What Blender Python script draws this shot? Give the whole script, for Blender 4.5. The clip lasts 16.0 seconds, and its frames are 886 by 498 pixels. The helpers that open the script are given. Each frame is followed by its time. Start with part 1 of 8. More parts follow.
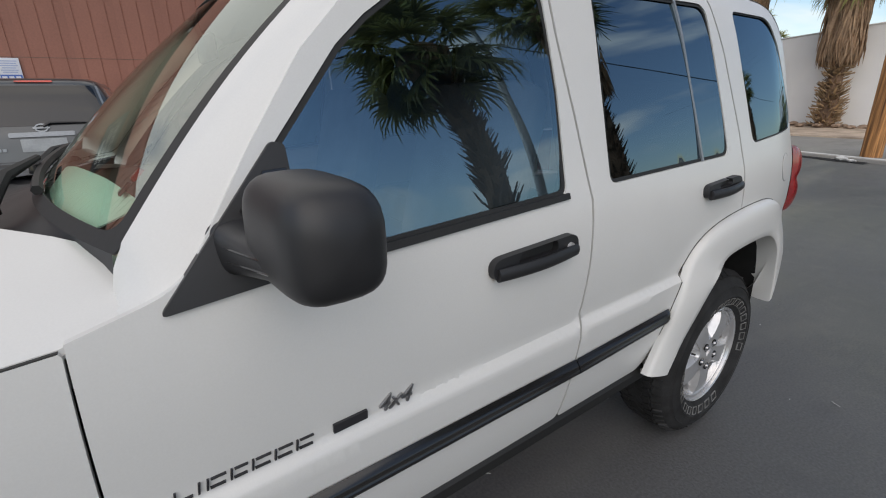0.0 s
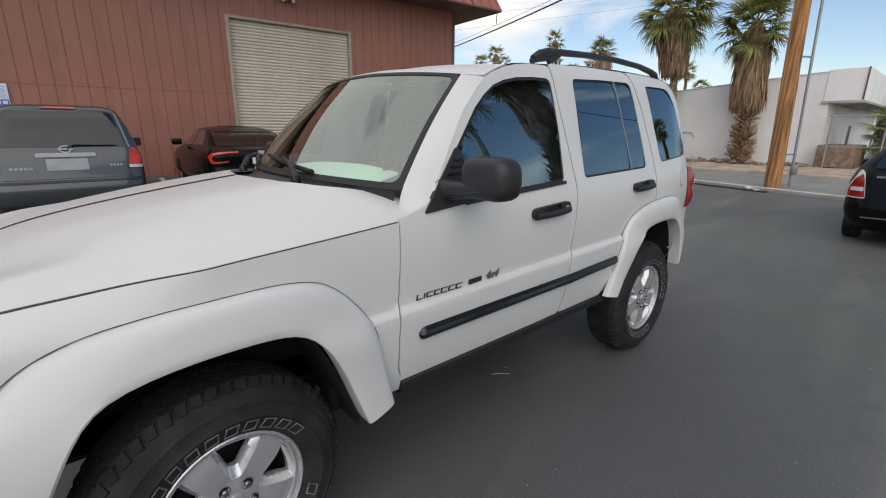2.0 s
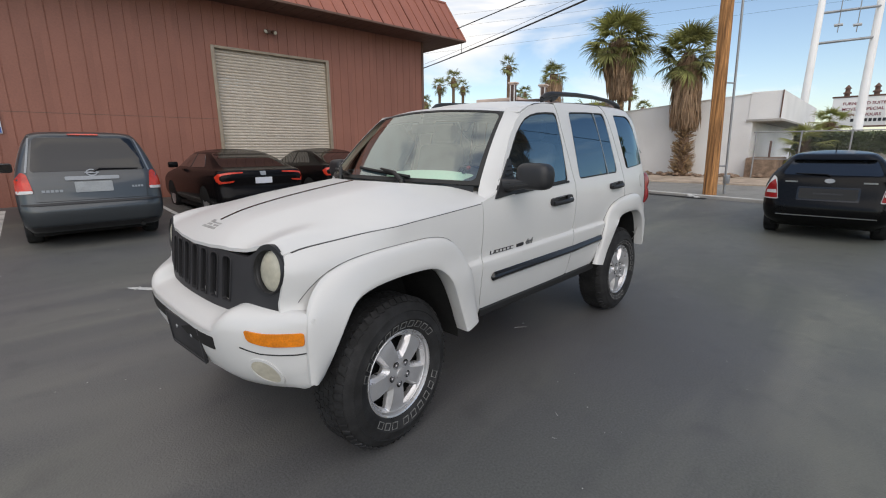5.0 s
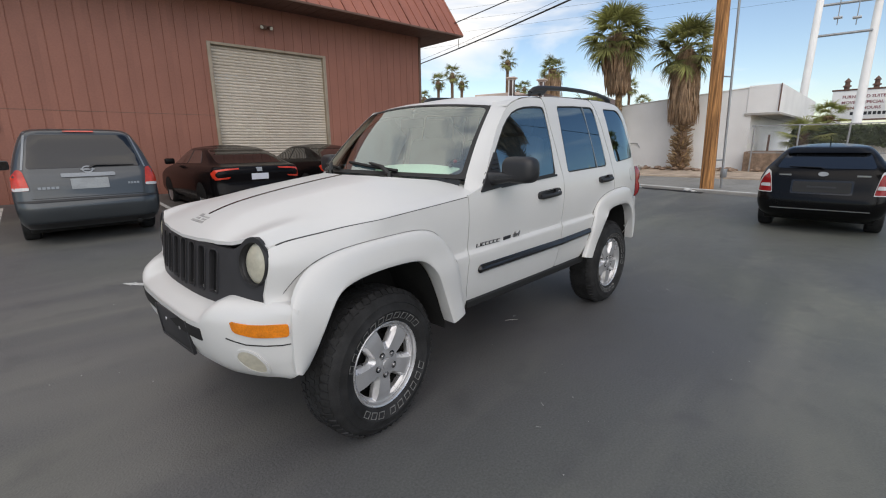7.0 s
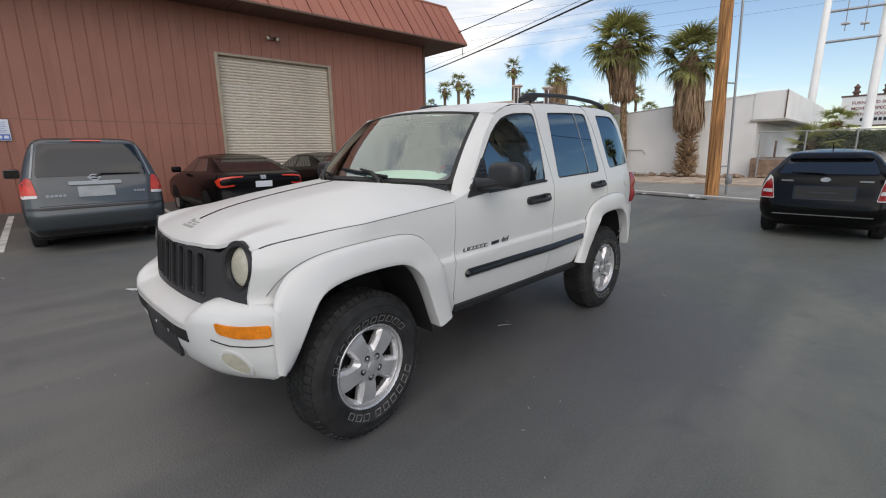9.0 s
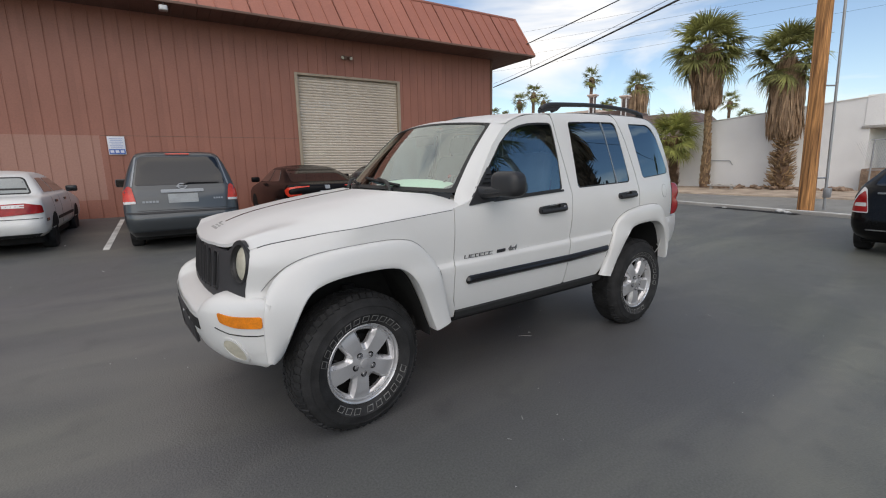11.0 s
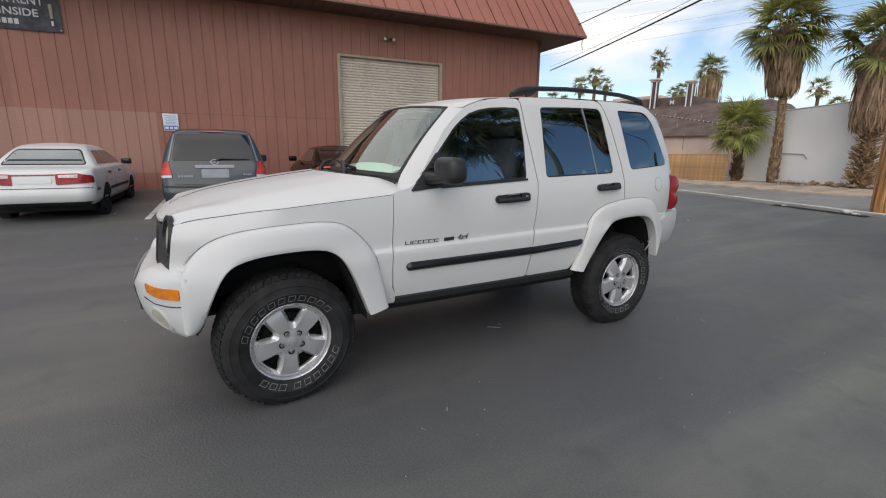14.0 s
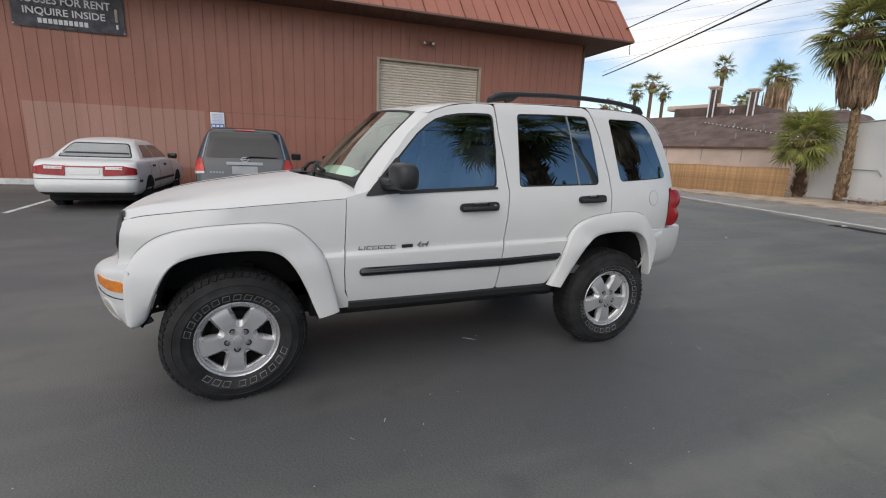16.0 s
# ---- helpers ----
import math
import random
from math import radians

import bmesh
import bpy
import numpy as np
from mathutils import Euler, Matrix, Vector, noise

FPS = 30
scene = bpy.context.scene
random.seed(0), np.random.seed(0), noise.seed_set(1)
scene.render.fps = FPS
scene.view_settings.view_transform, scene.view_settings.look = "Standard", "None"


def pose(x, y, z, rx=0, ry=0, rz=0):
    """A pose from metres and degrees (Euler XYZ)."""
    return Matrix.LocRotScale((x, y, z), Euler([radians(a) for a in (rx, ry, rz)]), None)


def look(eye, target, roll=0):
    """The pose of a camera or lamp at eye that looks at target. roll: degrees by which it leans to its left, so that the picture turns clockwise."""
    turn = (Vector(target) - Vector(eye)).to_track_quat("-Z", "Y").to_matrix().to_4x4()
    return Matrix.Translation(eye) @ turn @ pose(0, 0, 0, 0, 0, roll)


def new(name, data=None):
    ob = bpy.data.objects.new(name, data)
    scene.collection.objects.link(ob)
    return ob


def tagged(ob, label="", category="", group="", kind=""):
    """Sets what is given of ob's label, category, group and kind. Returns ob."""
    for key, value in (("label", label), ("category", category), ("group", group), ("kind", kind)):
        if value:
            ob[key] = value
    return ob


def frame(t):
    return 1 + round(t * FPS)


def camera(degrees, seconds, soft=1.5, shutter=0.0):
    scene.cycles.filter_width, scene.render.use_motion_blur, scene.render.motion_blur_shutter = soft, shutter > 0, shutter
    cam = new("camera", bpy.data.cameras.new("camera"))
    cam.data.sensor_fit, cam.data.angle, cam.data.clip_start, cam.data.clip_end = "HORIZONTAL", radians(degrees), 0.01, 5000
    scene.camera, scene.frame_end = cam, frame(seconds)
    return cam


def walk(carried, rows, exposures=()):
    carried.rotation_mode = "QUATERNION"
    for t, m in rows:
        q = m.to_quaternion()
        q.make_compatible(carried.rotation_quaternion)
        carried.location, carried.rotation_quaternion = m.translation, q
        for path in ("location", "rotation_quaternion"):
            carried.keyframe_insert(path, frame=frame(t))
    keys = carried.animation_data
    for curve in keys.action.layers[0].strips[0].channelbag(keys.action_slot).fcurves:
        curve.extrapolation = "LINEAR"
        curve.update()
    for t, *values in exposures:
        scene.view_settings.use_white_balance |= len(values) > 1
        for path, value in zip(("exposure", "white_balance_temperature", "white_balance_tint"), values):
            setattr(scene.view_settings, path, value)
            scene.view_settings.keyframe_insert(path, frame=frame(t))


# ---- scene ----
from mathutils.geometry import delaunay_2d_cdt

cam = camera(90.0, 16.0, 1.1)
PATH = [
    (0, (0.75, -0.689, 1.498), (1.827, 0.863, 0.842), -0.9),
    (0.5, (0.524, -0.873, 1.541), (1.665, 0.677, 0.996), -0.4),
    (1, (0.236, -0.956, 1.525), (1.445, 0.558, 1.027), 0.3),
    (1.5, (-0.012, -1.069, 1.513), (1.229, 0.416, 1.008), 2.1),
    (2, (-0.244, -1.226, 1.501), (1.021, 0.232, 0.977), 0.5),
    (2.5, (-0.538, -1.234, 1.503), (0.751, 0.196, 0.962), 1.6),
    (3, (-0.746, -1.291, 1.517), (0.548, 0.146, 1.008), 1.3),
    (3.5, (-0.943, -1.464, 1.494), (0.357, -0.02, 1.018), -0.4),
    (4, (-1.148, -1.547, 1.517), (0.194, -0.13, 1.08), -0.1),
    (4.5, (-1.327, -1.545, 1.499), (0.075, -0.185, 1.068), -0.3),
    (7, (-1.296, -1.636, 1.48), (0.106, -0.285, 1.021), -0.7),
    (7.5, (-1.3, -1.637, 1.48), (0.105, -0.29, 1.019), -0.8),
    (8, (-1.304, -1.657, 1.475), (0.106, -0.313, 1.019), -1.0),
    (10.5, (-1.03, -1.973, 1.454), (0.199, -0.439, 1.084), -1.0),
    (11, (-0.963, -2.092, 1.447), (0.179, -0.493, 1.077), -1.1),
    (11.5, (-0.876, -2.285, 1.448), (0.206, -0.645, 1.074), -0.7),
    (12, (-0.807, -2.395, 1.449), (0.244, -0.739, 1.06), -0.7),
    (12.5, (-0.737, -2.409, 1.455), (0.295, -0.742, 1.061), -0.6),
    (13, (-0.603, -2.37, 1.451), (0.412, -0.696, 1.043), 0.8),
    (13.5, (-0.463, -2.35, 1.459), (0.542, -0.674, 1.033), 0.9),
    (14, (-0.362, -2.42, 1.448), (0.572, -0.706, 1.011), 0.6),
    (14.5, (-0.217, -2.537, 1.475), (0.622, -0.776, 1.03), 0.2),
    (15, (-0.103, -2.622, 1.476), (0.695, -0.84, 1.043), -0.0),
    (15.5, (0.014, -2.612, 1.471), (0.805, -0.827, 1.04), 0.3),
    (16, (0.168, -2.59, 1.475), (0.918, -0.786, 1.048), 2.3),
]
walk(cam, [(t, look(eye, target, roll)) for t, eye, target, roll in PATH], [(0, 0.20, 6750, 10), (0.5, 0.24, 6750, 10), (1, 0.13, 6750, 10), (1.5, 0.12, 6750, 10), (2, 0.15, 6750, 10), (2.5, 0.18, 6750, 10), (3, 0.21, 6750, 10), (4, 0.24, 6750, 10), (16, 0.24, 6750, 10)])

# ---- world, sun and exposure ----
world = bpy.data.worlds.new("sky")
scene.world = world
world.use_nodes = True
wn, wl = world.node_tree.nodes, world.node_tree.links
wn.clear()
SUN_ELEVATION, SUN_AZIMUTH = radians(46), radians(217)
sky = wn.new("ShaderNodeTexSky")
sky.sky_type = 'NISHITA'
sky.sun_disc = False
sky.sun_elevation, sky.sun_rotation = SUN_ELEVATION, SUN_AZIMUTH
sky.air_density, sky.dust_density, sky.ozone_density = 1.0, 0.6, 1.5
w_co = wn.new("ShaderNodeTexCoord")
w_map = wn.new("ShaderNodeMapping")
w_map.inputs["Scale"].default_value = (1.0, 1.0, 3.2)
w_map.inputs["Rotation"].default_value = (0.2, 0.1, 0.9)
cloud = wn.new("ShaderNodeTexNoise")
cloud.inputs["Scale"].default_value, cloud.inputs["Detail"].default_value, cloud.inputs["Roughness"].default_value = 2.1, 5, 0.55
cloud.inputs["Distortion"].default_value = 0.5
w_ramp = wn.new("ShaderNodeValToRGB")
w_ramp.color_ramp.elements[0].position, w_ramp.color_ramp.elements[0].color = 0.52, (0, 0, 0, 1)
w_ramp.color_ramp.elements[1].position, w_ramp.color_ramp.elements[1].color = 0.72, (1, 1, 1, 1)
w_mix = wn.new("ShaderNodeMixRGB")
w_mix.inputs["Color2"].default_value = (6.8, 6.8, 6.85, 1)
w_bg = wn.new("ShaderNodeBackground")
w_bg.inputs["Strength"].default_value = 0.135
w_out = wn.new("ShaderNodeOutputWorld")
wl.new(w_co.outputs["Generated"], w_map.inputs["Vector"])
wl.new(w_map.outputs["Vector"], cloud.inputs["Vector"])
w_dot = wn.new("ShaderNodeVectorMath")
w_dot.operation = 'DOT_PRODUCT'
w_dot.inputs[1].default_value = Vector((-0.05, 0.72, 0.69)).normalized()
w_bank = wn.new("ShaderNodeMapRange")
w_bank.interpolation_type = 'SMOOTHSTEP'
w_bank.inputs["From Min"].default_value, w_bank.inputs["From Max"].default_value = 0.70, 0.97
w_bank.inputs["To Max"].default_value = 0.32
w_sum = wn.new("ShaderNodeMath")
wl.new(w_co.outputs["Generated"], w_dot.inputs[0])
wl.new(w_dot.outputs["Value"], w_bank.inputs["Value"])
wl.new(cloud.outputs["Fac"], w_sum.inputs[0])
wl.new(w_bank.outputs["Result"], w_sum.inputs[1])
# a white cloud standing over the roof corner
w_dot2 = wn.new("ShaderNodeVectorMath")
w_dot2.operation = 'DOT_PRODUCT'
w_dot2.inputs[1].default_value = Vector((0.70, 0.64, 0.32)).normalized()
w_bank2 = wn.new("ShaderNodeMapRange")
w_bank2.interpolation_type = 'SMOOTHSTEP'
w_bank2.inputs["From Min"].default_value, w_bank2.inputs["From Max"].default_value = 0.978, 0.998
w_bank2.inputs["To Max"].default_value = 0.20
w_sum2 = wn.new("ShaderNodeMath")
wl.new(w_co.outputs["Generated"], w_dot2.inputs[0])
wl.new(w_dot2.outputs["Value"], w_bank2.inputs["Value"])
wl.new(w_sum.outputs["Value"], w_sum2.inputs[0])
wl.new(w_bank2.outputs["Result"], w_sum2.inputs[1])
wl.new(w_sum2.outputs["Value"], w_ramp.inputs["Fac"])
wl.new(w_ramp.outputs["Color"], w_mix.inputs["Fac"])
wl.new(sky.outputs["Color"], w_mix.inputs["Color1"])
wl.new(w_mix.outputs["Color"], w_bg.inputs["Color"])
wl.new(w_bg.outputs["Background"], w_out.inputs["Surface"])
sun = new("sun", bpy.data.lights.new("sun", 'SUN'))
sun.data.energy, sun.data.angle, sun.data.color = 1.62, radians(85), (1.0, 0.90, 0.76)
sun.matrix_world = look((0, 0, 30), (0 - 30 * math.cos(SUN_ELEVATION) / math.sin(SUN_ELEVATION) * math.sin(SUN_AZIMUTH),
                                     0 - 30 * math.cos(SUN_ELEVATION) / math.sin(SUN_ELEVATION) * math.cos(SUN_AZIMUTH), 0))


# ---- materials ----
def mat(name, rgb, rough=0.5, metal=0.0, var=0.12, big=1.2, fine=60.0, bump=0.05, coat=0.0, rgb2=None, island=0.0, piece=0.0, spec=0.5, emit=0.0, dist=0.003):
    """A surface with variation at two scales in colour and roughness, and a fine relief."""
    m = bpy.data.materials.new(name)
    m.use_nodes = True
    n, l = m.node_tree.nodes, m.node_tree.links
    b = n["Principled BSDF"]
    co = n.new("ShaderNodeTexCoord")
    n1, n2 = n.new("ShaderNodeTexNoise"), n.new("ShaderNodeTexNoise")
    n1.inputs["Scale"].default_value, n1.inputs["Detail"].default_value = big, 5
    n2.inputs["Scale"].default_value, n2.inputs["Detail"].default_value = fine, 3
    l.new(co.outputs["Object"], n1.inputs["Vector"])
    l.new(co.outputs["Object"], n2.inputs["Vector"])
    mix = n.new("ShaderNodeMixRGB")
    mix.inputs["Color1"].default_value = (*rgb, 1)
    mix.inputs["Color2"].default_value = (*(rgb2 or [c * (1 - 2.2 * var) for c in rgb]), 1)
    r1 = n.new("ShaderNodeMapRange")
    r1.inputs["From Min"].default_value, r1.inputs["From Max"].default_value = 0.35, 0.7
    l.new(n1.outputs["Fac"], r1.inputs["Value"])
    l.new(r1.outputs["Result"], mix.inputs["Fac"])
    hsv = n.new("ShaderNodeHueSaturation")
    r2 = n.new("ShaderNodeMapRange")
    r2.inputs["From Min"].default_value, r2.inputs["From Max"].default_value = 0.25, 0.75
    r2.inputs["To Min"].default_value, r2.inputs["To Max"].default_value = 1 - var, 1 + var
    l.new(n2.outputs["Fac"], r2.inputs["Value"])
    value = r2.outputs["Result"]
    for amount, kind, socket in ((island, "ShaderNodeNewGeometry", "Random Per Island"), (piece, "ShaderNodeObjectInfo", "Random")):
        if amount:
            g, r3, mul = n.new(kind), n.new("ShaderNodeMapRange"), n.new("ShaderNodeMath")
            r3.inputs["To Min"].default_value, r3.inputs["To Max"].default_value = 1 - amount, 1 + amount
            mul.operation = 'MULTIPLY'
            l.new(g.outputs[socket], r3.inputs["Value"])
            l.new(r3.outputs["Result"], mul.inputs[0])
            l.new(value, mul.inputs[1])
            value = mul.outputs[0]
    l.new(value, hsv.inputs["Value"])
    l.new(mix.outputs["Color"], hsv.inputs["Color"])
    l.new(hsv.outputs["Color"], b.inputs["Base Color"])
    rr = n.new("ShaderNodeMapRange")
    rr.inputs["To Min"].default_value, rr.inputs["To Max"].default_value = max(0.02, rough - 0.3 * var), min(1.0, rough + 0.5 * var)
    l.new(n1.outputs["Fac"], rr.inputs["Value"])
    l.new(rr.outputs["Result"], b.inputs["Roughness"])
    b.inputs["Metallic"].default_value = metal
    b.inputs["Coat Weight"].default_value, b.inputs["Coat Roughness"].default_value = coat, 0.06
    b.inputs["Specular IOR Level"].default_value = spec
    if bump:
        bp = n.new("ShaderNodeBump")
        bp.inputs["Strength"].default_value, bp.inputs["Distance"].default_value = bump, dist
        l.new(n2.outputs["Fac"], bp.inputs["Height"])
        l.new(bp.outputs["Normal"], b.inputs["Normal"])
    if emit:
        b.inputs["Emission Color"].default_value, b.inputs["Emission Strength"].default_value = (*rgb, 1), emit
    return m


def glass(name, tint, rough=0.01, ior=1.5, gloss_tint=(0.86, 0.94, 1.0)):
    """Thin tinted glass: what shows through is tinted, and the gloss follows the Fresnel law; its colour adds the blue
    of reflected sky.
    """
    m = bpy.data.materials.new(name)
    m.use_nodes = True
    n, l = m.node_tree.nodes, m.node_tree.links
    n.clear()
    out, mix, tr, gl, fr = (n.new("ShaderNode" + k) for k in ("OutputMaterial", "MixShader", "BsdfTransparent", "BsdfGlossy", "Fresnel"))
    fr.inputs["IOR"].default_value = ior
    gl.inputs["Color"].default_value = (*gloss_tint, 1)
    tr.inputs["Color"].default_value, gl.inputs["Roughness"].default_value = (*tint, 1), rough
    l.new(fr.outputs["Fac"], mix.inputs["Fac"])
    l.new(tr.outputs["BSDF"], mix.inputs[1])
    l.new(gl.outputs["BSDF"], mix.inputs[2])
    l.new(mix.outputs["Shader"], out.inputs["Surface"])
    return m


PAINT = mat("white car paint", (0.605, 0.605, 0.594), 0.34, var=0.02, big=2.0, fine=300, bump=0.0, coat=0.18)
PAINT2 = mat("white aged car paint", (0.70, 0.70, 0.68), 0.35, var=0.04, coat=0.3, bump=0)
GREY_PAINT = mat("grey metallic car paint", (0.046, 0.053, 0.059), 0.32, metal=0.3, var=0.05, fine=400, bump=0, coat=0.6)
BLUE_BLACK = mat("black car paint of the hatchback", (0.005, 0.005, 0.0055), 0.2, var=0.1, bump=0, spec=0.18)
BLACK_PAINT = mat("black car paint", (0.005, 0.0045, 0.005), 0.18, var=0.1, bump=0, spec=0.12)
PLASTIC = mat("dark grey textured plastic", (0.017, 0.017, 0.019), 0.46, var=0.12, big=5, fine=900, bump=0.06, dist=0.0004)
GRILLE = mat("dull charcoal grille plastic", (0.026, 0.026, 0.029), 0.5, var=0.1, big=5, fine=900, bump=0.05, dist=0.0004)
TRIM = mat("black glossy trim", (0.012, 0.012, 0.013), 0.14, var=0.1, bump=0.0)
RUBBER = mat("black seal rubber", (0.012, 0.012, 0.012), 0.6, var=0.15, bump=0.05)
TYRE = mat("worn tyre rubber", (0.0175, 0.0175, 0.0185), 0.74, var=0.42, big=9, fine=150, bump=0.3, dist=0.001)
LETTER = mat("dusty white tyre letters", (0.20, 0.20, 0.195), 0.7, var=0.3, big=30, fine=200)
ALLOY = mat("painted silver alloy", (0.46, 0.46, 0.47), 0.32, metal=0.45, var=0.06, big=6, fine=300, bump=0.02)
ALLOY_POLISHED = mat("polished alloy lip", (0.60, 0.60, 0.61), 0.27, metal=0.6, var=0.05, big=8, bump=0)
# Near black; also stands for shade in wheel and grille recesses.
DARK = mat("near black underbody and shade", (0.007, 0.007, 0.007), 0.85, var=0.3, big=6)
DECAL = mat("worn grey decal", (0.38, 0.38, 0.37), 0.4, var=0.2, big=20, bump=0)
CHROME = mat("chrome badge", (0.40, 0.40, 0.41), 0.28, metal=1.0, var=0.05, bump=0)
BADGE = mat("dark badge letters", (0.04, 0.04, 0.045), 0.3, metal=0.4, var=0.1, bump=0)
RED_LENS = mat("red lamp lens", (0.30, 0.008, 0.010), 0.18, var=0.15, big=9, fine=90, bump=0.1, coat=0.2)
RED_DEEP = mat("deep red lamp lens", (0.34, 0.010, 0.012), 0.16, var=0.2, big=9, fine=90, bump=0.1, spec=0.35)
RED_BRIGHT = mat("bright red lamp lens", (0.62, 0.045, 0.02), 0.18, var=0.2, big=9, fine=90, bump=0.1, coat=0.2)
CLEAR_LENS = mat("white lamp lens", (0.62, 0.62, 0.62), 0.15, var=0.1, big=9, bump=0.05, coat=0.6)
AMBER = mat("amber lamp lens", (0.75, 0.22, 0.005), 0.15, var=0.18, big=12, fine=120, bump=0.1, coat=0.6)
FOGGED = mat("yellowed headlamp lens", (0.52, 0.50, 0.40), 0.35, var=0.1, big=12, fine=60, bump=0.05, coat=0.4)
FOGLAMP = mat("cloudy fog lamp lens", (0.50, 0.47, 0.38), 0.3, var=0.1, big=12, coat=0.3, bump=0)
SILVER = mat("dull silver plastic", (0.25, 0.27, 0.29), 0.35, metal=0.3, var=0.1, bump=0)
PLATE = mat("blank number plate", (0.30, 0.32, 0.33), 0.45, var=0.1, big=6)
SEAT = mat("blue grey seat cloth", (0.22, 0.27, 0.33), 0.9, var=0.15, big=6, fine=300, bump=0.3)
DASH = mat("grey dashboard vinyl", (0.12, 0.12, 0.12), 0.7, var=0.1, big=6, fine=400, bump=0.2)
MAT_PAPER = mat("pale teal dash mat", (0.62, 0.88, 0.83), 0.7, var=0.05)
TINT_FRONT = glass("side window glass", (0.30, 0.36, 0.42), ior=2.7, gloss_tint=(0.62, 0.86, 1.0))
TINT_REAR = glass("dark tinted window glass", (0.03, 0.035, 0.04), ior=2.7, gloss_tint=(0.62, 0.84, 1.0))
WINDSHIELD = glass("windscreen glass", (0.80, 0.86, 0.82), ior=3.0, gloss_tint=(0.93, 1.0, 0.96))
CAR_GLASS = mat("black car glass", (0.008, 0.009, 0.010), 0.035, var=0.1, bump=0, spec=0.75, coat=0.6)
PANEL = mat("brown red ribbed steel", (0.30, 0.122, 0.084), 0.55, var=0.10, big=0.7, fine=25, bump=0.05, piece=0.05)
FASCIA = mat("red brown fascia steel", (0.36, 0.135, 0.092), 0.5, var=0.08, big=0.6, fine=20, bump=0.04, piece=0.05)
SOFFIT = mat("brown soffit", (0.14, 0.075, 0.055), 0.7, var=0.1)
BROWN_TRIM = mat("brown steel trim", (0.16, 0.09, 0.065), 0.55, var=0.12)
TAN_TRIM = mat("beige steel jamb", (0.33, 0.27, 0.20), 0.5, var=0.1, big=3)
SHUTTER = mat("beige roller shutter slats", (0.54, 0.47, 0.39), 0.5, var=0.07, big=1.5, fine=40, piece=0.03)
WHITE_LINE = mat("worn white road paint", (0.66, 0.66, 0.64), 0.8, var=0.18, big=4, fine=50, bump=0.2)
STUCCO = mat("white stucco", (0.87, 0.86, 0.84), 0.9, var=0.06, big=0.5, fine=40, bump=0.2)
DIRT = mat("dry tan dirt", (0.50, 0.40, 0.31), 0.95, var=0.2, big=1.5, fine=30, bump=0.6, dist=0.02)
CONCRETE = mat("pale concrete", (0.42, 0.40, 0.37), 0.9, var=0.12, big=1.2, fine=40, bump=0.2)
WOODPOLE = mat("weathered orange pole wood", (0.56, 0.27, 0.095), 0.85, var=0.5, big=0.8, fine=2.2, bump=0.9, rgb2=(0.13, 0.06, 0.025), dist=0.01)
grain = WOODPOLE.node_tree.nodes.new("ShaderNodeMapping")
grain.inputs["Scale"].default_value = (20.0, 20.0, 0.7)
for node in list(WOODPOLE.node_tree.nodes):
    if node.type == 'TEX_NOISE':
        source = node.inputs["Vector"].links[0].from_socket
        WOODPOLE.node_tree.links.new(source, grain.inputs["Vector"])
        WOODPOLE.node_tree.links.new(grain.outputs["Vector"], node.inputs["Vector"])
FENCEWOOD = mat("tan bamboo fence", (0.54, 0.33, 0.165), 0.85, var=0.22, big=1.3, fine=18, piece=0.16)
GALV = mat("galvanised steel", (0.38, 0.39, 0.40), 0.5, metal=0.7, var=0.1)
WIRE = mat("black cable", (0.012, 0.012, 0.013), 0.6, var=0.1, bump=0)
BOOT = mat("dry tan leaf bases", (0.44, 0.30, 0.17), 0.95, var=0.25, big=5, fine=40, bump=0.4, island=0.4)
TRUNK = mat("palm trunk bark", (0.17, 0.105, 0.065), 0.95, var=0.25, big=3, fine=25, bump=0.8, island=0.25, dist=0.03)
SKIRT = mat("dead palm fronds", (0.44, 0.30, 0.19), 0.95, var=0.2, big=2, fine=15, bump=0.4, island=0.35)
FROND = mat("green palm fronds", (0.29, 0.295, 0.095), 0.6, var=0.2, big=1.5, fine=10, bump=0.1, island=0.3, piece=0.35)
def leafy(m, amount):
    """Lets some light pass through thin leaves."""
    n, l = m.node_tree.nodes, m.node_tree.links
    b, out = n["Principled BSDF"], n["Material Output"]
    tr, mx = n.new("ShaderNodeBsdfTranslucent"), n.new("ShaderNodeMixShader")
    mx.inputs["Fac"].default_value = amount
    l.new(b.inputs["Base Color"].links[0].from_socket, tr.inputs["Color"])
    l.new(b.outputs["BSDF"], mx.inputs[1])
    l.new(tr.outputs["BSDF"], mx.inputs[2])
    l.new(mx.outputs["Shader"], out.inputs["Surface"])


YOUNG_FROND = mat("yellow green palm fronds", (0.33, 0.33, 0.10), 0.6, var=0.2, big=1.5, fine=10, bump=0.1, island=0.3, piece=0.3, rgb2=(0.26, 0.30, 0.09))
leafy(FROND, 0.30)
leafy(YOUNG_FROND, 0.35)
leafy(SKIRT, 0.25)
HEDGE = mat("dark hedge leaves", (0.085, 0.115, 0.04), 0.8, var=0.2, island=0.4)
SIGNBLUE = mat("blue sign print", (0.05, 0.12, 0.42), 0.5, var=0.05)
SIGNPALE = mat("faded blue sign print", (0.33, 0.39, 0.58), 0.5, var=0.1)
SIGNWHITE = mat("white sign print", (0.62, 0.64, 0.70), 0.5, var=0.04)
BANNER = mat("dark grey vinyl banner", (0.135, 0.13, 0.155), 0.5, var=0.2, big=3.5, fine=12, bump=0.5, dist=0.02)
BANNERTEXT = mat("pale banner print", (0.60, 0.60, 0.60), 0.6, var=0.05)
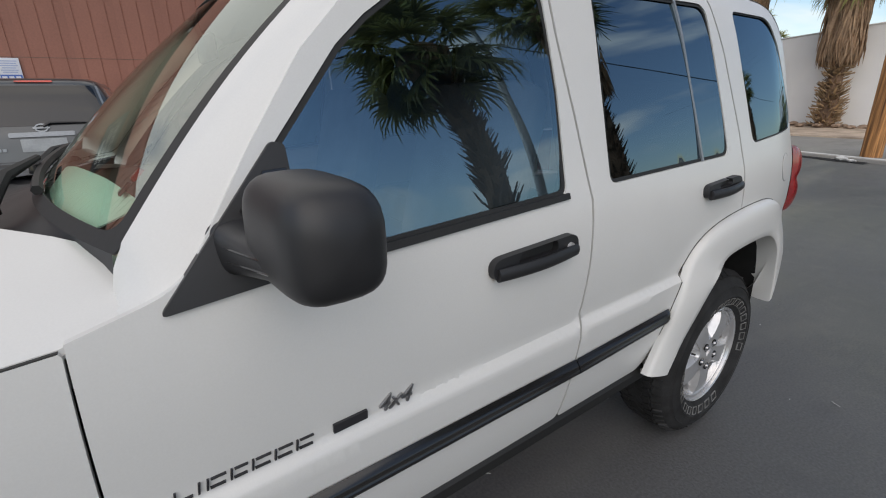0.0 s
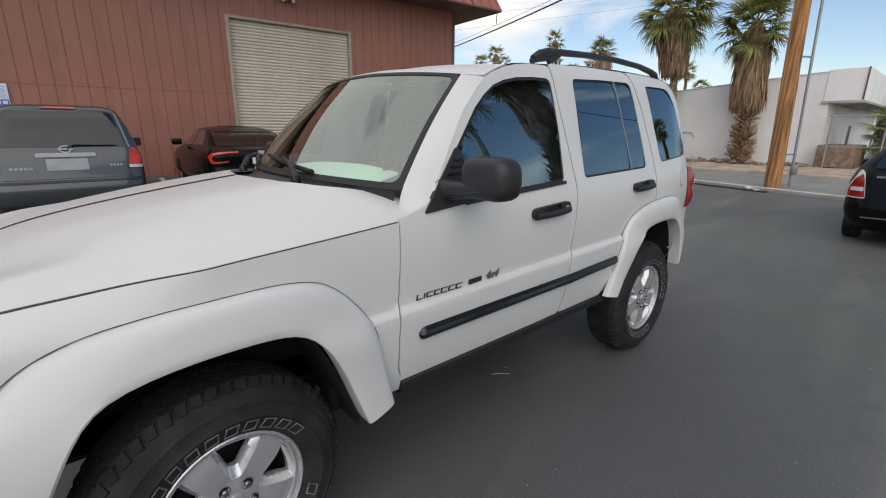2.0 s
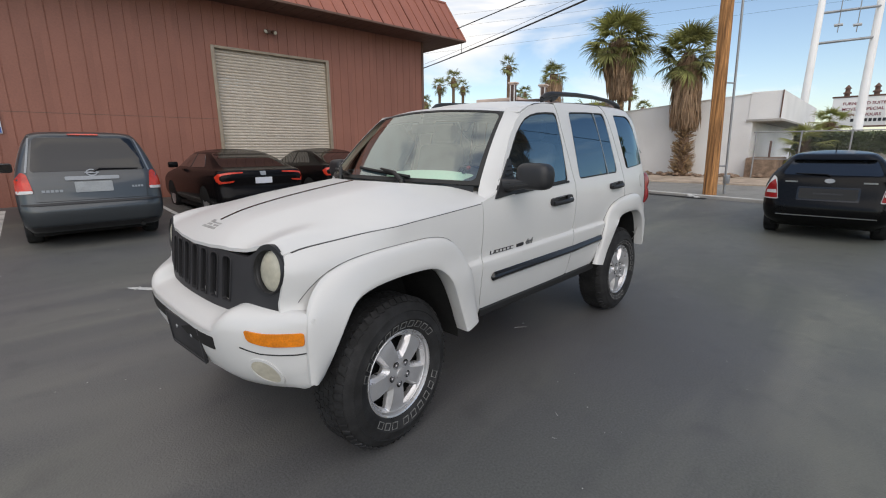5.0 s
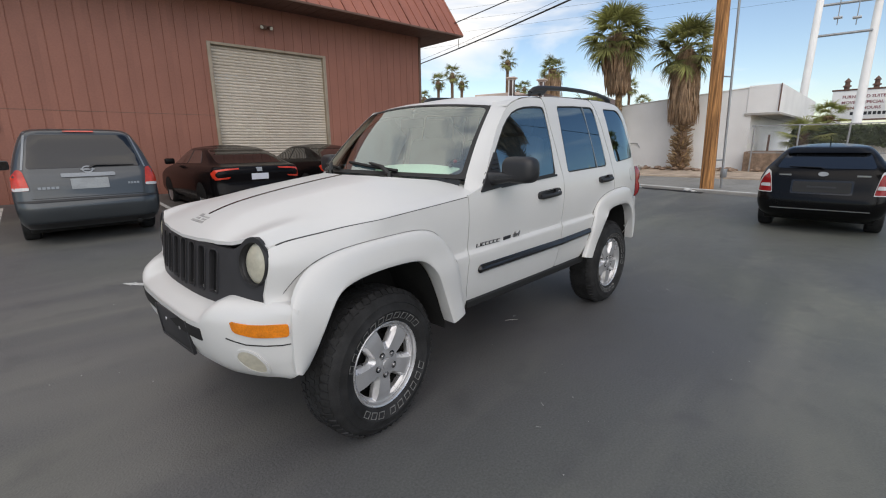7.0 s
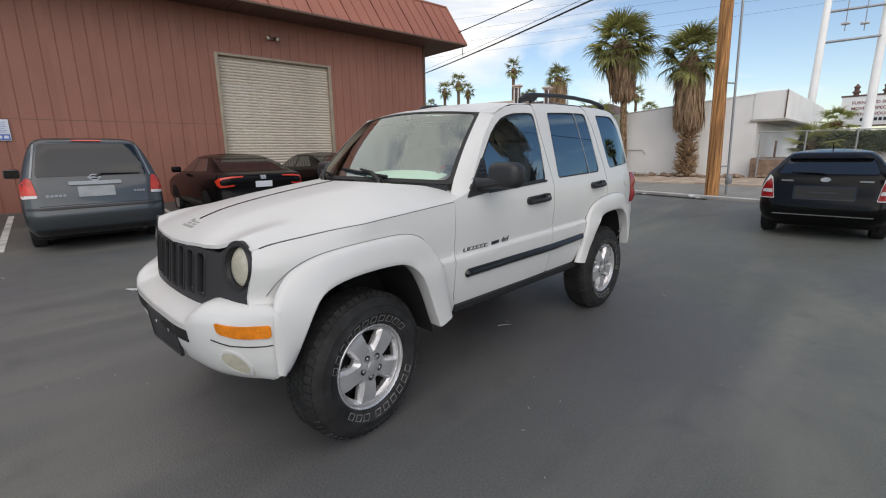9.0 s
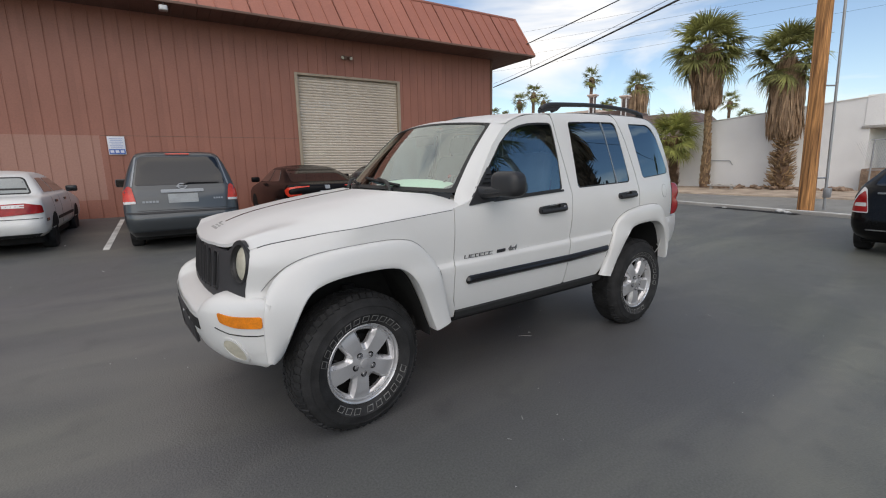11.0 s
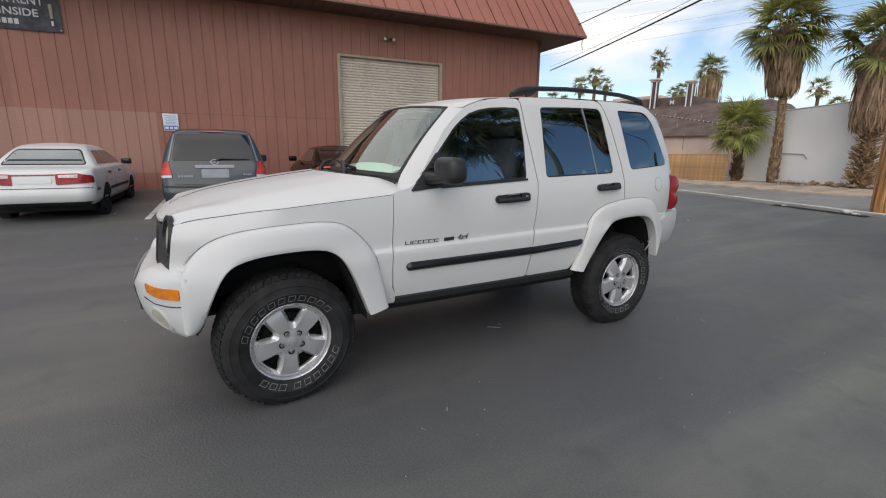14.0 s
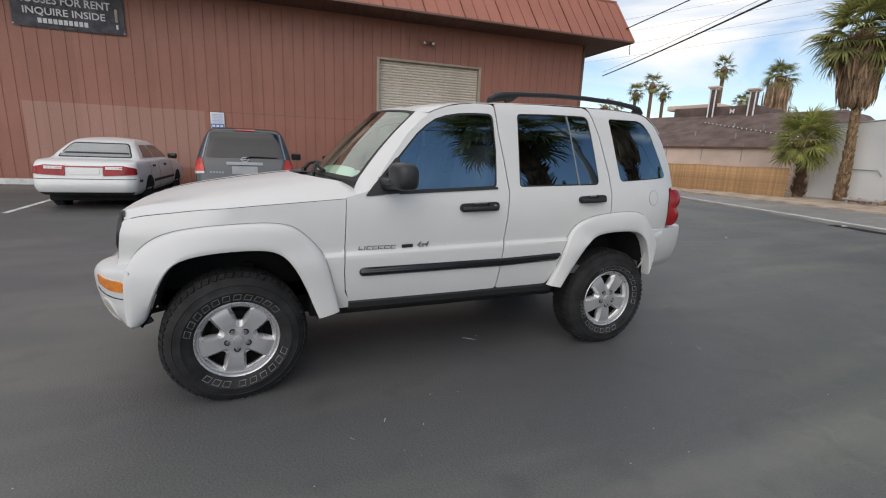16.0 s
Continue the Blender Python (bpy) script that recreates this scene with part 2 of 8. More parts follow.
ROOFTILE = mat("grey brown shingles", (0.155, 0.108, 0.092), 0.9, var=0.2, big=1.5, fine=30, bump=0.4)
TANSTUCCO = mat("tan stucco", (0.72, 0.57, 0.48), 0.9, var=0.1, big=0.7)
STONE = mat("rough brown stone", (0.27, 0.19, 0.135), 0.95, var=0.25, big=4, fine=25, bump=0.7, island=0.3, dist=0.02)
LITTER = mat("pale paper scraps", (0.5, 0.5, 0.48), 0.8, var=0.1)
RED_TEXT = mat("red sign letters", (0.22, 0.02, 0.035), 0.5, var=0.05)


def asphalt(name, rgb, rgb2, worn=None):
    m = mat(name, rgb, 0.58, var=0.30, big=0.35, fine=85, bump=0.7, rgb2=rgb2, dist=0.004, spec=0.75)
    n, l = m.node_tree.nodes, m.node_tree.links
    b = n["Principled BSDF"]
    hsv = b.inputs["Base Color"].links[0].from_node
    co = n.new("ShaderNodeTexCoord")
    mp = n.new("ShaderNodeMapping")
    mp.inputs["Scale"].default_value, mp.inputs["Rotation"].default_value = (0.25, 1.1, 1), (0, 0, 1.1)
    st = n.new("ShaderNodeTexNoise")
    st.inputs["Scale"].default_value, st.inputs["Detail"].default_value, st.inputs["Distortion"].default_value = 0.9, 6, 1.0
    rm = n.new("ShaderNodeMapRange")
    rm.inputs["From Min"].default_value, rm.inputs["From Max"].default_value = 0.46, 0.72
    rm.inputs["To Max"].default_value = 0.8
    mx = n.new("ShaderNodeMixRGB")
    mx.inputs["Color2"].default_value = (0.145, 0.142, 0.127, 1)
    l.new(co.outputs["Object"], mp.inputs["Vector"])
    l.new(mp.outputs["Vector"], st.inputs["Vector"])
    l.new(st.outputs["Fac"], rm.inputs["Value"])
    l.new(rm.outputs["Result"], mx.inputs["Fac"])
    l.new(hsv.outputs["Color"], mx.inputs["Color1"])
    # slow drifts between a cooler and a greener grey
    dr = n.new("ShaderNodeTexNoise")
    dr.inputs["Scale"].default_value, dr.inputs["Detail"].default_value, dr.inputs["Distortion"].default_value = 0.22, 4, 0.8
    dm = n.new("ShaderNodeMapRange")
    dm.inputs["From Min"].default_value, dm.inputs["From Max"].default_value = 0.40, 0.62
    dx = n.new("ShaderNodeMixRGB")
    dx.blend_type = 'MULTIPLY'
    dx.inputs["Fac"].default_value = 1.0
    tone = n.new("ShaderNodeMixRGB")
    tone.inputs["Color1"].default_value, tone.inputs["Color2"].default_value = (0.93, 0.93, 0.96, 1), (1.06, 1.08, 1.01, 1)
    l.new(co.outputs["Object"], dr.inputs["Vector"])
    l.new(dr.outputs["Fac"], dm.inputs["Value"])
    l.new(dm.outputs["Result"], tone.inputs["Fac"])
    l.new(mx.outputs["Color"], dx.inputs["Color1"])
    l.new(tone.outputs["Color"], dx.inputs["Color2"])
    mx = dx
    # small dark spots and stains
    sp = n.new("ShaderNodeTexNoise")
    sp.inputs["Scale"].default_value, sp.inputs["Detail"].default_value = 3.2, 8
    sr = n.new("ShaderNodeMapRange")
    sr.inputs["From Min"].default_value, sr.inputs["From Max"].default_value = 0.56, 0.72
    sr.inputs["To Max"].default_value = 0.45
    sx = n.new("ShaderNodeMixRGB")
    sx.inputs["Color2"].default_value = (0.055, 0.055, 0.056, 1)
    l.new(co.outputs["Object"], sp.inputs["Vector"])
    l.new(sp.outputs["Fac"], sr.inputs["Value"])
    l.new(sr.outputs["Result"], sx.inputs["Fac"])
    l.new(mx.outputs["Color"], sx.inputs["Color1"])
    l.new(sx.outputs["Color"], b.inputs["Base Color"])
    if worn:
        # the smooth dark sealcoat ends in a ragged diagonal edge; past it lies older, paler, scuffed asphalt, its tint
        # raised further for grazing sheen
        dot = n.new("ShaderNodeVectorMath")
        dot.operation = 'DOT_PRODUCT'
        dot.inputs[1].default_value = (0.72, -0.69, 0)
        rag = n.new("ShaderNodeTexNoise")
        rag.inputs["Scale"].default_value, rag.inputs["Detail"].default_value = 1.6, 7
        rag.inputs["Roughness"].default_value = 0.65
        add = n.new("ShaderNodeMath")
        add.operation = 'MULTIPLY_ADD'
        add.inputs[1].default_value = 1.3
        edge = n.new("ShaderNodeMapRange")
        edge.inputs["From Min"].default_value, edge.inputs["From Max"].default_value = worn + 0.20, worn + 1.40
        scuff = n.new("ShaderNodeTexNoise")
        scuff.inputs["Scale"].default_value, scuff.inputs["Detail"].default_value = 5.5, 9
        scuff.inputs["Distortion"].default_value = 1.4
        sm = n.new("ShaderNodeMapRange")
        sm.inputs["From Min"].default_value, sm.inputs["From Max"].default_value = 0.50, 0.70
        pale = n.new("ShaderNodeMixRGB")
        pale.inputs["Color1"].default_value, pale.inputs["Color2"].default_value = (1.12, 1.15, 1.08, 1), (1.32, 1.33, 1.22, 1)
        tint = n.new("ShaderNodeMixRGB")
        tint.blend_type = 'MULTIPLY'
        l.new(co.outputs["Object"], dot.inputs[0])
        l.new(co.outputs["Object"], rag.inputs["Vector"])
        l.new(co.outputs["Object"], scuff.inputs["Vector"])
        l.new(rag.outputs["Fac"], add.inputs[0])
        l.new(dot.outputs["Value"], add.inputs[2])
        l.new(add.outputs["Value"], edge.inputs["Value"])
        l.new(scuff.outputs["Fac"], sm.inputs["Value"])
        l.new(sm.outputs["Result"], pale.inputs["Fac"])
        l.new(edge.outputs["Result"], tint.inputs["Fac"])
        l.new(sx.outputs["Color"], tint.inputs["Color1"])
        l.new(pale.outputs["Color"], tint.inputs["Color2"])
        l.new(tint.outputs["Color"], b.inputs["Base Color"])
    return m


ASPHALT = asphalt("dark parking asphalt", (0.093, 0.092, 0.094), (0.080, 0.082, 0.077), worn=2.42)
STREET = asphalt("grey street asphalt", (0.27, 0.257, 0.24), (0.215, 0.207, 0.195))


# ---- mesh helpers ----
def link_mesh(name, bm, material, smooth=True):
    me = bpy.data.meshes.new(name)
    bm.to_mesh(me)
    bm.free()
    me.materials.append(material)
    if smooth:
        me.shade_smooth()
        me.set_sharp_from_angle(angle=radians(38))
    return me


def part(name, bm, material, parent, label="", smooth=True):
    ob = new(name, link_mesh(name, bm, material, smooth))
    ob.parent = parent
    return tagged(ob, label)


def solid(name, bm, material, label="", category="", group="", kind="", smooth=True, at=None):
    ob = new(name, link_mesh(name, bm, material, smooth))
    if at is not None:
        ob.matrix_world = at
    return tagged(ob, label, category, group, kind)


def thing(name, at=None, label="", category="", group="", kind=""):
    ob = new(name)
    ob.empty_display_size = 0.2
    if at is not None:
        ob.matrix_world = at
    return tagged(ob, label, category, group, kind)


def box(bm, lo, hi, bevel=0.0, m=None):
    lo, hi = Vector(lo), Vector(hi)
    r = bmesh.ops.create_cube(bm, size=1)
    vs = r["verts"]
    for v in vs:
        v.co = Vector((lo[i] + (hi[i] - lo[i]) * (v.co[i] + 0.5) for i in range(3)))
    if bevel:
        es = list({e for v in vs for e in v.link_edges})
        out = bmesh.ops.bevel(bm, geom=es, offset=bevel, segments=2, affect='EDGES', profile=0.5)
        vs = list({v for f in out["faces"] for v in f.verts} | {v for v in vs if v.is_valid})
    if m is not None:
        bmesh.ops.transform(bm, matrix=m, verts=vs)
    return bm


def grid(bm, rows, closed=False, caps=False):
    """Quads between rows of points."""
    vs = [[bm.verts.new(p) for p in row] for row in rows]
    n = len(rows[0])
    for a, b in zip(vs, vs[1:]):
        for j in range(n if closed else n - 1):
            k = (j + 1) % n
            bm.faces.new((a[j], a[k], b[k], b[j]))
    if caps and closed:
        bm.faces.new(vs[0][::-1])
        bm.faces.new(vs[-1])
    return bm


def frame_of(d):
    d = Vector(d).normalized()
    a = Vector((0, 0, 1)) if abs(d.z) < 0.9 else Vector((1, 0, 0))
    u = d.cross(a).normalized()
    return u, d.cross(u).normalized()


def tube(bm, pts, radii, n=10, caps=True, flat=1.0):
    """A tube along points; radii is one number or one for each point."""
    pts = [Vector(p) for p in pts]
    radii = [float(r) for r in ([radii] * len(pts) if isinstance(radii, (int, float)) else radii)]
    rows = []
    for i, p in enumerate(pts):
        u, v = frame_of(pts[min(i + 1, len(pts) - 1)] - pts[max(i - 1, 0)])
        rows.append([p + radii[i] * (math.cos(a) * u * flat + math.sin(a) * v) for a in [2 * math.pi * k / n for k in range(n)]])
    return grid(bm, rows, True, caps)


def lathe(bm, profile, centre, axis=(0, -1, 0), n=48, turn=0.0):
    """Turns a profile of (radius, distance along axis) round the axis."""
    ax = Vector(axis).normalized()
    u, v = frame_of(ax)
    rows = []
    for r, d in profile:
        rows.append([Vector(centre) + ax * d + r * (math.cos(a) * u + math.sin(a) * v) for a in [turn + 2 * math.pi * k / n for k in range(n)]])
    grid(bm, rows, True)
    return bm


def hermite(xs, ys):
    """A smooth curve through knots that never overshoots."""
    xs, ys = [float(x) for x in xs], [float(y) for y in ys]
    n = len(xs)
    d = [(ys[i + 1] - ys[i]) / (xs[i + 1] - xs[i]) for i in range(n - 1)]
    m = [d[0]] + [0 if d[i - 1] * d[i] <= 0 else 2 * d[i - 1] * d[i] / (d[i - 1] + d[i]) for i in range(1, n - 1)] + [d[-1]]

    def at(x):
        if x <= xs[0]:
            return ys[0] + m[0] * (x - xs[0])
        if x >= xs[-1]:
            return ys[-1] + m[-1] * (x - xs[-1])
        i = max(k for k in range(n - 1) if xs[k] <= x)
        h = xs[i + 1] - xs[i]
        t = (x - xs[i]) / h
        return (ys[i] * (1 + 2 * t) * (1 - t) ** 2 + m[i] * h * t * (1 - t) ** 2 + ys[i + 1] * t * t * (3 - 2 * t) + m[i + 1] * h * t * t * (t - 1))
    return at


def fillet(pts, n=5):
    """A closed outline whose corners (u, v, radius) are rounded."""
    out = []
    k = len(pts)
    for i, p in enumerate(pts):
        if len(p) < 3 or p[2] <= 0:
            out.append((p[0], p[1]))
            continue
        c = Vector(p[:2])
        a, b = Vector(pts[i - 1][:2]) - c, Vector(pts[(i + 1) % k][:2]) - c
        ra, rb = min(p[2], a.length * 0.48), min(p[2], b.length * 0.48)
        s, e = c + a.normalized() * ra, c + b.normalized() * rb
        for j in range(n + 1):
            t = j / n
            q = s * (1 - t) ** 2 + c * 2 * t * (1 - t) + e * t * t
            out.append((q.x, q.y))
    return out


def inside(p, loop):
    x, y = p
    hit = False
    for (x0, y0), (x1, y1) in zip(loop, loop[1:] + loop[:1]):
        if (y0 > y) != (y1 > y) and x < x0 + (y - y0) * (x1 - x0) / (y1 - y0):
            hit = not hit
    return hit


def dense(loop, step):
    out = []
    for p, q in zip(loop, loop[1:] + loop[:1]):
        k = max(1, int(math.hypot(q[0] - p[0], q[1] - p[1]) / step + 0.5))
        out += [(p[0] + (q[0] - p[0]) * i / k, p[1] + (q[1] - p[1]) * i / k) for i in range(k)]
    return out


def panel(bm, outline, surf, out, holes=(), step=0.04, thick=0.012, extra=()):
    """A sheet with thickness, cut to an outline in (u, v), laid on surf(u, v) and facing out."""
    out = Vector(out)
    loops = [dense(list(lp), step) for lp in (outline, *holes)]
    pts, edges = [], []
    for lp in loops:
        s = len(pts)
        pts += lp
        edges += [(s + i, s + (i + 1) % len(lp)) for i in range(len(lp))]
    rim = np.array(pts)
    us, vs = [p[0] for p in loops[0]], [p[1] for p in loops[0]]
    inner = [(u, v) for u in np.arange(min(us) + step / 2, max(us), step) for v in np.arange(min(vs) + step / 2, max(vs), step)] + list(extra)
    for p in inner:
        if inside(p, loops[0]) and not any(inside(p, lp) for lp in loops[1:]) and np.hypot(*(rim - p).T).min() > step * 0.45:
            pts.append(p)
    vv, _, ff, *_ = delaunay_2d_cdt([Vector((float(p[0]), float(p[1]))) for p in pts], edges, [], 0, 1e-7)
    keep = []
    for f in ff:
        c = (sum(vv[i].x for i in f) / 3, sum(vv[i].y for i in f) / 3)
        if inside(c, loops[0]) and not any(inside(c, lp) for lp in loops[1:]):
            keep.append(f)
    pos = [Vector(surf(v.x, v.y)) for v in vv]
    made = {}
    count = {}
    for f in keep:
        nrm = (pos[f[1]] - pos[f[0]]).cross(pos[f[2]] - pos[f[0]])
        f = f if nrm.dot(out) > 0 else (f[0], f[2], f[1])
        for i in f:
            if i not in made:
                made[i] = bm.verts.new(pos[i])
        bm.faces.new([made[i] for i in f])
        for a, b in ((f[0], f[1]), (f[1], f[2]), (f[2], f[0])):
            if (b, a) in count:
                del count[(b, a)]
            else:
                count[(a, b)] = 1
    if thick:
        back, edge = {}, {}
        for a, b in count:
            for i in (a, b):
                if i not in back:
                    back[i], edge[i] = bm.verts.new(pos[i] - out * thick), bm.verts.new(pos[i])
            bm.faces.new((edge[b], edge[a], back[a], back[b]))
    return bm


# ---- the white off-road car ----
CY = 0.875   # middle of the car
jeep = thing("suv", None, "lifted white four door off-road car with black trim on asphalt", "car")

side_y = hermite([0.40, 0.50, 0.58, 0.66, 0.76, 0.845, 0.872, 0.93, 1.05, 1.15, 1.22, 1.28, 1.50, 1.75, 1.80, 1.84],
                 [0.09, 0.055, 0.03, 0.012, -0.002, -0.010, 0.011, 0.005, 0.0, 0.006, 0.018, 0.035, 0.094, 0.166, 0.190, 0.225])
plan_y = hermite([-0.80, -0.60, -0.544, -0.494, -0.45, -0.40, -0.30, -0.10, 0.15, 0.45, 0.7, 2.55, 2.95, 3.15, 3.28, 3.37, 3.43],
                 [0.75, 0.25, 0.138, 0.104, 0.089, 0.074, 0.054, 0.028, 0.012, 0.003, 0.0, 0.0, 0.012, 0.040, 0.078, 0.125, 0.20])


def side(x, z, off=0.0):
    zz = z - 0.024 * (x - 0.6) * max(0.0, 1 - abs(z - 0.87) / 0.15)
    tuck = 0.055 * max(0.0, (z - 0.99) / 0.09) ** 1.6 * max(0.0, min(1.0, -x / 0.45)) if z < 1.25 else 0.0
    return Vector((x, side_y(zz) + plan_y(x) + tuck - off, z))


def both(make):
    """Calls make(mirror) for the near side and the far side."""
    for far in (False, True):
        make(far)


def flip(bm):
    for v in bm.verts:
        v.co.y = 2 * CY - v.co.y
    bmesh.ops.reverse_faces(bm, faces=bm.faces[:])
    return bm


def body_panel(name, outline, holes=(), off=0.0, material=PAINT, step=0.035, thick=0.014, label="", far=False, extra=(), parent=None):
    bm = bmesh.new()
    panel(bm, outline, lambda x, z: side(x, z, off), (0, -1, 0), holes, step, thick, extra)
    if far:
        flip(bm)
    return part(name, bm, material, parent or jeep, label)


CREASE = [(x, z + 0.024 * (x - 0.6)) for x in np.arange(0.3, 2.4, 0.016) for z in (0.843, 0.851, 0.859, 0.867, 0.875)]
SEAM = [(0.622, 1.194), (0.45, 1.180), (0.277, 1.166), (0.13, 1.154), (-0.008, 1.141), (-0.15, 1.127), (-0.272, 1.111), (-0.36, 1.100), (-0.42, 1.091), (-0.462, 1.081), (-0.500, 1.071)]
SEAM_LINE = hermite([p[0] for p in SEAM[::-1]], [p[1] for p in SEAM[::-1]])
SEAM = [(float(x), SEAM_LINE(float(x))) for x in np.linspace(0.622, -0.500, 36)]
FLARE_F = [(-0.503, 0.540), (-0.506, 0.60), (-0.505, 0.70), (-0.500, 0.79), (-0.480, 0.862), (-0.430, 0.925), (-0.362, 0.980), (-0.268, 1.016), (-0.14, 1.036), (-0.009, 1.048), (0.10, 1.054), (0.20, 1.057), (0.29, 1.046), (0.345, 1.024),
           (0.40, 0.978), (0.45, 0.922), (0.495, 0.862), (0.522, 0.78), (0.541, 0.698), (0.562, 0.60), (0.582, 0.507)]
ARCH_F = [(-0.456, 0.518), (-0.438, 0.524), (-0.427, 0.540), (-0.418, 0.556), (-0.405, 0.585), (-0.378, 0.66), (-0.343, 0.745), (-0.30, 0.825), (-0.25, 0.864), (-0.16, 0.888), (-0.05, 0.902), (0.06, 0.907), (0.15, 0.907), (0.22, 0.898), (0.275, 0.868),
          (0.315, 0.82), (0.345, 0.765), (0.375, 0.70), (0.40, 0.635), (0.425, 0.56), (0.455, 0.482)]
FLARE_R = [(2.082, 0.555), (2.12, 0.62), (2.15, 0.68), (2.18, 0.765), (2.205, 0.85), (2.235, 0.93), (2.275, 0.985), (2.33, 1.022), (2.413, 1.050), (2.50, 1.066), (2.60, 1.078), (2.72, 1.084), (2.83, 1.084),
           (2.90, 1.072), (2.955, 1.043), (3.01, 0.99), (3.055, 0.93), (3.10, 0.84)]
ARCH_R = [(2.185, 0.535), (2.225, 0.60), (2.26, 0.66), (2.295, 0.72), (2.33, 0.78), (2.365, 0.832), (2.405, 0.875), (2.455, 0.905), (2.519, 0.924), (2.59, 0.932), (2.68, 0.936), (2.77, 0.936), (2.86, 0.930),
          (2.92, 0.905), (2.965, 0.85), (2.995, 0.78), (3.02, 0.70), (3.035, 0.573)]

def under(outer, inner, t=0.22):
    """The outline a little inside a flare, so that the panel runs on behind it."""
    return [(o[0] + (a[0] - o[0]) * t, o[1] + (a[1] - o[1]) * t) for o, a in zip(outer, inner)]


UNDER_F, UNDER_R = under(FLARE_F, ARCH_F), under(FLARE_R, ARCH_R)
FENDER = [(x, z - 0.0088) for x, z in SEAM] + [(-0.507, 1.050), (-0.518, 1.00), (-0.530, 0.93), (-0.540, 0.866), (-0.546, 0.822), (-0.494, 0.820), (-0.470, 0.820)] + UNDER_F[4:-1] + [(0.575, 0.505)] + [(0.60, 0.505), (0.70, 0.508), (0.712, 0.525), (0.700, 0.548), (0.660, 0.556), (0.634, 0.575), (0.615, 0.62), (0.6095, 0.755), (0.6155, 0.962), (0.6255, 1.18)]
DOOR_F = [(0.630, 1.196), (0.621, 0.962), (0.615, 0.755), (0.621, 0.63), (0.636, 0.575), (0.672, 0.543, 0.02), (1.663, 0.554, 0.02), (1.686, 0.845), (1.706, 1.05), (1.720, 1.232), (1.690, 1.45),
          (1.660, 1.63), (1.645, 1.80, 0.03), (1.50, 1.797), (1.40, 1.785), (1.30, 1.762), (1.20, 1.725), (1.12, 1.672), (1.02, 1.575), (0.91, 1.43), (0.775, 1.235, 0.05)]
WIN_F = fillet([(0.783, 1.214, 0.02), (1.630, 1.256, 0.03), (1.642, 1.50), (1.632, 1.738, 0.04), (1.50, 1.736), (1.38, 1.726), (1.29, 1.708), (1.215, 1.682), (1.15, 1.640), (1.085, 1.585), (0.94, 1.42)])
DOOR_R = [(1.671, 0.554, 0.02), (1.694, 0.845), (1.714, 1.05), (1.728, 1.232), (1.698, 1.45), (1.668, 1.63), (1.655, 1.81, 0.02), (2.0, 1.828), (2.44, 1.835, 0.05), (2.52, 1.62), (2.585, 1.35), (2.60, 1.22),
          (2.595, 1.062)] + UNDER_R[::-1][8:-1] + [(2.080, 0.557, 0.01)]
WIN_R = fillet([(1.808, 1.262, 0.03), (2.497, 1.282, 0.04), (2.47, 1.50), (2.428, 1.772, 0.05), (2.10, 1.766), (1.822, 1.752, 0.03)])
QUARTER = [(2.605, 1.062), (2.610, 1.22), (2.595, 1.35), (2.53, 1.62), (2.45, 1.837), (2.75, 1.838), (3.00, 1.825, 0.06), (3.12, 1.74), (3.22, 1.60), (3.31, 1.44), (3.365, 1.27), (3.275, 1.255), (3.258, 1.10),
           (3.262, 0.945), (3.20, 0.90), (3.16, 0.80), (3.07, 0.80)] + UNDER_R[::-1][1:8]
WIN_Q = fillet([(2.622, 1.768, 0.03), (2.965, 1.772, 0.07), (3.06, 1.67), (3.225, 1.340, 0.05), (2.70, 1.306, 0.04)])


def shrink(loop, d):
    """The outline moved inwards by d."""
    c = Vector((sum(p[0] for p in loop) / len(loop), sum(p[1] for p in loop) / len(loop)))
    out = []
    for i, p in enumerate(loop):
        a, b = Vector(loop[i - 1]), Vector(loop[(i + 1) % len(loop)])
        t = (b - a).normalized() if (b - a).length > 1e-6 else Vector((1, 0))
        nrm = Vector((-t.y, t.x))
        q = Vector(p)
        nrm = nrm if nrm.dot(c - q) > 0 else -nrm
        q = q + nrm * d
        out.append((q.x, q.y))
    return out


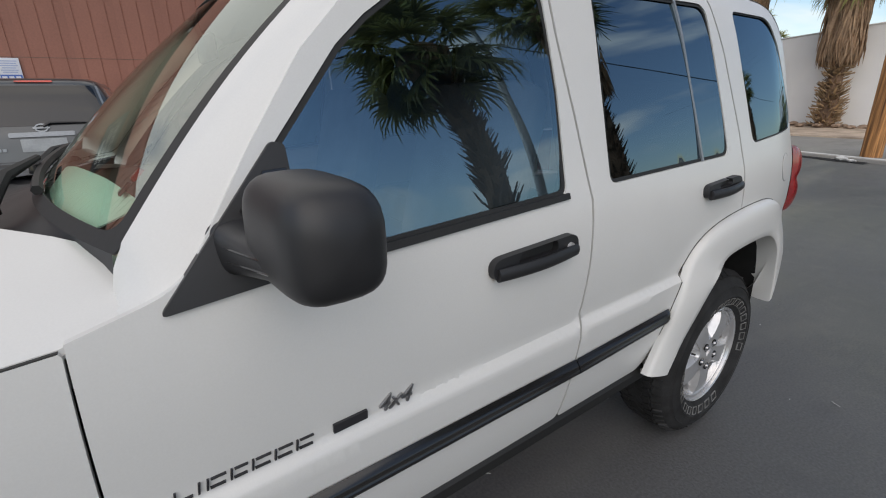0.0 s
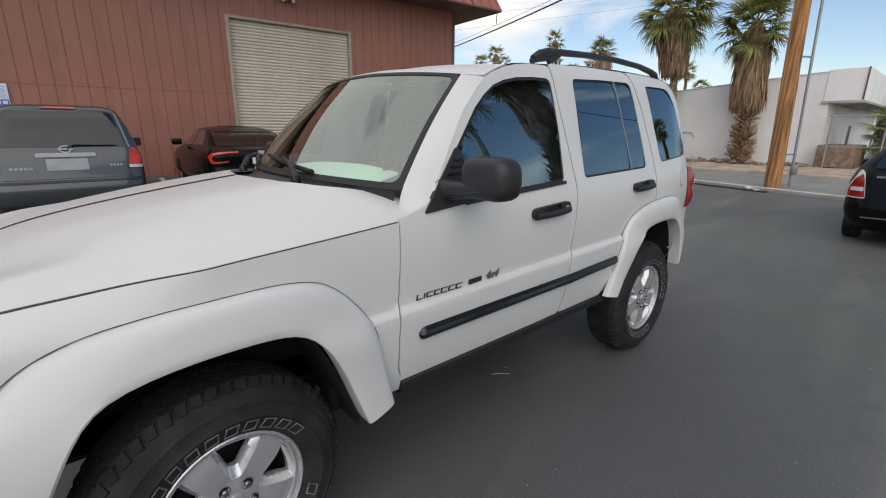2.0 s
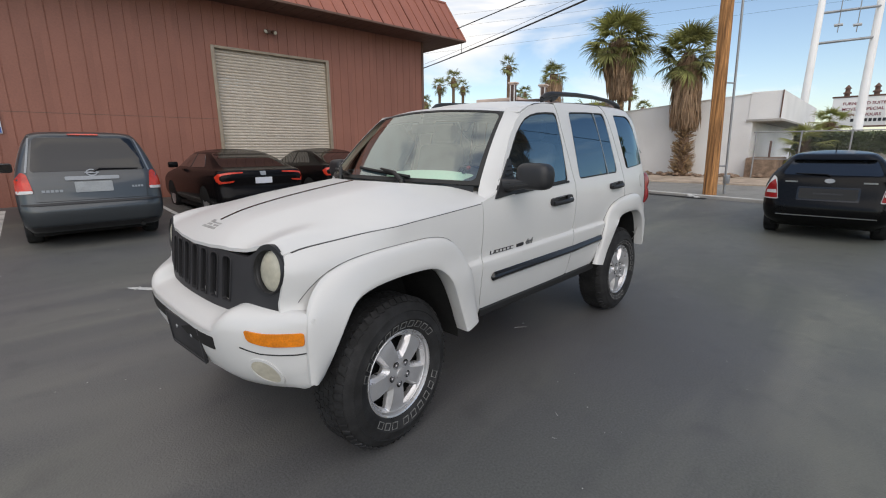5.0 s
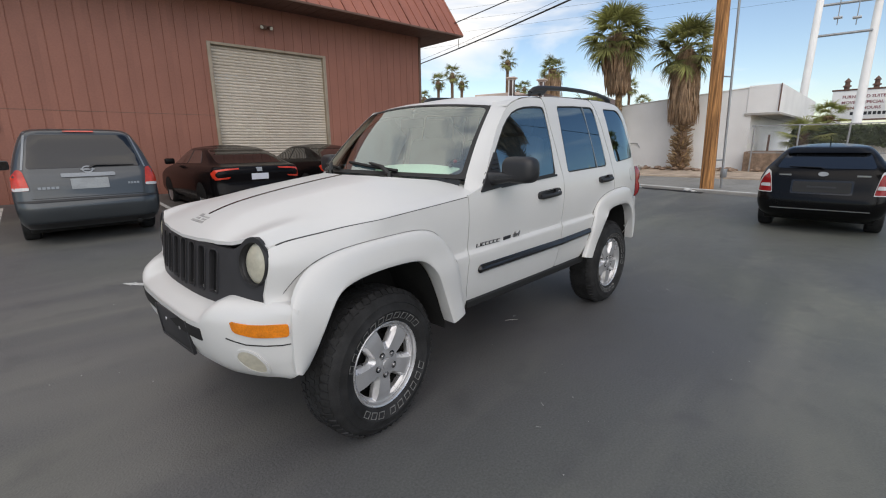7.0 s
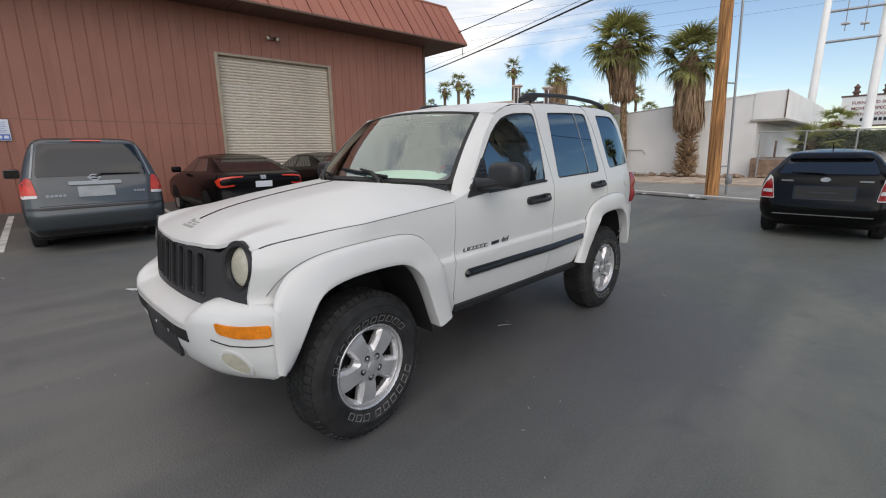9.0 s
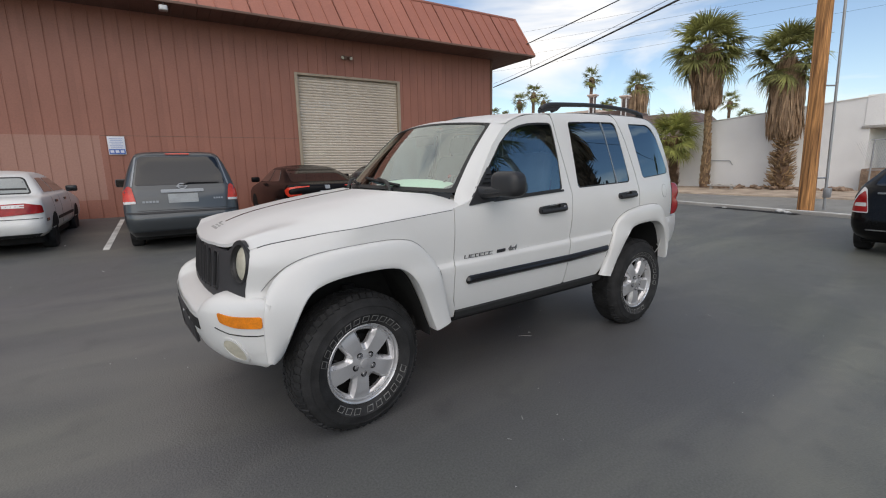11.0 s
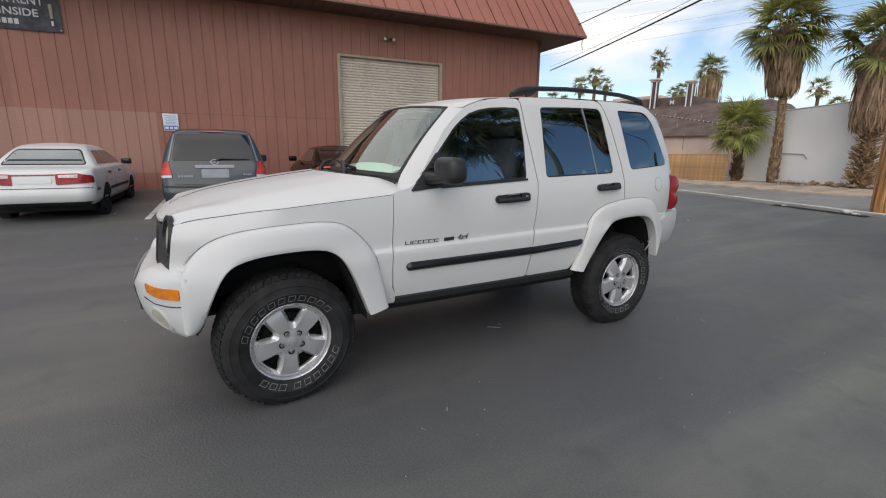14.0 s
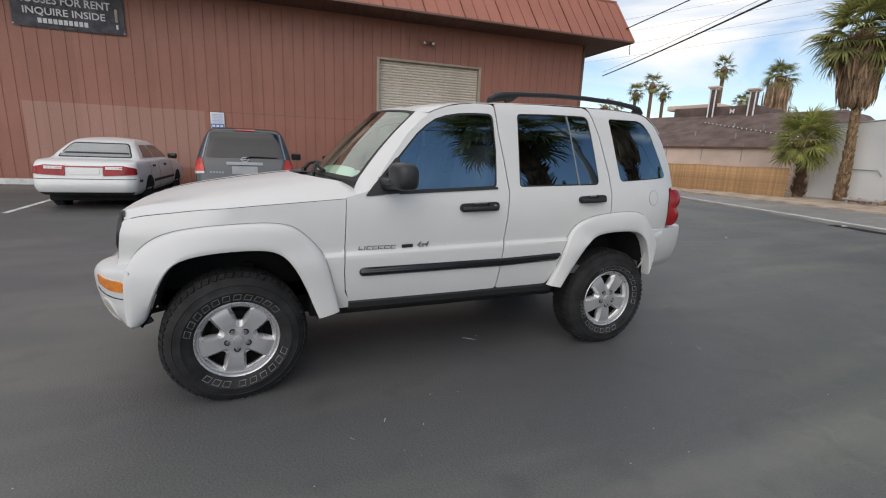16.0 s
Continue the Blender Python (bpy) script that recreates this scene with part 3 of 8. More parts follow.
def make_side(far):
    body_panel("fender", FENDER, far=far, extra=CREASE)
    door = body_panel("front_door", fillet(DOOR_F), [WIN_F], far=far, extra=CREASE, step=0.032)
    back = body_panel("rear_door", fillet(DOOR_R), [WIN_R], far=far, extra=CREASE, step=0.032)
    quarter = body_panel("quarter_panel", fillet(QUARTER), [WIN_Q], far=far)
    for win, pane, owner, rim in ((WIN_F, TINT_FRONT, door, 0.013), (WIN_R, TINT_REAR, back, 0.010), (WIN_Q, TINT_REAR, quarter, 0.006)):
        body_panel("window_seal", shrink(win, 0.001), [shrink(win, rim)], -0.004, RUBBER, 0.05, 0.010, "black rubber window seal", far, parent=owner)
        bm = bmesh.new()
        panel(bm, shrink(win, rim - 0.002), lambda x, z: side(x, z, -0.009 + 0.0085 * max(0.0, 1 - ((z - 1.51) / 0.26) ** 2)), (0, -1, 0), (), 0.03, 0.0)
        ob = part("window_pane", flip(bm) if far else bm, pane, owner, "tinted window glass")
        ob.visible_shadow = False
    body_panel("window_divider", [(2.234, 1.768), (2.245, 1.768), (2.318, 1.278), (2.307, 1.278)], (), 0.001, SILVER, 0.05, 0.01, far=far, parent=back)
    # triangular cover in front of the window, with five ribs
    cover = body_panel("mirror_cover", fillet([(0.738, 1.202, 0.015), (0.965, 1.222, 0.01), (0.962, 1.428, 0.008), (0.940, 1.432, 0.008)]), (), 0.008, PLASTIC, 0.03, 0.02, "black plastic mirror base cover", far, parent=door)
    for k in range(5):
        z = 1.282 + 0.025 * k
        body_panel("rib", [(0.832 + 0.0205 * k, z), (0.955, z + 0.002), (0.955, z + 0.009), (0.836 + 0.0205 * k, z + 0.007)], (), 0.015, TRIM, 0.03, 0.006, far=far, parent=cover)
    # belt moulding under the door windows
    body_panel("belt_moulding", [(0.95, 1.214), (1.634, 1.248), (1.634, 1.262), (0.95, 1.230)], (), 0.006, RUBBER, 0.05, 0.012, far=far, parent=door)
    # black rub strips with a rounded section
    for owner, x0, x1, lo, hi, cut in ((door, 0.700, 1.678, 0.716, 0.7185, 0.0), (back, 1.683, 2.160, 0.7225, 0.735, 0.035)):
        rows = []
        for t in [0, 0.004, 0.012, 0.022, 0.032, *np.linspace(0.06, 0.94, 30), 0.965, 0.978, 0.988, 0.996, 1.0]:
            end = min(1.0, 34 * t if owner == door else 1.0, 26 * (1 - t) if owner == back else 1.0)
            swell = math.sqrt(max(0.03, 1 - (1 - end) ** 2))
            row = []
            for k in range(11):
                u = k / 10
                x = x0 + (x1 - x0) * t + cut * t * (u - 0.5)
                mid_z = lo + (hi - lo) * t + 0.027 + 0.005 * t
                z = mid_z + (u - 0.5) * 0.056 * swell
                lift = 0.003 + (0.020 * math.sin(math.pi * min(1.0, u * 1.05 + 0.02)) ** 0.55 + 0.003 * (0.25 < u < 0.55)) * swell
                row.append(side(x, z, max(0.003, lift)))
            rows.append(row)
        bm = grid(bmesh.new(), rows)
        for r in (rows[0], rows[-1]):
            bm.faces.new([bm.verts.new(p) for p in r])
        bmesh.ops.recalc_face_normals(bm, faces=bm.faces[:])
        part("side_moulding", flip(bm) if far else bm, TRIM, owner, "glossy black door moulding")
    # handles: recessed bowl, surround and grip
    for x0, x1, z0, z1, owner, key in ((1.352, 1.635, 1.098, 1.166, door, True), (2.296, 2.538, 1.150, 1.212, back, False)):
        tilt = 0.012
        frm = fillet([(x0, z0 + 0.004, 0.034), (x1, z0 + tilt, 0.03), (x1, z1 + 0.002, 0.03), (x0, z1 - tilt, 0.036)])
        hole = fillet([(x0 + 0.075, z0 + 0.034, 0.012), (x1 - 0.075, z0 + 0.038, 0.012), (x1 - 0.075, z1 - 0.002, 0.012), (x0 + 0.085, z1 - 0.008, 0.02)])
        h = body_panel("door_handle", frm, [hole], 0.020, PLASTIC, 0.02, 0.022, "black plastic door handle", far, parent=owner)
        body_panel("handle_bowl", shrink(frm, 0.008), (), 0.003, RUBBER, 0.03, 0.006, far=far, parent=h)
        grip = bmesh.new()
        rows = []
        for t in np.linspace(0, 1, 15):
            x = x0 + 0.01 + (x1 - x0 - 0.02) * t
            z = (z0 + z1) / 2 - 0.012 + 0.008 * t
            y = side(x, z).y - 0.022 - 0.012 * math.sin(math.pi * t)
            rows.append([(x, y + 0.010 * math.cos(a), z + 0.016 * math.sin(a)) for a in np.linspace(0, 2 * math.pi, 10, endpoint=False)])
        grid(grip, rows, True, True)
        part("grip", flip(grip) if far else grip, PLASTIC, h)
        if key:
            lock = lathe(bmesh.new(), [(0.001, 0.006), (0.011, 0.006), (0.012, 0.0)], side(x1 - 0.032, (z0 + z1) / 2 + 0.006, 0.020), n=16)
            part("lock", flip(lock) if far else lock, ALLOY, h)


both(make_side)


# flares over the wheels
def flare(outer, inner, far, name, bulge):
    rows = []
    k = len(outer)
    for i, (o, a) in enumerate(zip(outer, inner)):
        o3, a3 = side(*o), side(*a)
        row = []
        for t, lift in ((0, -0.05), (0.012, 0.30), (0.05, 0.52), (0.14, 0.68), (0.32, 0.82), (0.55, 0.94), (0.78, 1.02), (0.93, 1.02), (0.985, 0.92), (1.0, 0.70), (1.0, -0.3), (0.97, -1.4)):
            p = o3.lerp(a3, t)
            base = side(p.x, max(p.z, 0.62)).y
            low = max(0.0, min(1.0, (0.98 - p.z) / 0.16))
            base = base * (1 - low) + min(base, 0.012) * low
            ease = low * max(0.0, min(1.0, (-0.30 - p.x) / 0.08))
            lift = lift * (1 - ease) + min(lift, 0.28 + 0.80 * t) * ease if t < 0.95 else lift
            p.y = base * (1 - t) + min(base, 0.030) * t - bulge * lift
            # the front leg tucks in under the bumper's corner
            front = max(0.0, min(1.0, (-0.30 - p.x) / 0.06))
            p.y += 0.07 * max(0.0, min(1.1, (0.74 - p.z) / 0.24)) ** 1.3 * front * t ** 2.5
            row.append(p)
        rows.append(row)
    fine = []
    for r0, r1 in zip(rows, rows[1:]):
        fine += [r0, [p.lerp(q, 0.5) for p, q in zip(r0, r1)]]
    fine.append(rows[-1])
    for _ in range(2):
        fine = [fine[0]] + [[p * 0.25 + q * 0.5 + r * 0.25 for p, q, r in zip(a, b, c)] for a, b, c in zip(fine, fine[1:], fine[2:])] + [fine[-1]]
    bm = bmesh.new()
    grid(bm, fine)
    for row, rev in ((fine[0], False), (fine[-1], True)):
        vs = [bm.verts.new(p) for p in row]
        bm.faces.new(vs if rev else vs[::-1])
    bmesh.ops.recalc_face_normals(bm, faces=bm.faces[:])
    part(name, flip(bm) if far else bm, PAINT, jeep, "white moulded wheel arch flare")


both(lambda far: flare(FLARE_F, ARCH_F, far, "front_flare", 0.045))
both(lambda far: flare(FLARE_R, ARCH_R, far, "rear_flare", 0.045))


def flare_seal(far):
    for line, cx, cz in ((FLARE_F[4:-1], 0.05, 0.4), (FLARE_R[2:-2], 2.65, 0.4)):
        for _ in range(2):
            line = [line[0]] + [(p[0] * (1 - t) + q[0] * t, p[1] * (1 - t) + q[1] * t) for p, q in zip(line, line[1:]) for t in (0.25, 0.75)] + [line[-1]]
        out = []
        for x, z in line:
            d = Vector((x - cx, z - cz)).normalized() * 0.0012
            out.append((x + d.x, z + d.y))
        body_panel("flare_seal", out + line[::-1], (), 0.0022, RUBBER, 0.05, 0.004, "thin dark seal along the flare", far)


both(flare_seal)


# wheel wells, sills, underbody
def wells(far):
    for arch, x0, x1 in ((ARCH_F, -0.46, 0.46), (ARCH_R, 2.16, 3.06)):
        bm = bmesh.new()
        rows = [[(x, y, z - 0.01) for x, z in [(arch[0][0] + 0.01, arch[0][1] - 0.01)] + arch + [(arch[-1][0], 0.44)]] for y in (0.045, 0.20, 0.42)]
        grid(bm, rows)
        bm.faces.new([bm.verts.new((p[0], 0.42, p[2])) for p in rows[2]])
        part("wheel_well", flip(bm) if far else bm, DARK, jeep, "dark wheel well liner")
    bm = bmesh.new()
    rows = [[(x, 0.045, 0.560), (x, 0.030, 0.541), (x, 0.034, 0.505), (x, 0.058, 0.486), (x, 0.16, 0.490), (x, 0.16, 0.565)] for x in (0.64, 0.72, 1.4, 2.0, 2.14)]
    grid(bm, rows, True, True)
    part("sill", flip(bm) if far else bm, RUBBER, jeep, "black plastic sill under the doors")


both(wells)
bm = box(bmesh.new(), (-0.45, 0.42, 0.46), (3.2, 2 * CY - 0.42, 0.62), 0.03)
part("underbody", bm, DARK, jeep)
bm = box(bmesh.new(), (0.5, 0.10, 0.50), (2.15, 2 * CY - 0.10, 0.60), 0.03)
part("floor_pan", bm, DARK, jeep)
bm = tube(bmesh.new(), [(2.649, 0.15, 0.40), (2.649, 2 * CY - 0.15, 0.40)], 0.045, 12)
part("rear_axle", bm, DARK, jeep)
bm = tube(bmesh.new(), [(0, 0.15, 0.36), (0.0, 0.5, 0.42), (0, 2 * CY - 0.5, 0.42), (0, 2 * CY - 0.15, 0.36)], 0.035, 12)
part("front_axle", bm, DARK, jeep)
for x in (0.05, 2.70):
    for y in (0.33, 2 * CY - 0.33):
        part("damper", tube(bmesh.new(), [(x, y, 0.36), (x + 0.03, y + (0.04 if y < CY else -0.04), 0.75)], 0.04, 10), DARK, jeep)

# tank, gearbox, exhaust and frame rails low under the floor, added unseen to block light there
part("fuel_tank", box(bmesh.new(), (1.95, 0.50, 0.33), (2.40, 2 * CY - 0.50, 0.52), 0.05), DARK, jeep, "black fuel tank added to block light under the floor")
part("gearbox", box(bmesh.new(), (0.55, 0.66, 0.30), (1.45, 2 * CY - 0.66, 0.55), 0.06), DARK, jeep)
part("skid_plate", box(bmesh.new(), (-0.30, 0.48, 0.33), (0.50, 2 * CY - 0.48, 0.48), 0.04), DARK, jeep)
part("exhaust", tube(bmesh.new(), [(0.6, 0.58, 0.40), (1.3, 0.52, 0.38), (1.9, 0.46, 0.40), (2.4, 0.40, 0.46), (3.0, 0.42, 0.44), (3.42, 0.42, 0.42)], [0.03, 0.03, 0.07, 0.03, 0.03, 0.03], 12), DARK, jeep)
for y in (0.26, 2 * CY - 0.26):
    part("frame_rail", box(bmesh.new(), (0.42, y - 0.05, 0.40), (2.28, y + 0.05, 0.52), 0.02), DARK, jeep)
    part("control_arm", tube(bmesh.new(), [(2.0, y, 0.46), (2.68, y + (0.05 if y < CY else -0.05), 0.36)], 0.025, 8), DARK, jeep)

# roof with rounded cant rails, from the windscreen to the tailgate
roof_edge = hermite([0.98, 1.10, 1.20, 1.30, 1.40, 1.66, 2.0, 2.45, 2.8, 3.0, 3.12, 3.20], [1.56, 1.668, 1.731, 1.768, 1.791, 1.808, 1.833, 1.843, 1.843, 1.829, 1.75, 1.65])
roof_top = hermite([0.98, 1.05, 1.12, 1.25, 1.45, 1.75, 2.2, 2.7, 3.0, 3.09, 3.16], [1.715, 1.745, 1.768, 1.805, 1.838, 1.868, 1.893, 1.896, 1.878, 1.855, 1.80])


def roof_section(x):
    ze, zt = roof_edge(x), roof_top(x)
    y0 = side(x, ze).y
    pts = []
    for t in np.linspace(0, 1, 12):
        a = t * math.pi / 2
        pts.append(Vector((x, y0 + 0.19 * (1 - math.cos(a)) ** 0.9, ze + (zt - 0.045 - ze) * math.sin(a) ** 0.85)))
    ya = pts[-1].y
    for t in np.linspace(0.06, 1, 10):
        y = ya + (CY - ya) * t
        pts.append(Vector((x, y, zt - 0.045 * (1 - t) ** 2.2)))
    return pts + [Vector((p.x, 2 * CY - p.y, p.z)) for p in pts[-2::-1]]


bm = bmesh.new()
grid(bm, [roof_section(x) for x in (1.175, 1.19, 1.22, 1.26, 1.31, 1.37, 1.45, 1.56, 1.7, 1.9, 2.1, 2.3, 2.5, 2.7, 2.85, 2.95, 3.02, 3.06, 3.09, 3.12, 3.15, 3.18)])
bmesh.ops.recalc_face_normals(bm, faces=bm.faces[:])
part("roof", bm, PAINT, jeep)


# windscreen, pillars, cowl
def screen(s, q, off=0.0):
    """s: 0 at the base to 1 at the top; q: -1 near side to 1 far side."""
    half = 0.775 + (0.645 - 0.775) * s
    c = 1 - q * q
    x = (0.705 - 0.165 * c) * (1 - s) + (1.115 - 0.10 * c) * s - 0.012 * math.sin(math.pi * s)
    z = (1.278 + 0.012 * c) * (1 - s) + (1.722 + 0.035 * c) * s + 0.012 * math.sin(math.pi * s)
    return Vector((x - off * 0.7, CY + q * half, z + off * 0.7))


bm = bmesh.new()
grid(bm, [[screen(s, q) for q in np.linspace(-1, 1, 25)] for s in np.linspace(0, 1, 13)])
bmesh.ops.reverse_faces(bm, faces=bm.faces[:])
ws = part("windscreen", bm, WINDSHIELD, jeep, "clear windscreen glass with a dark edge")
ws.visible_shadow = False
bm = bmesh.new()
ring = fillet([(-1.0, 0.0, 0.02), (1.0, 0.0, 0.02), (1.0, 1.0, 0.05), (-1.0, 1.0, 0.05)])
hole = fillet([(-0.960, 0.045, 0.06), (0.960, 0.045, 0.06), (0.966, 0.972, 0.08), (-0.966, 0.972, 0.08)])
panel(bm, ring, lambda q, s: screen(s, q, 0.003), (-0.7, 0, 0.7), [hole], 0.06, 0.004)
part("windscreen_seal", bm, RUBBER, ws)


def pillar(far):
    rows = []
    for s in np.linspace(-0.18, 1.06, 24):
        w = screen(s, -1.0, 0.004) + Vector((0.02, 0.02, -0.11)) * max(0.0, -s) / 0.18
        zd = 1.20 + (1.775 - 1.20) * (s + 0.06) / 1.12
        xd = hermite([1.19, 1.235, 1.43, 1.575, 1.672, 1.725, 1.762, 1.80], [0.640, 0.768, 0.903, 1.013, 1.113, 1.193, 1.293, 1.45])(zd)
        d = side(xd + 0.012, zd, -0.005)
        row = []
        for t in np.linspace(0, 1, 8):
            p = w.lerp(d, t)
            b = math.sin(math.pi * t) ** 0.8 * 0.007 * (1 if s > 0 else 0)
            p += Vector((-0.45, -0.80, 0.30)) * b
            row.append(p)
        row.insert(0, w + Vector((0.03, 0.02, -0.03)))
        row.append(d + Vector((0.01, 0.03, 0)))
        rows.append(row)
    bm = grid(bmesh.new(), rows)
    bmesh.ops.recalc_face_normals(bm, faces=bm.faces[:])
    part("windscreen_pillar", flip(bm) if far else bm, PAINT, jeep)


both(pillar)
# front edge of the roof above the windscreen
bm = bmesh.new()
header = roof_section(1.175)
rows = []
for t in np.linspace(0, 1, 5):
    row = []
    for p in header:
        q = max(-1.0, min(1.0, (p.y - CY) / (CY - header[0].y)))
        w = screen(1.0, q, 0.004)
        m = w.lerp(p, t)
        m.z += 0.010 * math.sin(math.pi * t) * (1 - q ** 4)
        row.append(m)
    rows.append(row)
grid(bm, rows)
bmesh.ops.recalc_face_normals(bm, faces=bm.faces[:])
part("roof_front_edge", bm, PAINT, jeep)

# bonnet
seam_z = hermite([p[0] for p in SEAM[::-1]], [p[1] for p in SEAM[::-1]])
mid_z = hermite([-0.62, -0.59, -0.55, -0.47, -0.30, 0.0, 0.36, 0.6], [1.058, 1.088, 1.112, 1.146, 1.195, 1.250, 1.300, 1.325])


def bonnet(x, y):
    edge_y = side(x, seam_z(x)).y + 0.004
    q = min(1.0, abs(y - CY) / (CY - edge_y)) if edge_y < CY - 0.05 else 0
    zs, zm = seam_z(x), mid_z(x)
    dome = 1 - q ** 2.4
    ridge = 0.006 * (1 / (1 + math.exp((abs(y - CY) - 0.36 - 0.12 * x) / 0.035)))
    lift = max(0.0, min(1.0, (-0.12 - x) / 0.40))
    brow = lift * lift * (3 - 2 * lift) * (0.026 * math.exp(-((abs(y - CY) - 0.645) / 0.09) ** 2) - 0.004 * math.exp(-((abs(y - CY) - 0.48) / 0.10) ** 2))
    brow *= min(1.0, max(0.0, (1 - q) / 0.09)) if brow > 0 else 1.0
    return Vector((x, y, brow + zs + (zm - 0.010 - zs) * dome + ridge * min(1.0, max(0.0, (x + 0.58) / 0.2)) - 0.006 * max(0, q - 0.95) / 0.05))


near_edge = [(x, side(x, z).y + 0.006) for x, z in SEAM]
front_edge = [(-0.517, 0.19), (-0.524, 0.235), (-0.540, 0.29), (-0.562, 0.36), (-0.590, 0.48), (-0.609, 0.66), (-0.617, CY)]
rear_edge = [(0.36, CY), (0.385, 0.70), (0.43, 0.55), (0.52, 0.42), (0.61, 0.32), (0.690, 0.22), (0.728, 0.15), (0.735, 0.09), (0.715, 0.045)]
half_loop = rear_edge + near_edge + front_edge
loop = half_loop + [(x, 2 * CY - y) for x, y in half_loop[-2:0:-1]]
bm = bmesh.new()
panel(bm, loop, bonnet, (0, 0, 1), (), 0.03, 0.016)
hood = part("bonnet", bm, PAINT, jeep, "white bonnet with a thin black centre stripe")
bm = bmesh.new()
panel(bm, fillet([(-0.475, CY - 0.011, 0.006), (0.355, CY - 0.017, 0.006), (0.355, CY + 0.017, 0.006), (-0.475, CY + 0.011, 0.006)]), lambda x, y: bonnet(x, y) + Vector((0, 0, 0.002)), (0, 0, 1), (), 0.03, 0.002)
part("centre_stripe", bm, TRIM, hood, "thin black stripe")
# worn badge decal as plain marks
for i, (x, y, w, h) in enumerate([(-0.545, 0.79, 0.012, 0.16), (-0.525, 0.80, 0.010, 0.05), (-0.525, 0.88, 0.010, 0.05), (-0.507, 0.80, 0.008, 0.10), (-0.505, 0.90, 0.020, 0.02), (-0.505, 0.925, 0.020, 0.012)]):
    bm = bmesh.new()
    panel(bm, [(x, y), (x + w, y), (x + w, y + h), (x, y + h)], lambda a, b: bonnet(a, b) + Vector((0, 0, 0.0022)), (0, 0, 1), (), 0.02, 0.002)
    part("decal_mark", bm, DECAL, hood, "worn grey decal mark")

def seam_strip(far):
    low = [(x, z - 0.0095) for x, z in SEAM]
    body_panel("bonnet_gap", [(x, z - 0.0066) for x, z in SEAM[:-1]] + low[-2::-1], (), -0.001, RUBBER, 0.03, 0.02, far=far)


both(seam_strip)

# cowl under the windscreen, wipers
bm = bmesh.new()
rows = []
for t in np.linspace(0, 1, 7):
    row = []
    for q in np.linspace(-1, 1, 41):
        y = CY + q * 0.735
        e = hermite([0.0, 0.09, 0.15, 0.22, 0.32, 0.42, 0.55, 0.70, CY], [0.66, 0.69, 0.70, 0.675, 0.60, 0.52, 0.43, 0.385, 0.36])(min(y, 2 * CY - y))
        a = Vector((e - 0.02, y, bonnet(e, y).z - 0.022))
        b = screen(0.0, q * 0.95) + Vector((0.01, 0, -0.004))
        p = a.lerp(b, t)
        p.z -= 0.022 * math.sin(math.pi * t) + (0.006 if 0.15 < t < 0.6 and int((q + 1) * 20) % 2 else 0)
        row.append(p)
    rows.append(row)
grid(bm, rows)
bmesh.ops.recalc_face_normals(bm, faces=bm.faces[:])
part("cowl", bm, PLASTIC, jeep, "black plastic cowl grille")
for base_q, tip_q, tip_s in ((-0.42, 0.30, 0.13), (0.45, 0.98, 0.10)):
    b0 = screen(0.0, base_q, 0.02) + Vector((-0.06, 0, -0.005))
    b1 = screen(0.10, (base_q + tip_q) / 2, 0.035)
    arm = part("wiper", tube(bmesh.new(), [b0, b0.lerp(b1, 0.35) + Vector((0, 0, 0.025)), b1], [0.017, 0.014, 0.008], 8), RUBBER, jeep, "black windscreen wiper")
    part("blade", tube(bmesh.new(), [screen(0.045 + (tip_s - 0.045) * t, base_q + 0.02 + (tip_q - base_q) * t, 0.014) for t in np.linspace(0, 1, 9)], 0.011, 6), RUBBER, arm)
    part("pivot", lathe(bmesh.new(), [(0.001, 0.03), (0.018, 0.028), (0.02, 0.0)], b0 - Vector((0, 0, 0.015)), (0, 0, 1), 14), TRIM, arm)


# front: grille, lamps, bumper
def nose(y, z, off=0.0):
    q = abs(y - CY) / 0.70
    return Vector((-0.612 + 0.085 * q ** 2.6 + 0.13 * (z - 1.0) - off, y, z))


LAMP_Y, LAMP_Z = 0.218, 0.993
left = [(0.155, 0.815), (0.142, 0.90)] + [(LAMP_Y + 0.095 * math.cos(a) * (1 - 0.17 * max(0.0, min(1.0, (math.degrees(a) - 95) / 40)) * (math.degrees(a) < 178)), LAMP_Z + 0.113 * math.sin(a) * (1 - 0.17 * max(0.0, min(1.0, (math.degrees(a) - 95) / 40)))) for a in np.radians(np.arange(195, 39, -10))]
half_loop = [(CY, 0.745), (0.55, 0.755), (0.42, 0.775), (0.33, 0.80)] + left + [(0.35, 1.040), (0.42, 1.040), (0.55, 1.044), (0.70, 1.050), (CY, 1.052)]
loop = half_loop + [(2 * CY - y, z) for y, z in half_loop[-2:0:-1]]
slots = []
for k in range(-3, 4):
    yc = CY + k * 0.122
    slots.append(fillet([(yc - 0.039, 0.797 + 0.006 * abs(k), 0.02), (yc + 0.039, 0.797 + 0.006 * abs(k), 0.02), (yc + 0.041, 1.032 - 0.002 * abs(k), 0.03), (yc - 0.041, 1.032 - 0.002 * abs(k), 0.03)]))
lamp_holes = [[(c + 0.092 * math.cos(a), LAMP_Z + 0.097 * math.sin(a)) for a in np.linspace(0, 2 * math.pi, 36, endpoint=False)] for c in (LAMP_Y, 2 * CY - LAMP_Y)]
bm = bmesh.new()
panel(bm, loop, nose, (-1, 0, 0), slots + lamp_holes, 0.03, 0.018)
grille = part("grille", bm, GRILLE, jeep, "dark grey seven slot grille")
# Plain near black sheet stands for the shade behind the slots.
bm = bmesh.new()
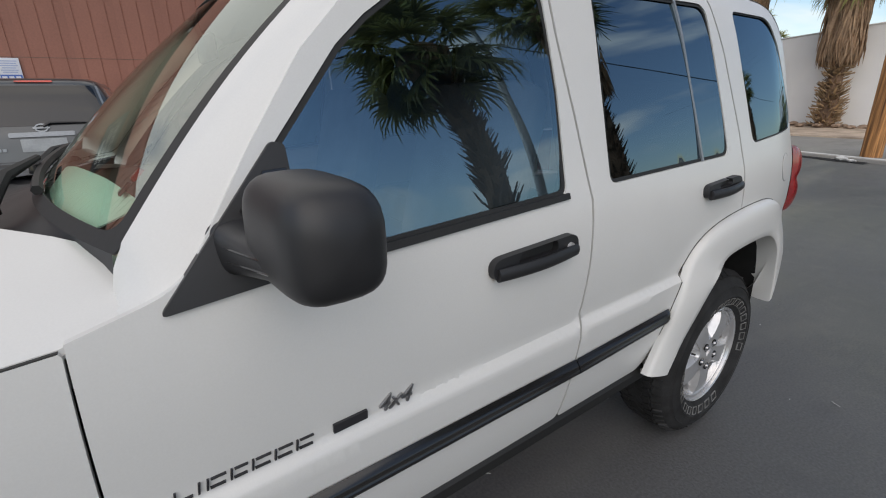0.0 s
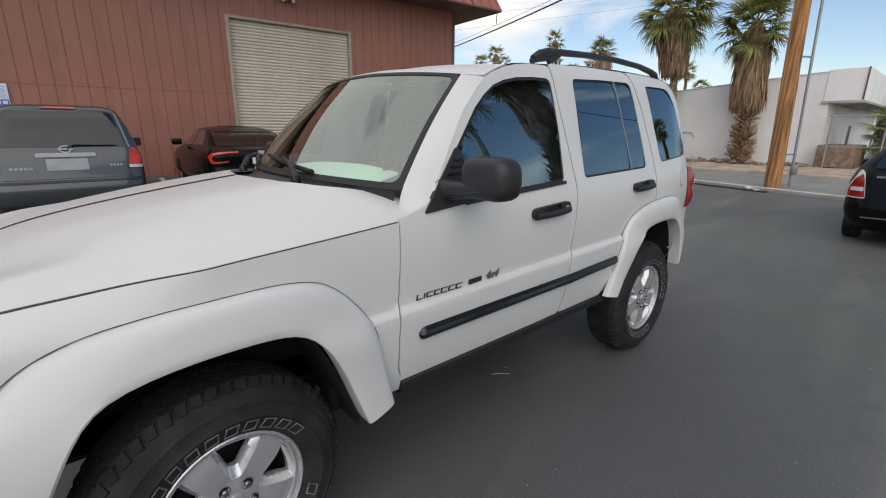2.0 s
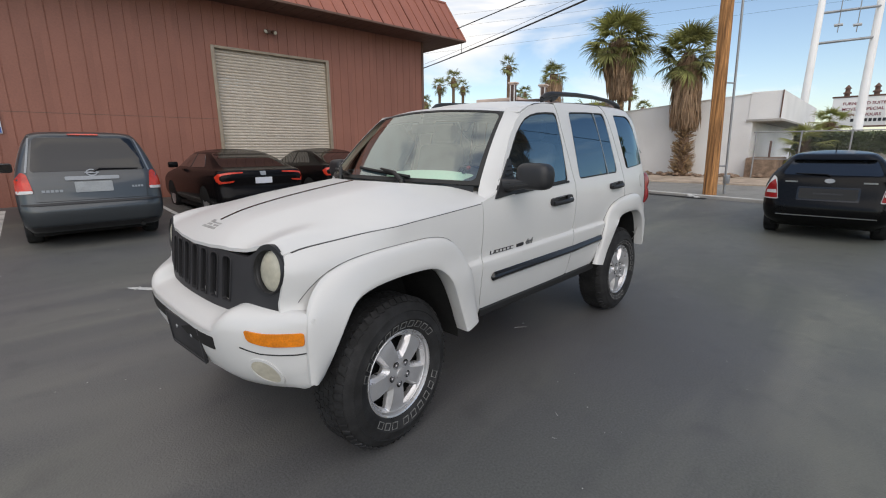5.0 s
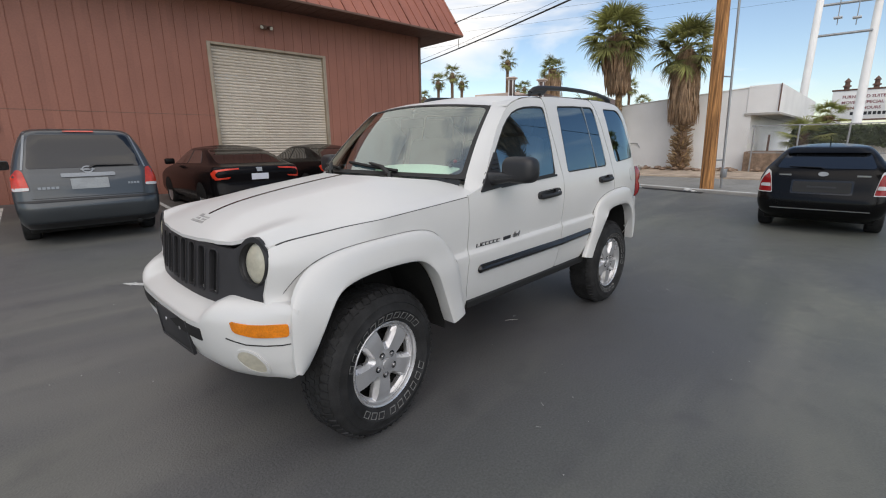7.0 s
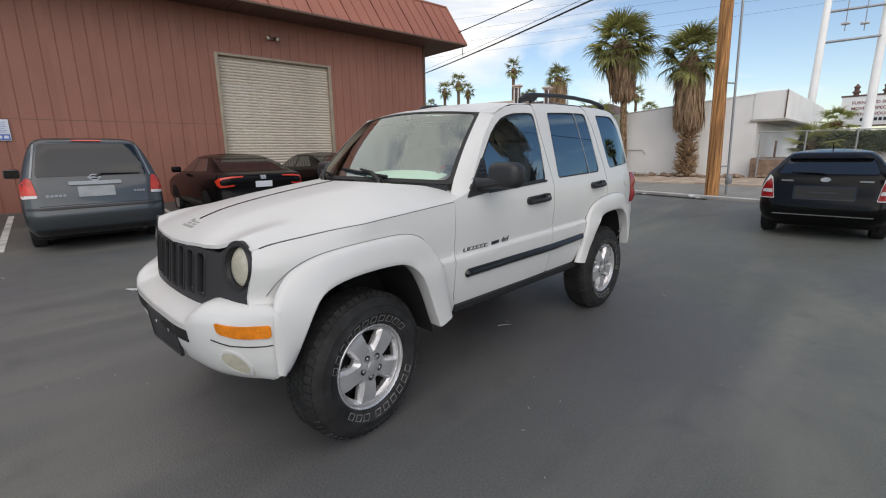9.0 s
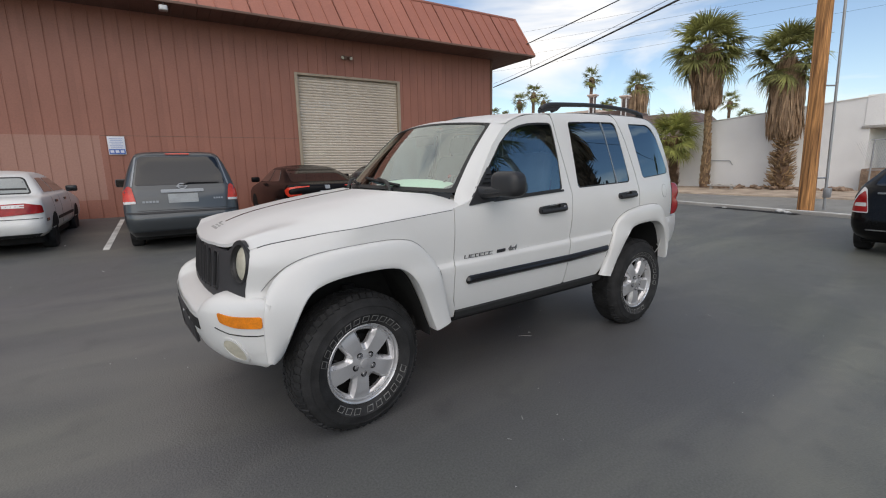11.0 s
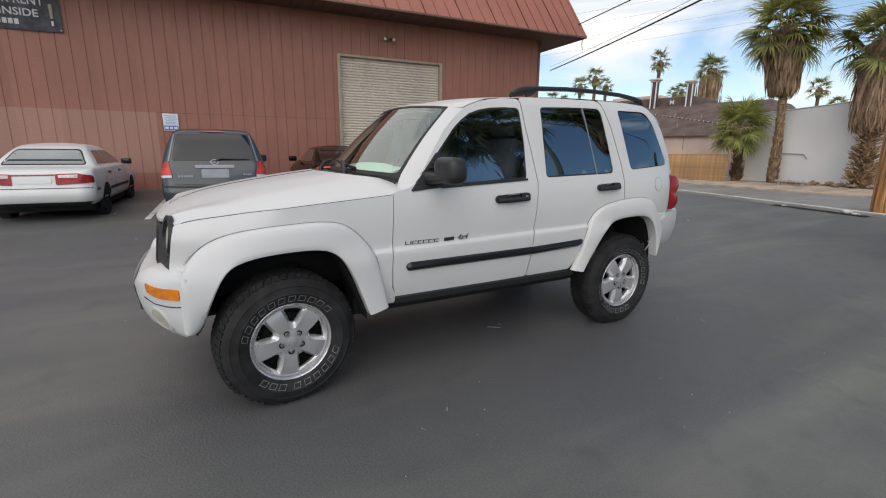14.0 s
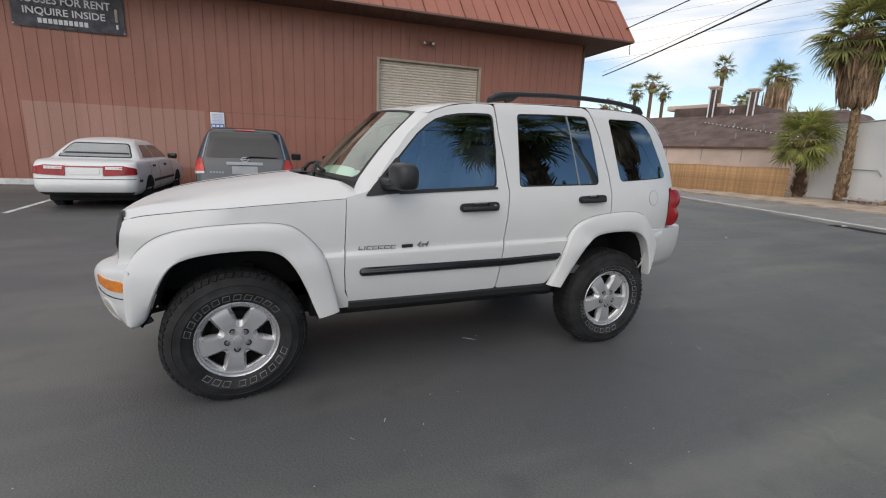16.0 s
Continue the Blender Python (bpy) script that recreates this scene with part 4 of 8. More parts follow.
panel(bm, [(0.40, 0.77), (2 * CY - 0.40, 0.77), (2 * CY - 0.40, 1.05), (0.40, 1.05)], lambda y, z: nose(y, z, -0.085), (-1, 0, 0), (), 0.1, 0.01)
part("slot_shade", bm, DARK, grille)
for s in slots:
    bm = bmesh.new()
    panel(bm, s, lambda y, z: nose(y, z, 0.006), (-1, 0, 0), [shrink(s, 0.005)], 0.03, 0.012)
    part("slot_rim", bm, GRILLE, grille)


def headlamp(far):
    c = nose(LAMP_Y, LAMP_Z) + Vector((0.004, 0, 0))
    ax = Vector((-1, -0.10, 0.14)).normalized()
    bm = lathe(bmesh.new(), [(0.096, -0.05), (0.096, 0.002), (0.094, 0.006), (0.092, 0.006), (0.090, 0.002), (0.089, -0.01), (0.086, -0.06)], c, ax, 48)
    rim = part("headlamp", flip(bm) if far else bm, PLASTIC, jeep, "round headlamp in a black bezel")
    bm = lathe(bmesh.new(), [(0.089, -0.030), (0.086, -0.012), (0.072, -0.002), (0.05, 0.005), (0.02, 0.008), (0.0005, 0.0085)], c, ax, 48)
    part("lens", flip(bm) if far else bm, FOGGED, rim, "cloudy yellowed lens")
    outer = [(LAMP_Y + (0.101 if math.cos(a) > 0 else 0.093) * math.cos(a), LAMP_Z + 0.003 + (0.112 - 0.012 * max(0.0, -math.cos(a))) * math.sin(a)) for a in np.linspace(0, 2 * math.pi, 48, endpoint=False)]
    inner = [(LAMP_Y + 0.088 * math.cos(a), LAMP_Z + 0.092 * math.sin(a)) for a in np.linspace(0, 2 * math.pi, 48, endpoint=False)]
    bm = bmesh.new()
    panel(bm, outer, lambda y, z: nose(y, z, 0.003), (-1, 0, 0), [inner], 0.02, 0.006)
    part("surround", flip(bm) if far else bm, PLASTIC, rim, "smooth black lamp surround")


both(headlamp)

bump_x = hermite([-0.014, -0.006, 0.008, 0.04, 0.09, 0.16, 0.25, 0.38, 0.55, CY], [-0.445, -0.472, -0.492, -0.520, -0.562, -0.616, -0.674, -0.724, -0.748, -0.757])
bump_top = hermite([-0.014, -0.004, 0.02, 0.10, 0.32, 0.385, 0.44, 0.48, 0.62, CY], [0.800, 0.818, 0.832, 0.840, 0.840, 0.828, 0.790, 0.780, 0.777, 0.775])


def bumper(y, k):
    """k: position round the bumper's section, 0 at the top back to 1 at the bottom back."""
    yy = min(y, 2 * CY - y)
    x, zt = bump_x(yy), bump_top(yy)
    pts = [(0.20, zt - 0.004), (0.125, zt), (0.080, zt - 0.010), (0.045, zt - 0.026), (0.018, zt - 0.050), (0.003, zt - 0.080), (0.0, 0.725), (0.005, 0.66), (0.020, 0.588), (0.048, 0.522), (0.090, 0.475), (0.145, 0.460), (0.24, 0.47)]
    f = k * (len(pts) - 1)
    i = min(int(f), len(pts) - 2)
    a, b = pts[i], pts[i + 1]
    dx, z = a[0] + (b[0] - a[0]) * (f - i), a[1] + (b[1] - a[1]) * (f - i)
    s = min(1.0, max(0.0, (yy + 0.045) / 0.30))
    s = s * s * (3 - 2 * s)
    if i < 3:
        s = max(s, 0.40 * min(1.0, (yy + 0.004) / 0.06))
    if i >= 8:
        z += (0.045 * (1 - s) + 0.035 * max(0.0, 1 - (yy + 0.004) / 0.06)) * min(1.0, f - 8)
    return Vector((x + dx * s, y, z))


bm = bmesh.new()
ys = [-0.004, -0.002, 0.002, 0.01, 0.025, 0.04, 0.07, 0.11, 0.16, 0.22, 0.29, 0.34, 0.37, 0.395, 0.415, 0.435, 0.46, 0.49, 0.54, 0.60, 0.68, 0.78]
ys = ys + [CY] + [2 * CY - y for y in ys[::-1]]
rows = [[bumper(y, k / 24) for k in range(25)] for y in ys]
rows = [[p + Vector((0.03, 0.03, 0)) for p in rows[0]]] + rows + [[p + Vector((0.03, -0.03, 0)) for p in rows[-1]]]
grid(bm, rows)
bmesh.ops.recalc_face_normals(bm, faces=bm.faces[:])
bump = part("front_bumper", bm, PAINT, jeep, "white front bumper, scuffed below")


def on_bumper(y, z, off=0.0):
    yy = min(y, 2 * CY - y)
    lo, hi = 3 / 12, 11 / 12
    for _ in range(24):
        m = (lo + hi) / 2
        lo, hi = (m, hi) if bumper(y, m).z > z else (lo, m)
    p = bumper(y, lo)
    n = Vector((-1, -0.9 if yy == y else 0.9, 0)).lerp(Vector((-1, 0, 0)), min(1, max(0, yy / 0.45)))
    return p + n.normalized() * off


def bumper_bits(far):
    def put(name, outline, off, material, thick, label="", parent=bump, step=0.02, holes=()):
        bm = bmesh.new()
        panel(bm, outline, lambda y, z: on_bumper(y, z, off), (-0.8, -0.6, 0), holes, step, thick)
        return part(name, flip(bm) if far else bm, material, parent, label)
    lens = put("marker_lamp", fillet([(0.022, 0.707, 0.014), (0.09, 0.699, 0.05), (0.15, 0.697, 0.04), (0.218, 0.716, 0.02), (0.232, 0.764, 0.010), (0.15, 0.751, 0.06), (0.022, 0.763, 0.014)]), 0.006, AMBER, 0.02, "amber marker lamp")
    put("groove", [(-0.005, 0.678), (0.05, 0.663), (0.11, 0.657), (0.18, 0.658), (0.26, 0.680), (0.26, 0.685), (0.18, 0.663), (0.11, 0.662), (0.05, 0.668), (-0.005, 0.683)], 0.002, RUBBER, 0.004)
    ring = [(0.180 + 0.054 * math.cos(a) + 0.012 * math.sin(a), 0.572 + 0.058 * math.sin(a)) for a in np.linspace(0, 2 * math.pi, 28, endpoint=False)]
    fog = put("fog_lamp", ring, 0.003, FOGLAMP, 0.01, "cloudy round fog lamp")
    put("fog_rim", [(0.180 + 0.062 * math.cos(a) + 0.013 * math.sin(a), 0.572 + 0.066 * math.sin(a)) for a in np.linspace(0, 2 * math.pi, 28, endpoint=False)], 0.006, PAINT, 0.012, "", fog, 0.02, [shrink(ring, 0.004)])


both(bumper_bits)
# black air intake and the plate bracket on it
bm = bmesh.new()
panel(bm, fillet([(0.41, 0.640, 0.01), (2 * CY - 0.41, 0.640, 0.01), (2 * CY - 0.41, 0.700, 0.01), (0.41, 0.700, 0.01)]), lambda y, z: on_bumper(y, z, 0.004), (-1, 0, 0), (), 0.04, 0.01)
part("air_intake", bm, DARK, bump, "black lower air intake")
BRACKET = pose(-0.707, -0.09, 0.704, 0, -6, 3)
bm = box(bmesh.new(), (-0.006, 0.63, -0.175), (0.006, 1.035, 0.0), 0.005, BRACKET)
bracket = part("plate_bracket", bm, GRILLE, bump, "empty black number plate bracket")
for lo, hi in (((-0.010, 0.63, -0.175), (-0.004, 1.035, -0.160)), ((-0.010, 0.63, -0.160), (-0.004, 0.643, 0.0)), ((-0.010, 1.022, -0.160), (-0.004, 1.035, 0.0))):
    part("bracket_edge", box(bmesh.new(), lo, hi, 0.002, BRACKET), GRILLE, bracket)
for y in (0.74, 0.92):
    part("bracket_screw", lathe(bmesh.new(), [(0.0005, 0.004), (0.009, 0.004), (0.011, 0.0)], BRACKET @ Vector((-0.006, y, -0.06)), (-1, 0, 0), 10), GALV, bracket)
for y in (0.45, 2 * CY - 0.45):
    part("tow_hook", tube(bmesh.new(), [(-0.40, y, 0.47), (-0.52, y, 0.445), (-0.56, y, 0.455)], 0.016, 8), DARK, jeep)

# rear: bumper, tailgate, lamps
bm = bmesh.new()
rear_plan = [(3.00, 0.004), (3.06, 0.014), (3.14, 0.038), (3.24, 0.066), (3.34, 0.094), (3.44, 0.128), (3.52, 0.155), (3.565, 0.190), (3.590, 0.240), (3.605, 0.32), (3.615, 0.50), (3.620, CY)]
rows = []
for i, (x, y) in enumerate(rear_plan):
    a, b = rear_plan[max(i - 1, 0)], rear_plan[min(i + 1, len(rear_plan) - 1)]
    n = Vector((a[1] - b[1], b[0] - a[0], 0)).normalized() if i < len(rear_plan) - 1 else Vector((-1, 0, 0))
    rows.append([Vector((x, y, 0)) + n * d + Vector((0, 0, z)) for d, z in ((0.12, 0.935), (0.02, 0.936), (0.004, 0.928), (0.0, 0.91), (-0.004, 0.84), (0.003, 0.76), (0.028, 0.66), (0.070, 0.59), (0.16, 0.545))])
grid(bm, rows + [[Vector((p.x, 2 * CY - p.y, p.z)) for p in r] for r in rows[-2::-1]])
bmesh.ops.recalc_face_normals(bm, faces=bm.faces[:])
part("rear_bumper", bm, PAINT, jeep, "white rear bumper")
bm = bmesh.new()
gate = [(3.45, 0.94), (3.45, 1.20), (3.43, 1.30), (3.35, 1.50), (3.25, 1.70), (3.18, 1.80)]
grid(bm, [[Vector((x - 0.10 * abs(q) ** 4, CY + q * (CY - side(x - 0.10, z).y - 0.006), z)) for q in np.linspace(-1, 1, 17)] for x, z in gate])
bmesh.ops.recalc_face_normals(bm, faces=bm.faces[:])
part("tailgate", bm, PAINT, jeep, "white tailgate")


def tail(far):
    rows = []
    for z in np.linspace(0.952, 1.245, 22):
        t = (z - 0.952) / 0.293
        bulge = abs(math.sin(math.pi * (t * 2))) ** 0.5
        xb = 3.262 + 0.016 * t
        rows.append([Vector((xb, side(xb, z).y - 0.004, z))] + [Vector((xb + (0.120 + 0.055 * bulge) * math.sin(a) ** 0.8, side(xb, z).y - 0.004 - 0.010 * bulge * math.sin(2 * a) + 0.13 * (1 - math.cos(a)) ** 1.6, z)) for a in np.linspace(0.10, math.pi / 2, 12)])
    bm = grid(bmesh.new(), rows)
    for r in (rows[0], rows[-1]):
        bm.faces.new([bm.verts.new(p) for p in r])
    bmesh.ops.recalc_face_normals(bm, faces=bm.faces[:])
    part("tail_lamp", flip(bm) if far else bm, RED_LENS, jeep, "red tail lamp")


both(tail)
# fuel flap
flap = [(3.045 + 0.055 * math.cos(a), 1.185 + 0.060 * math.sin(a)) for a in np.linspace(0, 2 * math.pi, 28, endpoint=False)]
body_panel("fuel_flap", flap, [shrink(flap, 0.0035)], 0.001, DECAL, 0.03, 0.002)
body_panel("fuel_door", shrink(flap, 0.005), (), 0.002, PAINT, 0.03, 0.003)


# roof rails
def rail(far):
    pts = [(1.675, 0.305, 1.848), (1.72, 0.302, 1.872), (1.78, 0.30, 1.886), (1.90, 0.30, 1.898), (2.2, 0.305, 1.914), (2.5, 0.31, 1.918), (2.8, 0.315, 1.910), (2.98, 0.32, 1.892), (3.06, 0.325, 1.876), (3.10, 0.33, 1.845)]
    bm = tube(bmesh.new(), pts, [0.018, 0.022, 0.022, 0.018, 0.017, 0.017, 0.017, 0.019, 0.022, 0.018], 12)
    r = part("roof_rail", flip(bm) if far else bm, PLASTIC, jeep, "dark grey roof rail")
    for foot in ([(1.66, 0.302, 1.835), (1.70, 0.302, 1.845), (1.80, 0.302, 1.862), (1.88, 0.30, 1.885)], [(1.80, 0.302, 1.845), (1.85, 0.302, 1.860), (1.90, 0.30, 1.895)], [(3.00, 0.325, 1.85), (3.06, 0.327, 1.86), (3.08, 0.327, 1.87)]):
        bm = tube(bmesh.new(), foot, 0.015, 10, True, 0.9)
        part("rail_foot", flip(bm) if far else bm, PLASTIC, r)


both(rail)


# door mirrors
def mirror(far):
    rows = []
    for t in [0.5 - 0.5 * math.cos(math.pi * i / 24) for i in range(25)]:
        y = 0.030 - 0.215 * t          # from the door outwards
        k = max(0.0004, 1 - abs(2 * t - 1) ** 5.0) ** 0.45
        hw, hh = 0.068 * k, 0.077 * k
        cx, cz = 0.915 + 0.02 * t, 1.332 - 0.004 * t
        row = []
        for a in np.linspace(0, 2 * math.pi, 28, endpoint=False):
            c, s = math.cos(a), math.sin(a)
            row.append(Vector((cx + hw * math.copysign(abs(c) ** 0.62, c) * (1.0 if c > 0 else 0.95), y - 0.058, cz + hh * math.copysign(abs(s) ** (0.66 if s > 0 else 0.52), s))))
        rows.append(row)
    bm = grid(bmesh.new(), rows, True, True)
    bmesh.ops.recalc_face_normals(bm, faces=bm.faces[:])
    m = part("door_mirror", flip(bm) if far else bm, PLASTIC, jeep, "large black door mirror")
    def arm_ring(t, grow=0.0):
        y, z = 0.05 - 0.235 * t, 1.272 + 0.028 * t
        hw, hh = 0.052 + 0.004 * t + grow, 0.041 - 0.019 * t + grow
        return [(0.882 + 0.046 * t + hw * math.copysign(abs(math.cos(a)) ** 0.55, math.cos(a)), y, z + hh * math.copysign(abs(math.sin(a)) ** 0.6, math.sin(a))) for a in np.linspace(0, 2 * math.pi, 28, endpoint=False)]
    rings = [arm_ring(t, 0.012 * (1 - min(1, 4 * t)) ** 2) for t in np.linspace(0, 1, 12)]
    bm = grid(bmesh.new(), rings, True, True)
    bmesh.ops.recalc_face_normals(bm, faces=bm.faces[:])
    arm = part("mirror_arm", flip(bm) if far else bm, PLASTIC, m)
    for dz in (-0.012, 0.012):
        bm = tube(bmesh.new(), [(0.8835 + 0.046 * t - (0.0515 + 0.004 * t), 0.05 - 0.235 * t, 1.272 + 0.028 * t + dz * (1 - 0.45 * t)) for t in np.linspace(0.12, 0.92, 9)], 0.0026, 6)
        part("arm_rib", flip(bm) if far else bm, TRIM, arm)
    bm = box(bmesh.new(), (0.974, -0.185, 1.275), (0.982, -0.065, 1.368), 0.002)
    part("mirror_glass", flip(bm) if far else bm, CHROME, m)


both(mirror)

# badges on the front doors: the model name as plain letter-sized bars, a small plate, and the drive mark
y0 = side(0.9, 0.89).y


def door_badges(far):
    def put(name, loop, material, label, off=0.006):
        bm = bmesh.new()
        panel(bm, loop, lambda x, z: side(x, z, off), (0, -1, 0), (), 0.03, 0.006)
        return part(name, flip(bm) if far else bm, material, jeep, label)
    x = 0.697
    for k, w in enumerate((0.028, 0.006, 0.030, 0.028, 0.032, 0.032, 0.032)):
        put("badge_bar", [(x, 0.8795), (x + min(w, 0.0035), 0.8795), (x + min(w, 0.0035) + 0.003, 0.9015), (x + 0.003, 0.9015)], BADGE, "dark badge stroke")
        if w > 0.01:
            put("badge_bar", [(x + 0.006, 0.8800), (x + w, 0.8803), (x + w, 0.8825), (x + 0.006, 0.8822)], BADGE, "dark badge stroke")
            if k != 0:
                put("badge_bar", [(x + 0.009, 0.8985), (x + w + 0.003, 0.8989), (x + w + 0.003, 0.9011), (x + 0.009, 0.9007)], BADGE, "dark badge stroke")
        x += w + 0.007
    put("badge_plate", fillet([(0.968, 0.881, 0.002), (1.040, 0.884, 0.002), (1.040, 0.905, 0.002), (0.968, 0.902, 0.002)]), BADGE, "small dark badge plate", 0.007)


both(door_badges)
txt = bpy.data.curves.new("drive_badge", 'FONT')
txt.body, txt.size, txt.extrude, txt.shear = "4x4", 0.052, 0.003, 0.35
txt_ob = new("drive_badge", txt)
dg = bpy.context.evaluated_depsgraph_get()
me = bpy.data.meshes.new_from_object(txt_ob.evaluated_get(dg))
bpy.data.objects.remove(txt_ob)
me.materials.clear()
me.materials.append(CHROME)
badge = new("drive_badge", me)
badge.parent = jeep
badge.matrix_world = pose(1.062, side(1.1, 0.89).y - 0.006, 0.884, 90, 0.5, 0)
tagged(badge, "chrome 4x4 badge")

# a stack of seats and a dashboard behind the glass
for y in (0.42, 2 * CY - 0.42):
    for x, w in ((1.25, 0.25), (2.1, 0.30)):
        s = part("seat", box(bmesh.new(), (x - 0.25, y - w, 0.85), (x + 0.25, y + w, 1.02), 0.05), SEAT, jeep, "grey cloth seat")
        part("backrest", box(bmesh.new(), (-0.07, -w, 0), (0.07, w, 0.60), 0.06, pose(x + 0.28, y, 0.95, 0, 14, 0)), SEAT, s)
        part("headrest", box(bmesh.new(), (-0.05, -0.13, 0), (0.05, 0.13, 0.17), 0.045, pose(x + 0.44, y, 1.54, 0, 10, 0)), SEAT, s)
part("dashboard", box(bmesh.new(), (0.60, 0.14, 1.02), (0.98, 2 * CY - 0.14, 1.24), 0.05), DASH, jeep, "grey dashboard")
bm = lathe(bmesh.new(), [(0.17, 0.0), (0.185, 0.012), (0.19, 0.0), (0.185, -0.012), (0.17, 0.0)], (1.08, 0.42, 1.22), (0.9, 0, 0.5), 32)
part("steering_wheel", bm, TRIM, jeep)
bm = bmesh.new()
panel(bm, fillet([(-0.93, 0.150, 0.04), (-0.78, 0.030, 0.05), (-0.10, 0.035, 0.05), (-0.06, 0.12, 0.05), (-0.35, 0.175, 0.2), (-0.70, 0.185, 0.1)]), lambda q, t: screen(t, q, -0.022), (-0.7, 0, 0.7), (), 0.05, 0.003)
shade = part("dash_mat", bm, MAT_PAPER, jeep, "pale teal mat tucked under the windscreen")
tag = lathe(bmesh.new(), [(0.0005, 0.006), (0.014, 0.006), (0.017, 0.003), (0.017, 0.0)], screen(0.17, -0.84, -0.016), (-0.7, 0, 0.7), 6)
part("scent_tag", tag, BADGE, shade, "small dark six-sided tag")
part("tag_top", lathe(bmesh.new(), [(0.0005, 0.008), (0.012, 0.008), (0.014, 0.0)], screen(0.215, -0.865, -0.014), (-0.7, 0, 0.7), 12), RED_DEEP, shade, "red round tag")
part("inner_mirror", box(bmesh.new(), (0.99, CY - 0.12, 1.60), (1.01, CY + 0.12, 1.67), 0.01), TRIM, jeep)
part("cabin_floor", box(bmesh.new(), (0.5, 0.09, 0.60), (3.2, 2 * CY - 0.09, 0.66), 0.0), DASH, jeep)
part("headliner", box(bmesh.new(), (1.45, 0.38, 1.745), (3.0, 2 * CY - 0.38, 1.76), 0.0), SEAT, jeep)


# wheels
def wheel_holes(pts):
    """Five copies of an outline in (radius, offset), turned round the hub between the spokes."""
    out = []
    for k in range(5):
        a = math.pi / 2 + 2 * math.pi * k / 5
        c, d = math.cos(a), math.sin(a)
        out.append([(r * c - h * d, r * d + h * c) for r, h in fillet(pts, 4)])
    return out


VALLEYS = wheel_holes([(0.076, -0.014, 0.012), (0.145, -0.052, 0.03), (0.193, -0.080, 0.014), (0.1995, 0.0, 0.03), (0.193, 0.080, 0.014), (0.145, 0.052, 0.03), (0.076, 0.014, 0.012)])
POCKETS = wheel_holes([(0.106, -0.013, 0.010), (0.150, -0.034, 0.02), (0.183, -0.057, 0.012), (0.190, 0.0, 0.03), (0.183, 0.057, 0.012), (0.150, 0.034, 0.02), (0.106, 0.013, 0.010)])
rim_depth = hermite([0.0, 0.045, 0.075, 0.11, 0.15, 0.185, 0.20, 0.220], [0.006, 0.004, -0.001, 0.003, 0.003, -0.003, -0.008, -0.008])


def rim_face(u, v):
    return (u, -rim_depth(math.hypot(u, v)), v)


rim_loop = [(0.208 * math.cos(a), 0.208 * math.sin(a)) for a in np.linspace(0, 2 * math.pi, 60, endpoint=False)]
FACE_MESH = link_mesh("wheel_face", panel(bmesh.new(), rim_loop, rim_face, (0, -1, 0), VALLEYS, 0.011, 0.010), ALLOY)
VALLEY_MESHES = []
for outer, inner in zip(VALLEYS, POCKETS):
    bm = bmesh.new()
    top = [Vector(rim_face(*p)) for p in outer]
    low = [Vector((p[0], 0.026, p[1])) for p in inner]
    grid(bm, [top, [p.lerp(q, 0.5) + Vector((0, 0.003, 0)) for p, q in zip(top, low)], low, [p + Vector((0, 0.02, 0)) for p in low]], True)
    bmesh.ops.recalc_face_normals(bm, faces=bm.faces[:])
    VALLEY_MESHES.append(link_mesh("spoke_flank", bm, ALLOY_POLISHED))


def tyre_band(r):
    return r if r < 0.33 else 0.33 + (r - 0.33) * 0.97


def letter_outline(w, h0, h1, lean):
    """One slanted letter-sized frame on the sidewall: an outer loop and an inner loop, as (radius, along)."""
    t = 0.0032
    outer = [(h0, -w), (h0, w), (h1, w + lean), (h1, -w + lean)]
    inner = [(h0 + t, -w + t), (h0 + t, w - t), (h1 - t, w + lean - t), (h1 - t, -w + lean + t)]
    return outer, inner


def side_point(a, r, h, lift=0.0):
    ang = a - h / r
    return Vector((r * math.cos(ang), -(SIDEWALL(r) + lift), r * math.sin(ang)))


TYRE_PROFILE = [(0.222, -0.03), (0.226, 0.008), (0.240, 0.022), (0.262, 0.030), (0.286, 0.034), (0.289, 0.037), (0.293, 0.0335), (0.315, 0.031), (0.328, 0.027), (0.331, 0.030), (0.336, 0.024), (0.345, 0.020), (0.352, 0.016), (0.366, 0.004), (0.380, -0.014), (0.388, -0.035),
                (0.393, -0.08), (0.394, -0.10), (0.393, -0.12), (0.388, -0.170), (0.378, -0.188), (0.34, -0.205), (0.26, -0.205), (0.222, -0.19)]
SIDEWALL = hermite([0.226, 0.240, 0.262, 0.286, 0.30], [0.008, 0.022, 0.030, 0.034, 0.033])


HUB_Z, FRONT_STEER = 0.376, 6.0


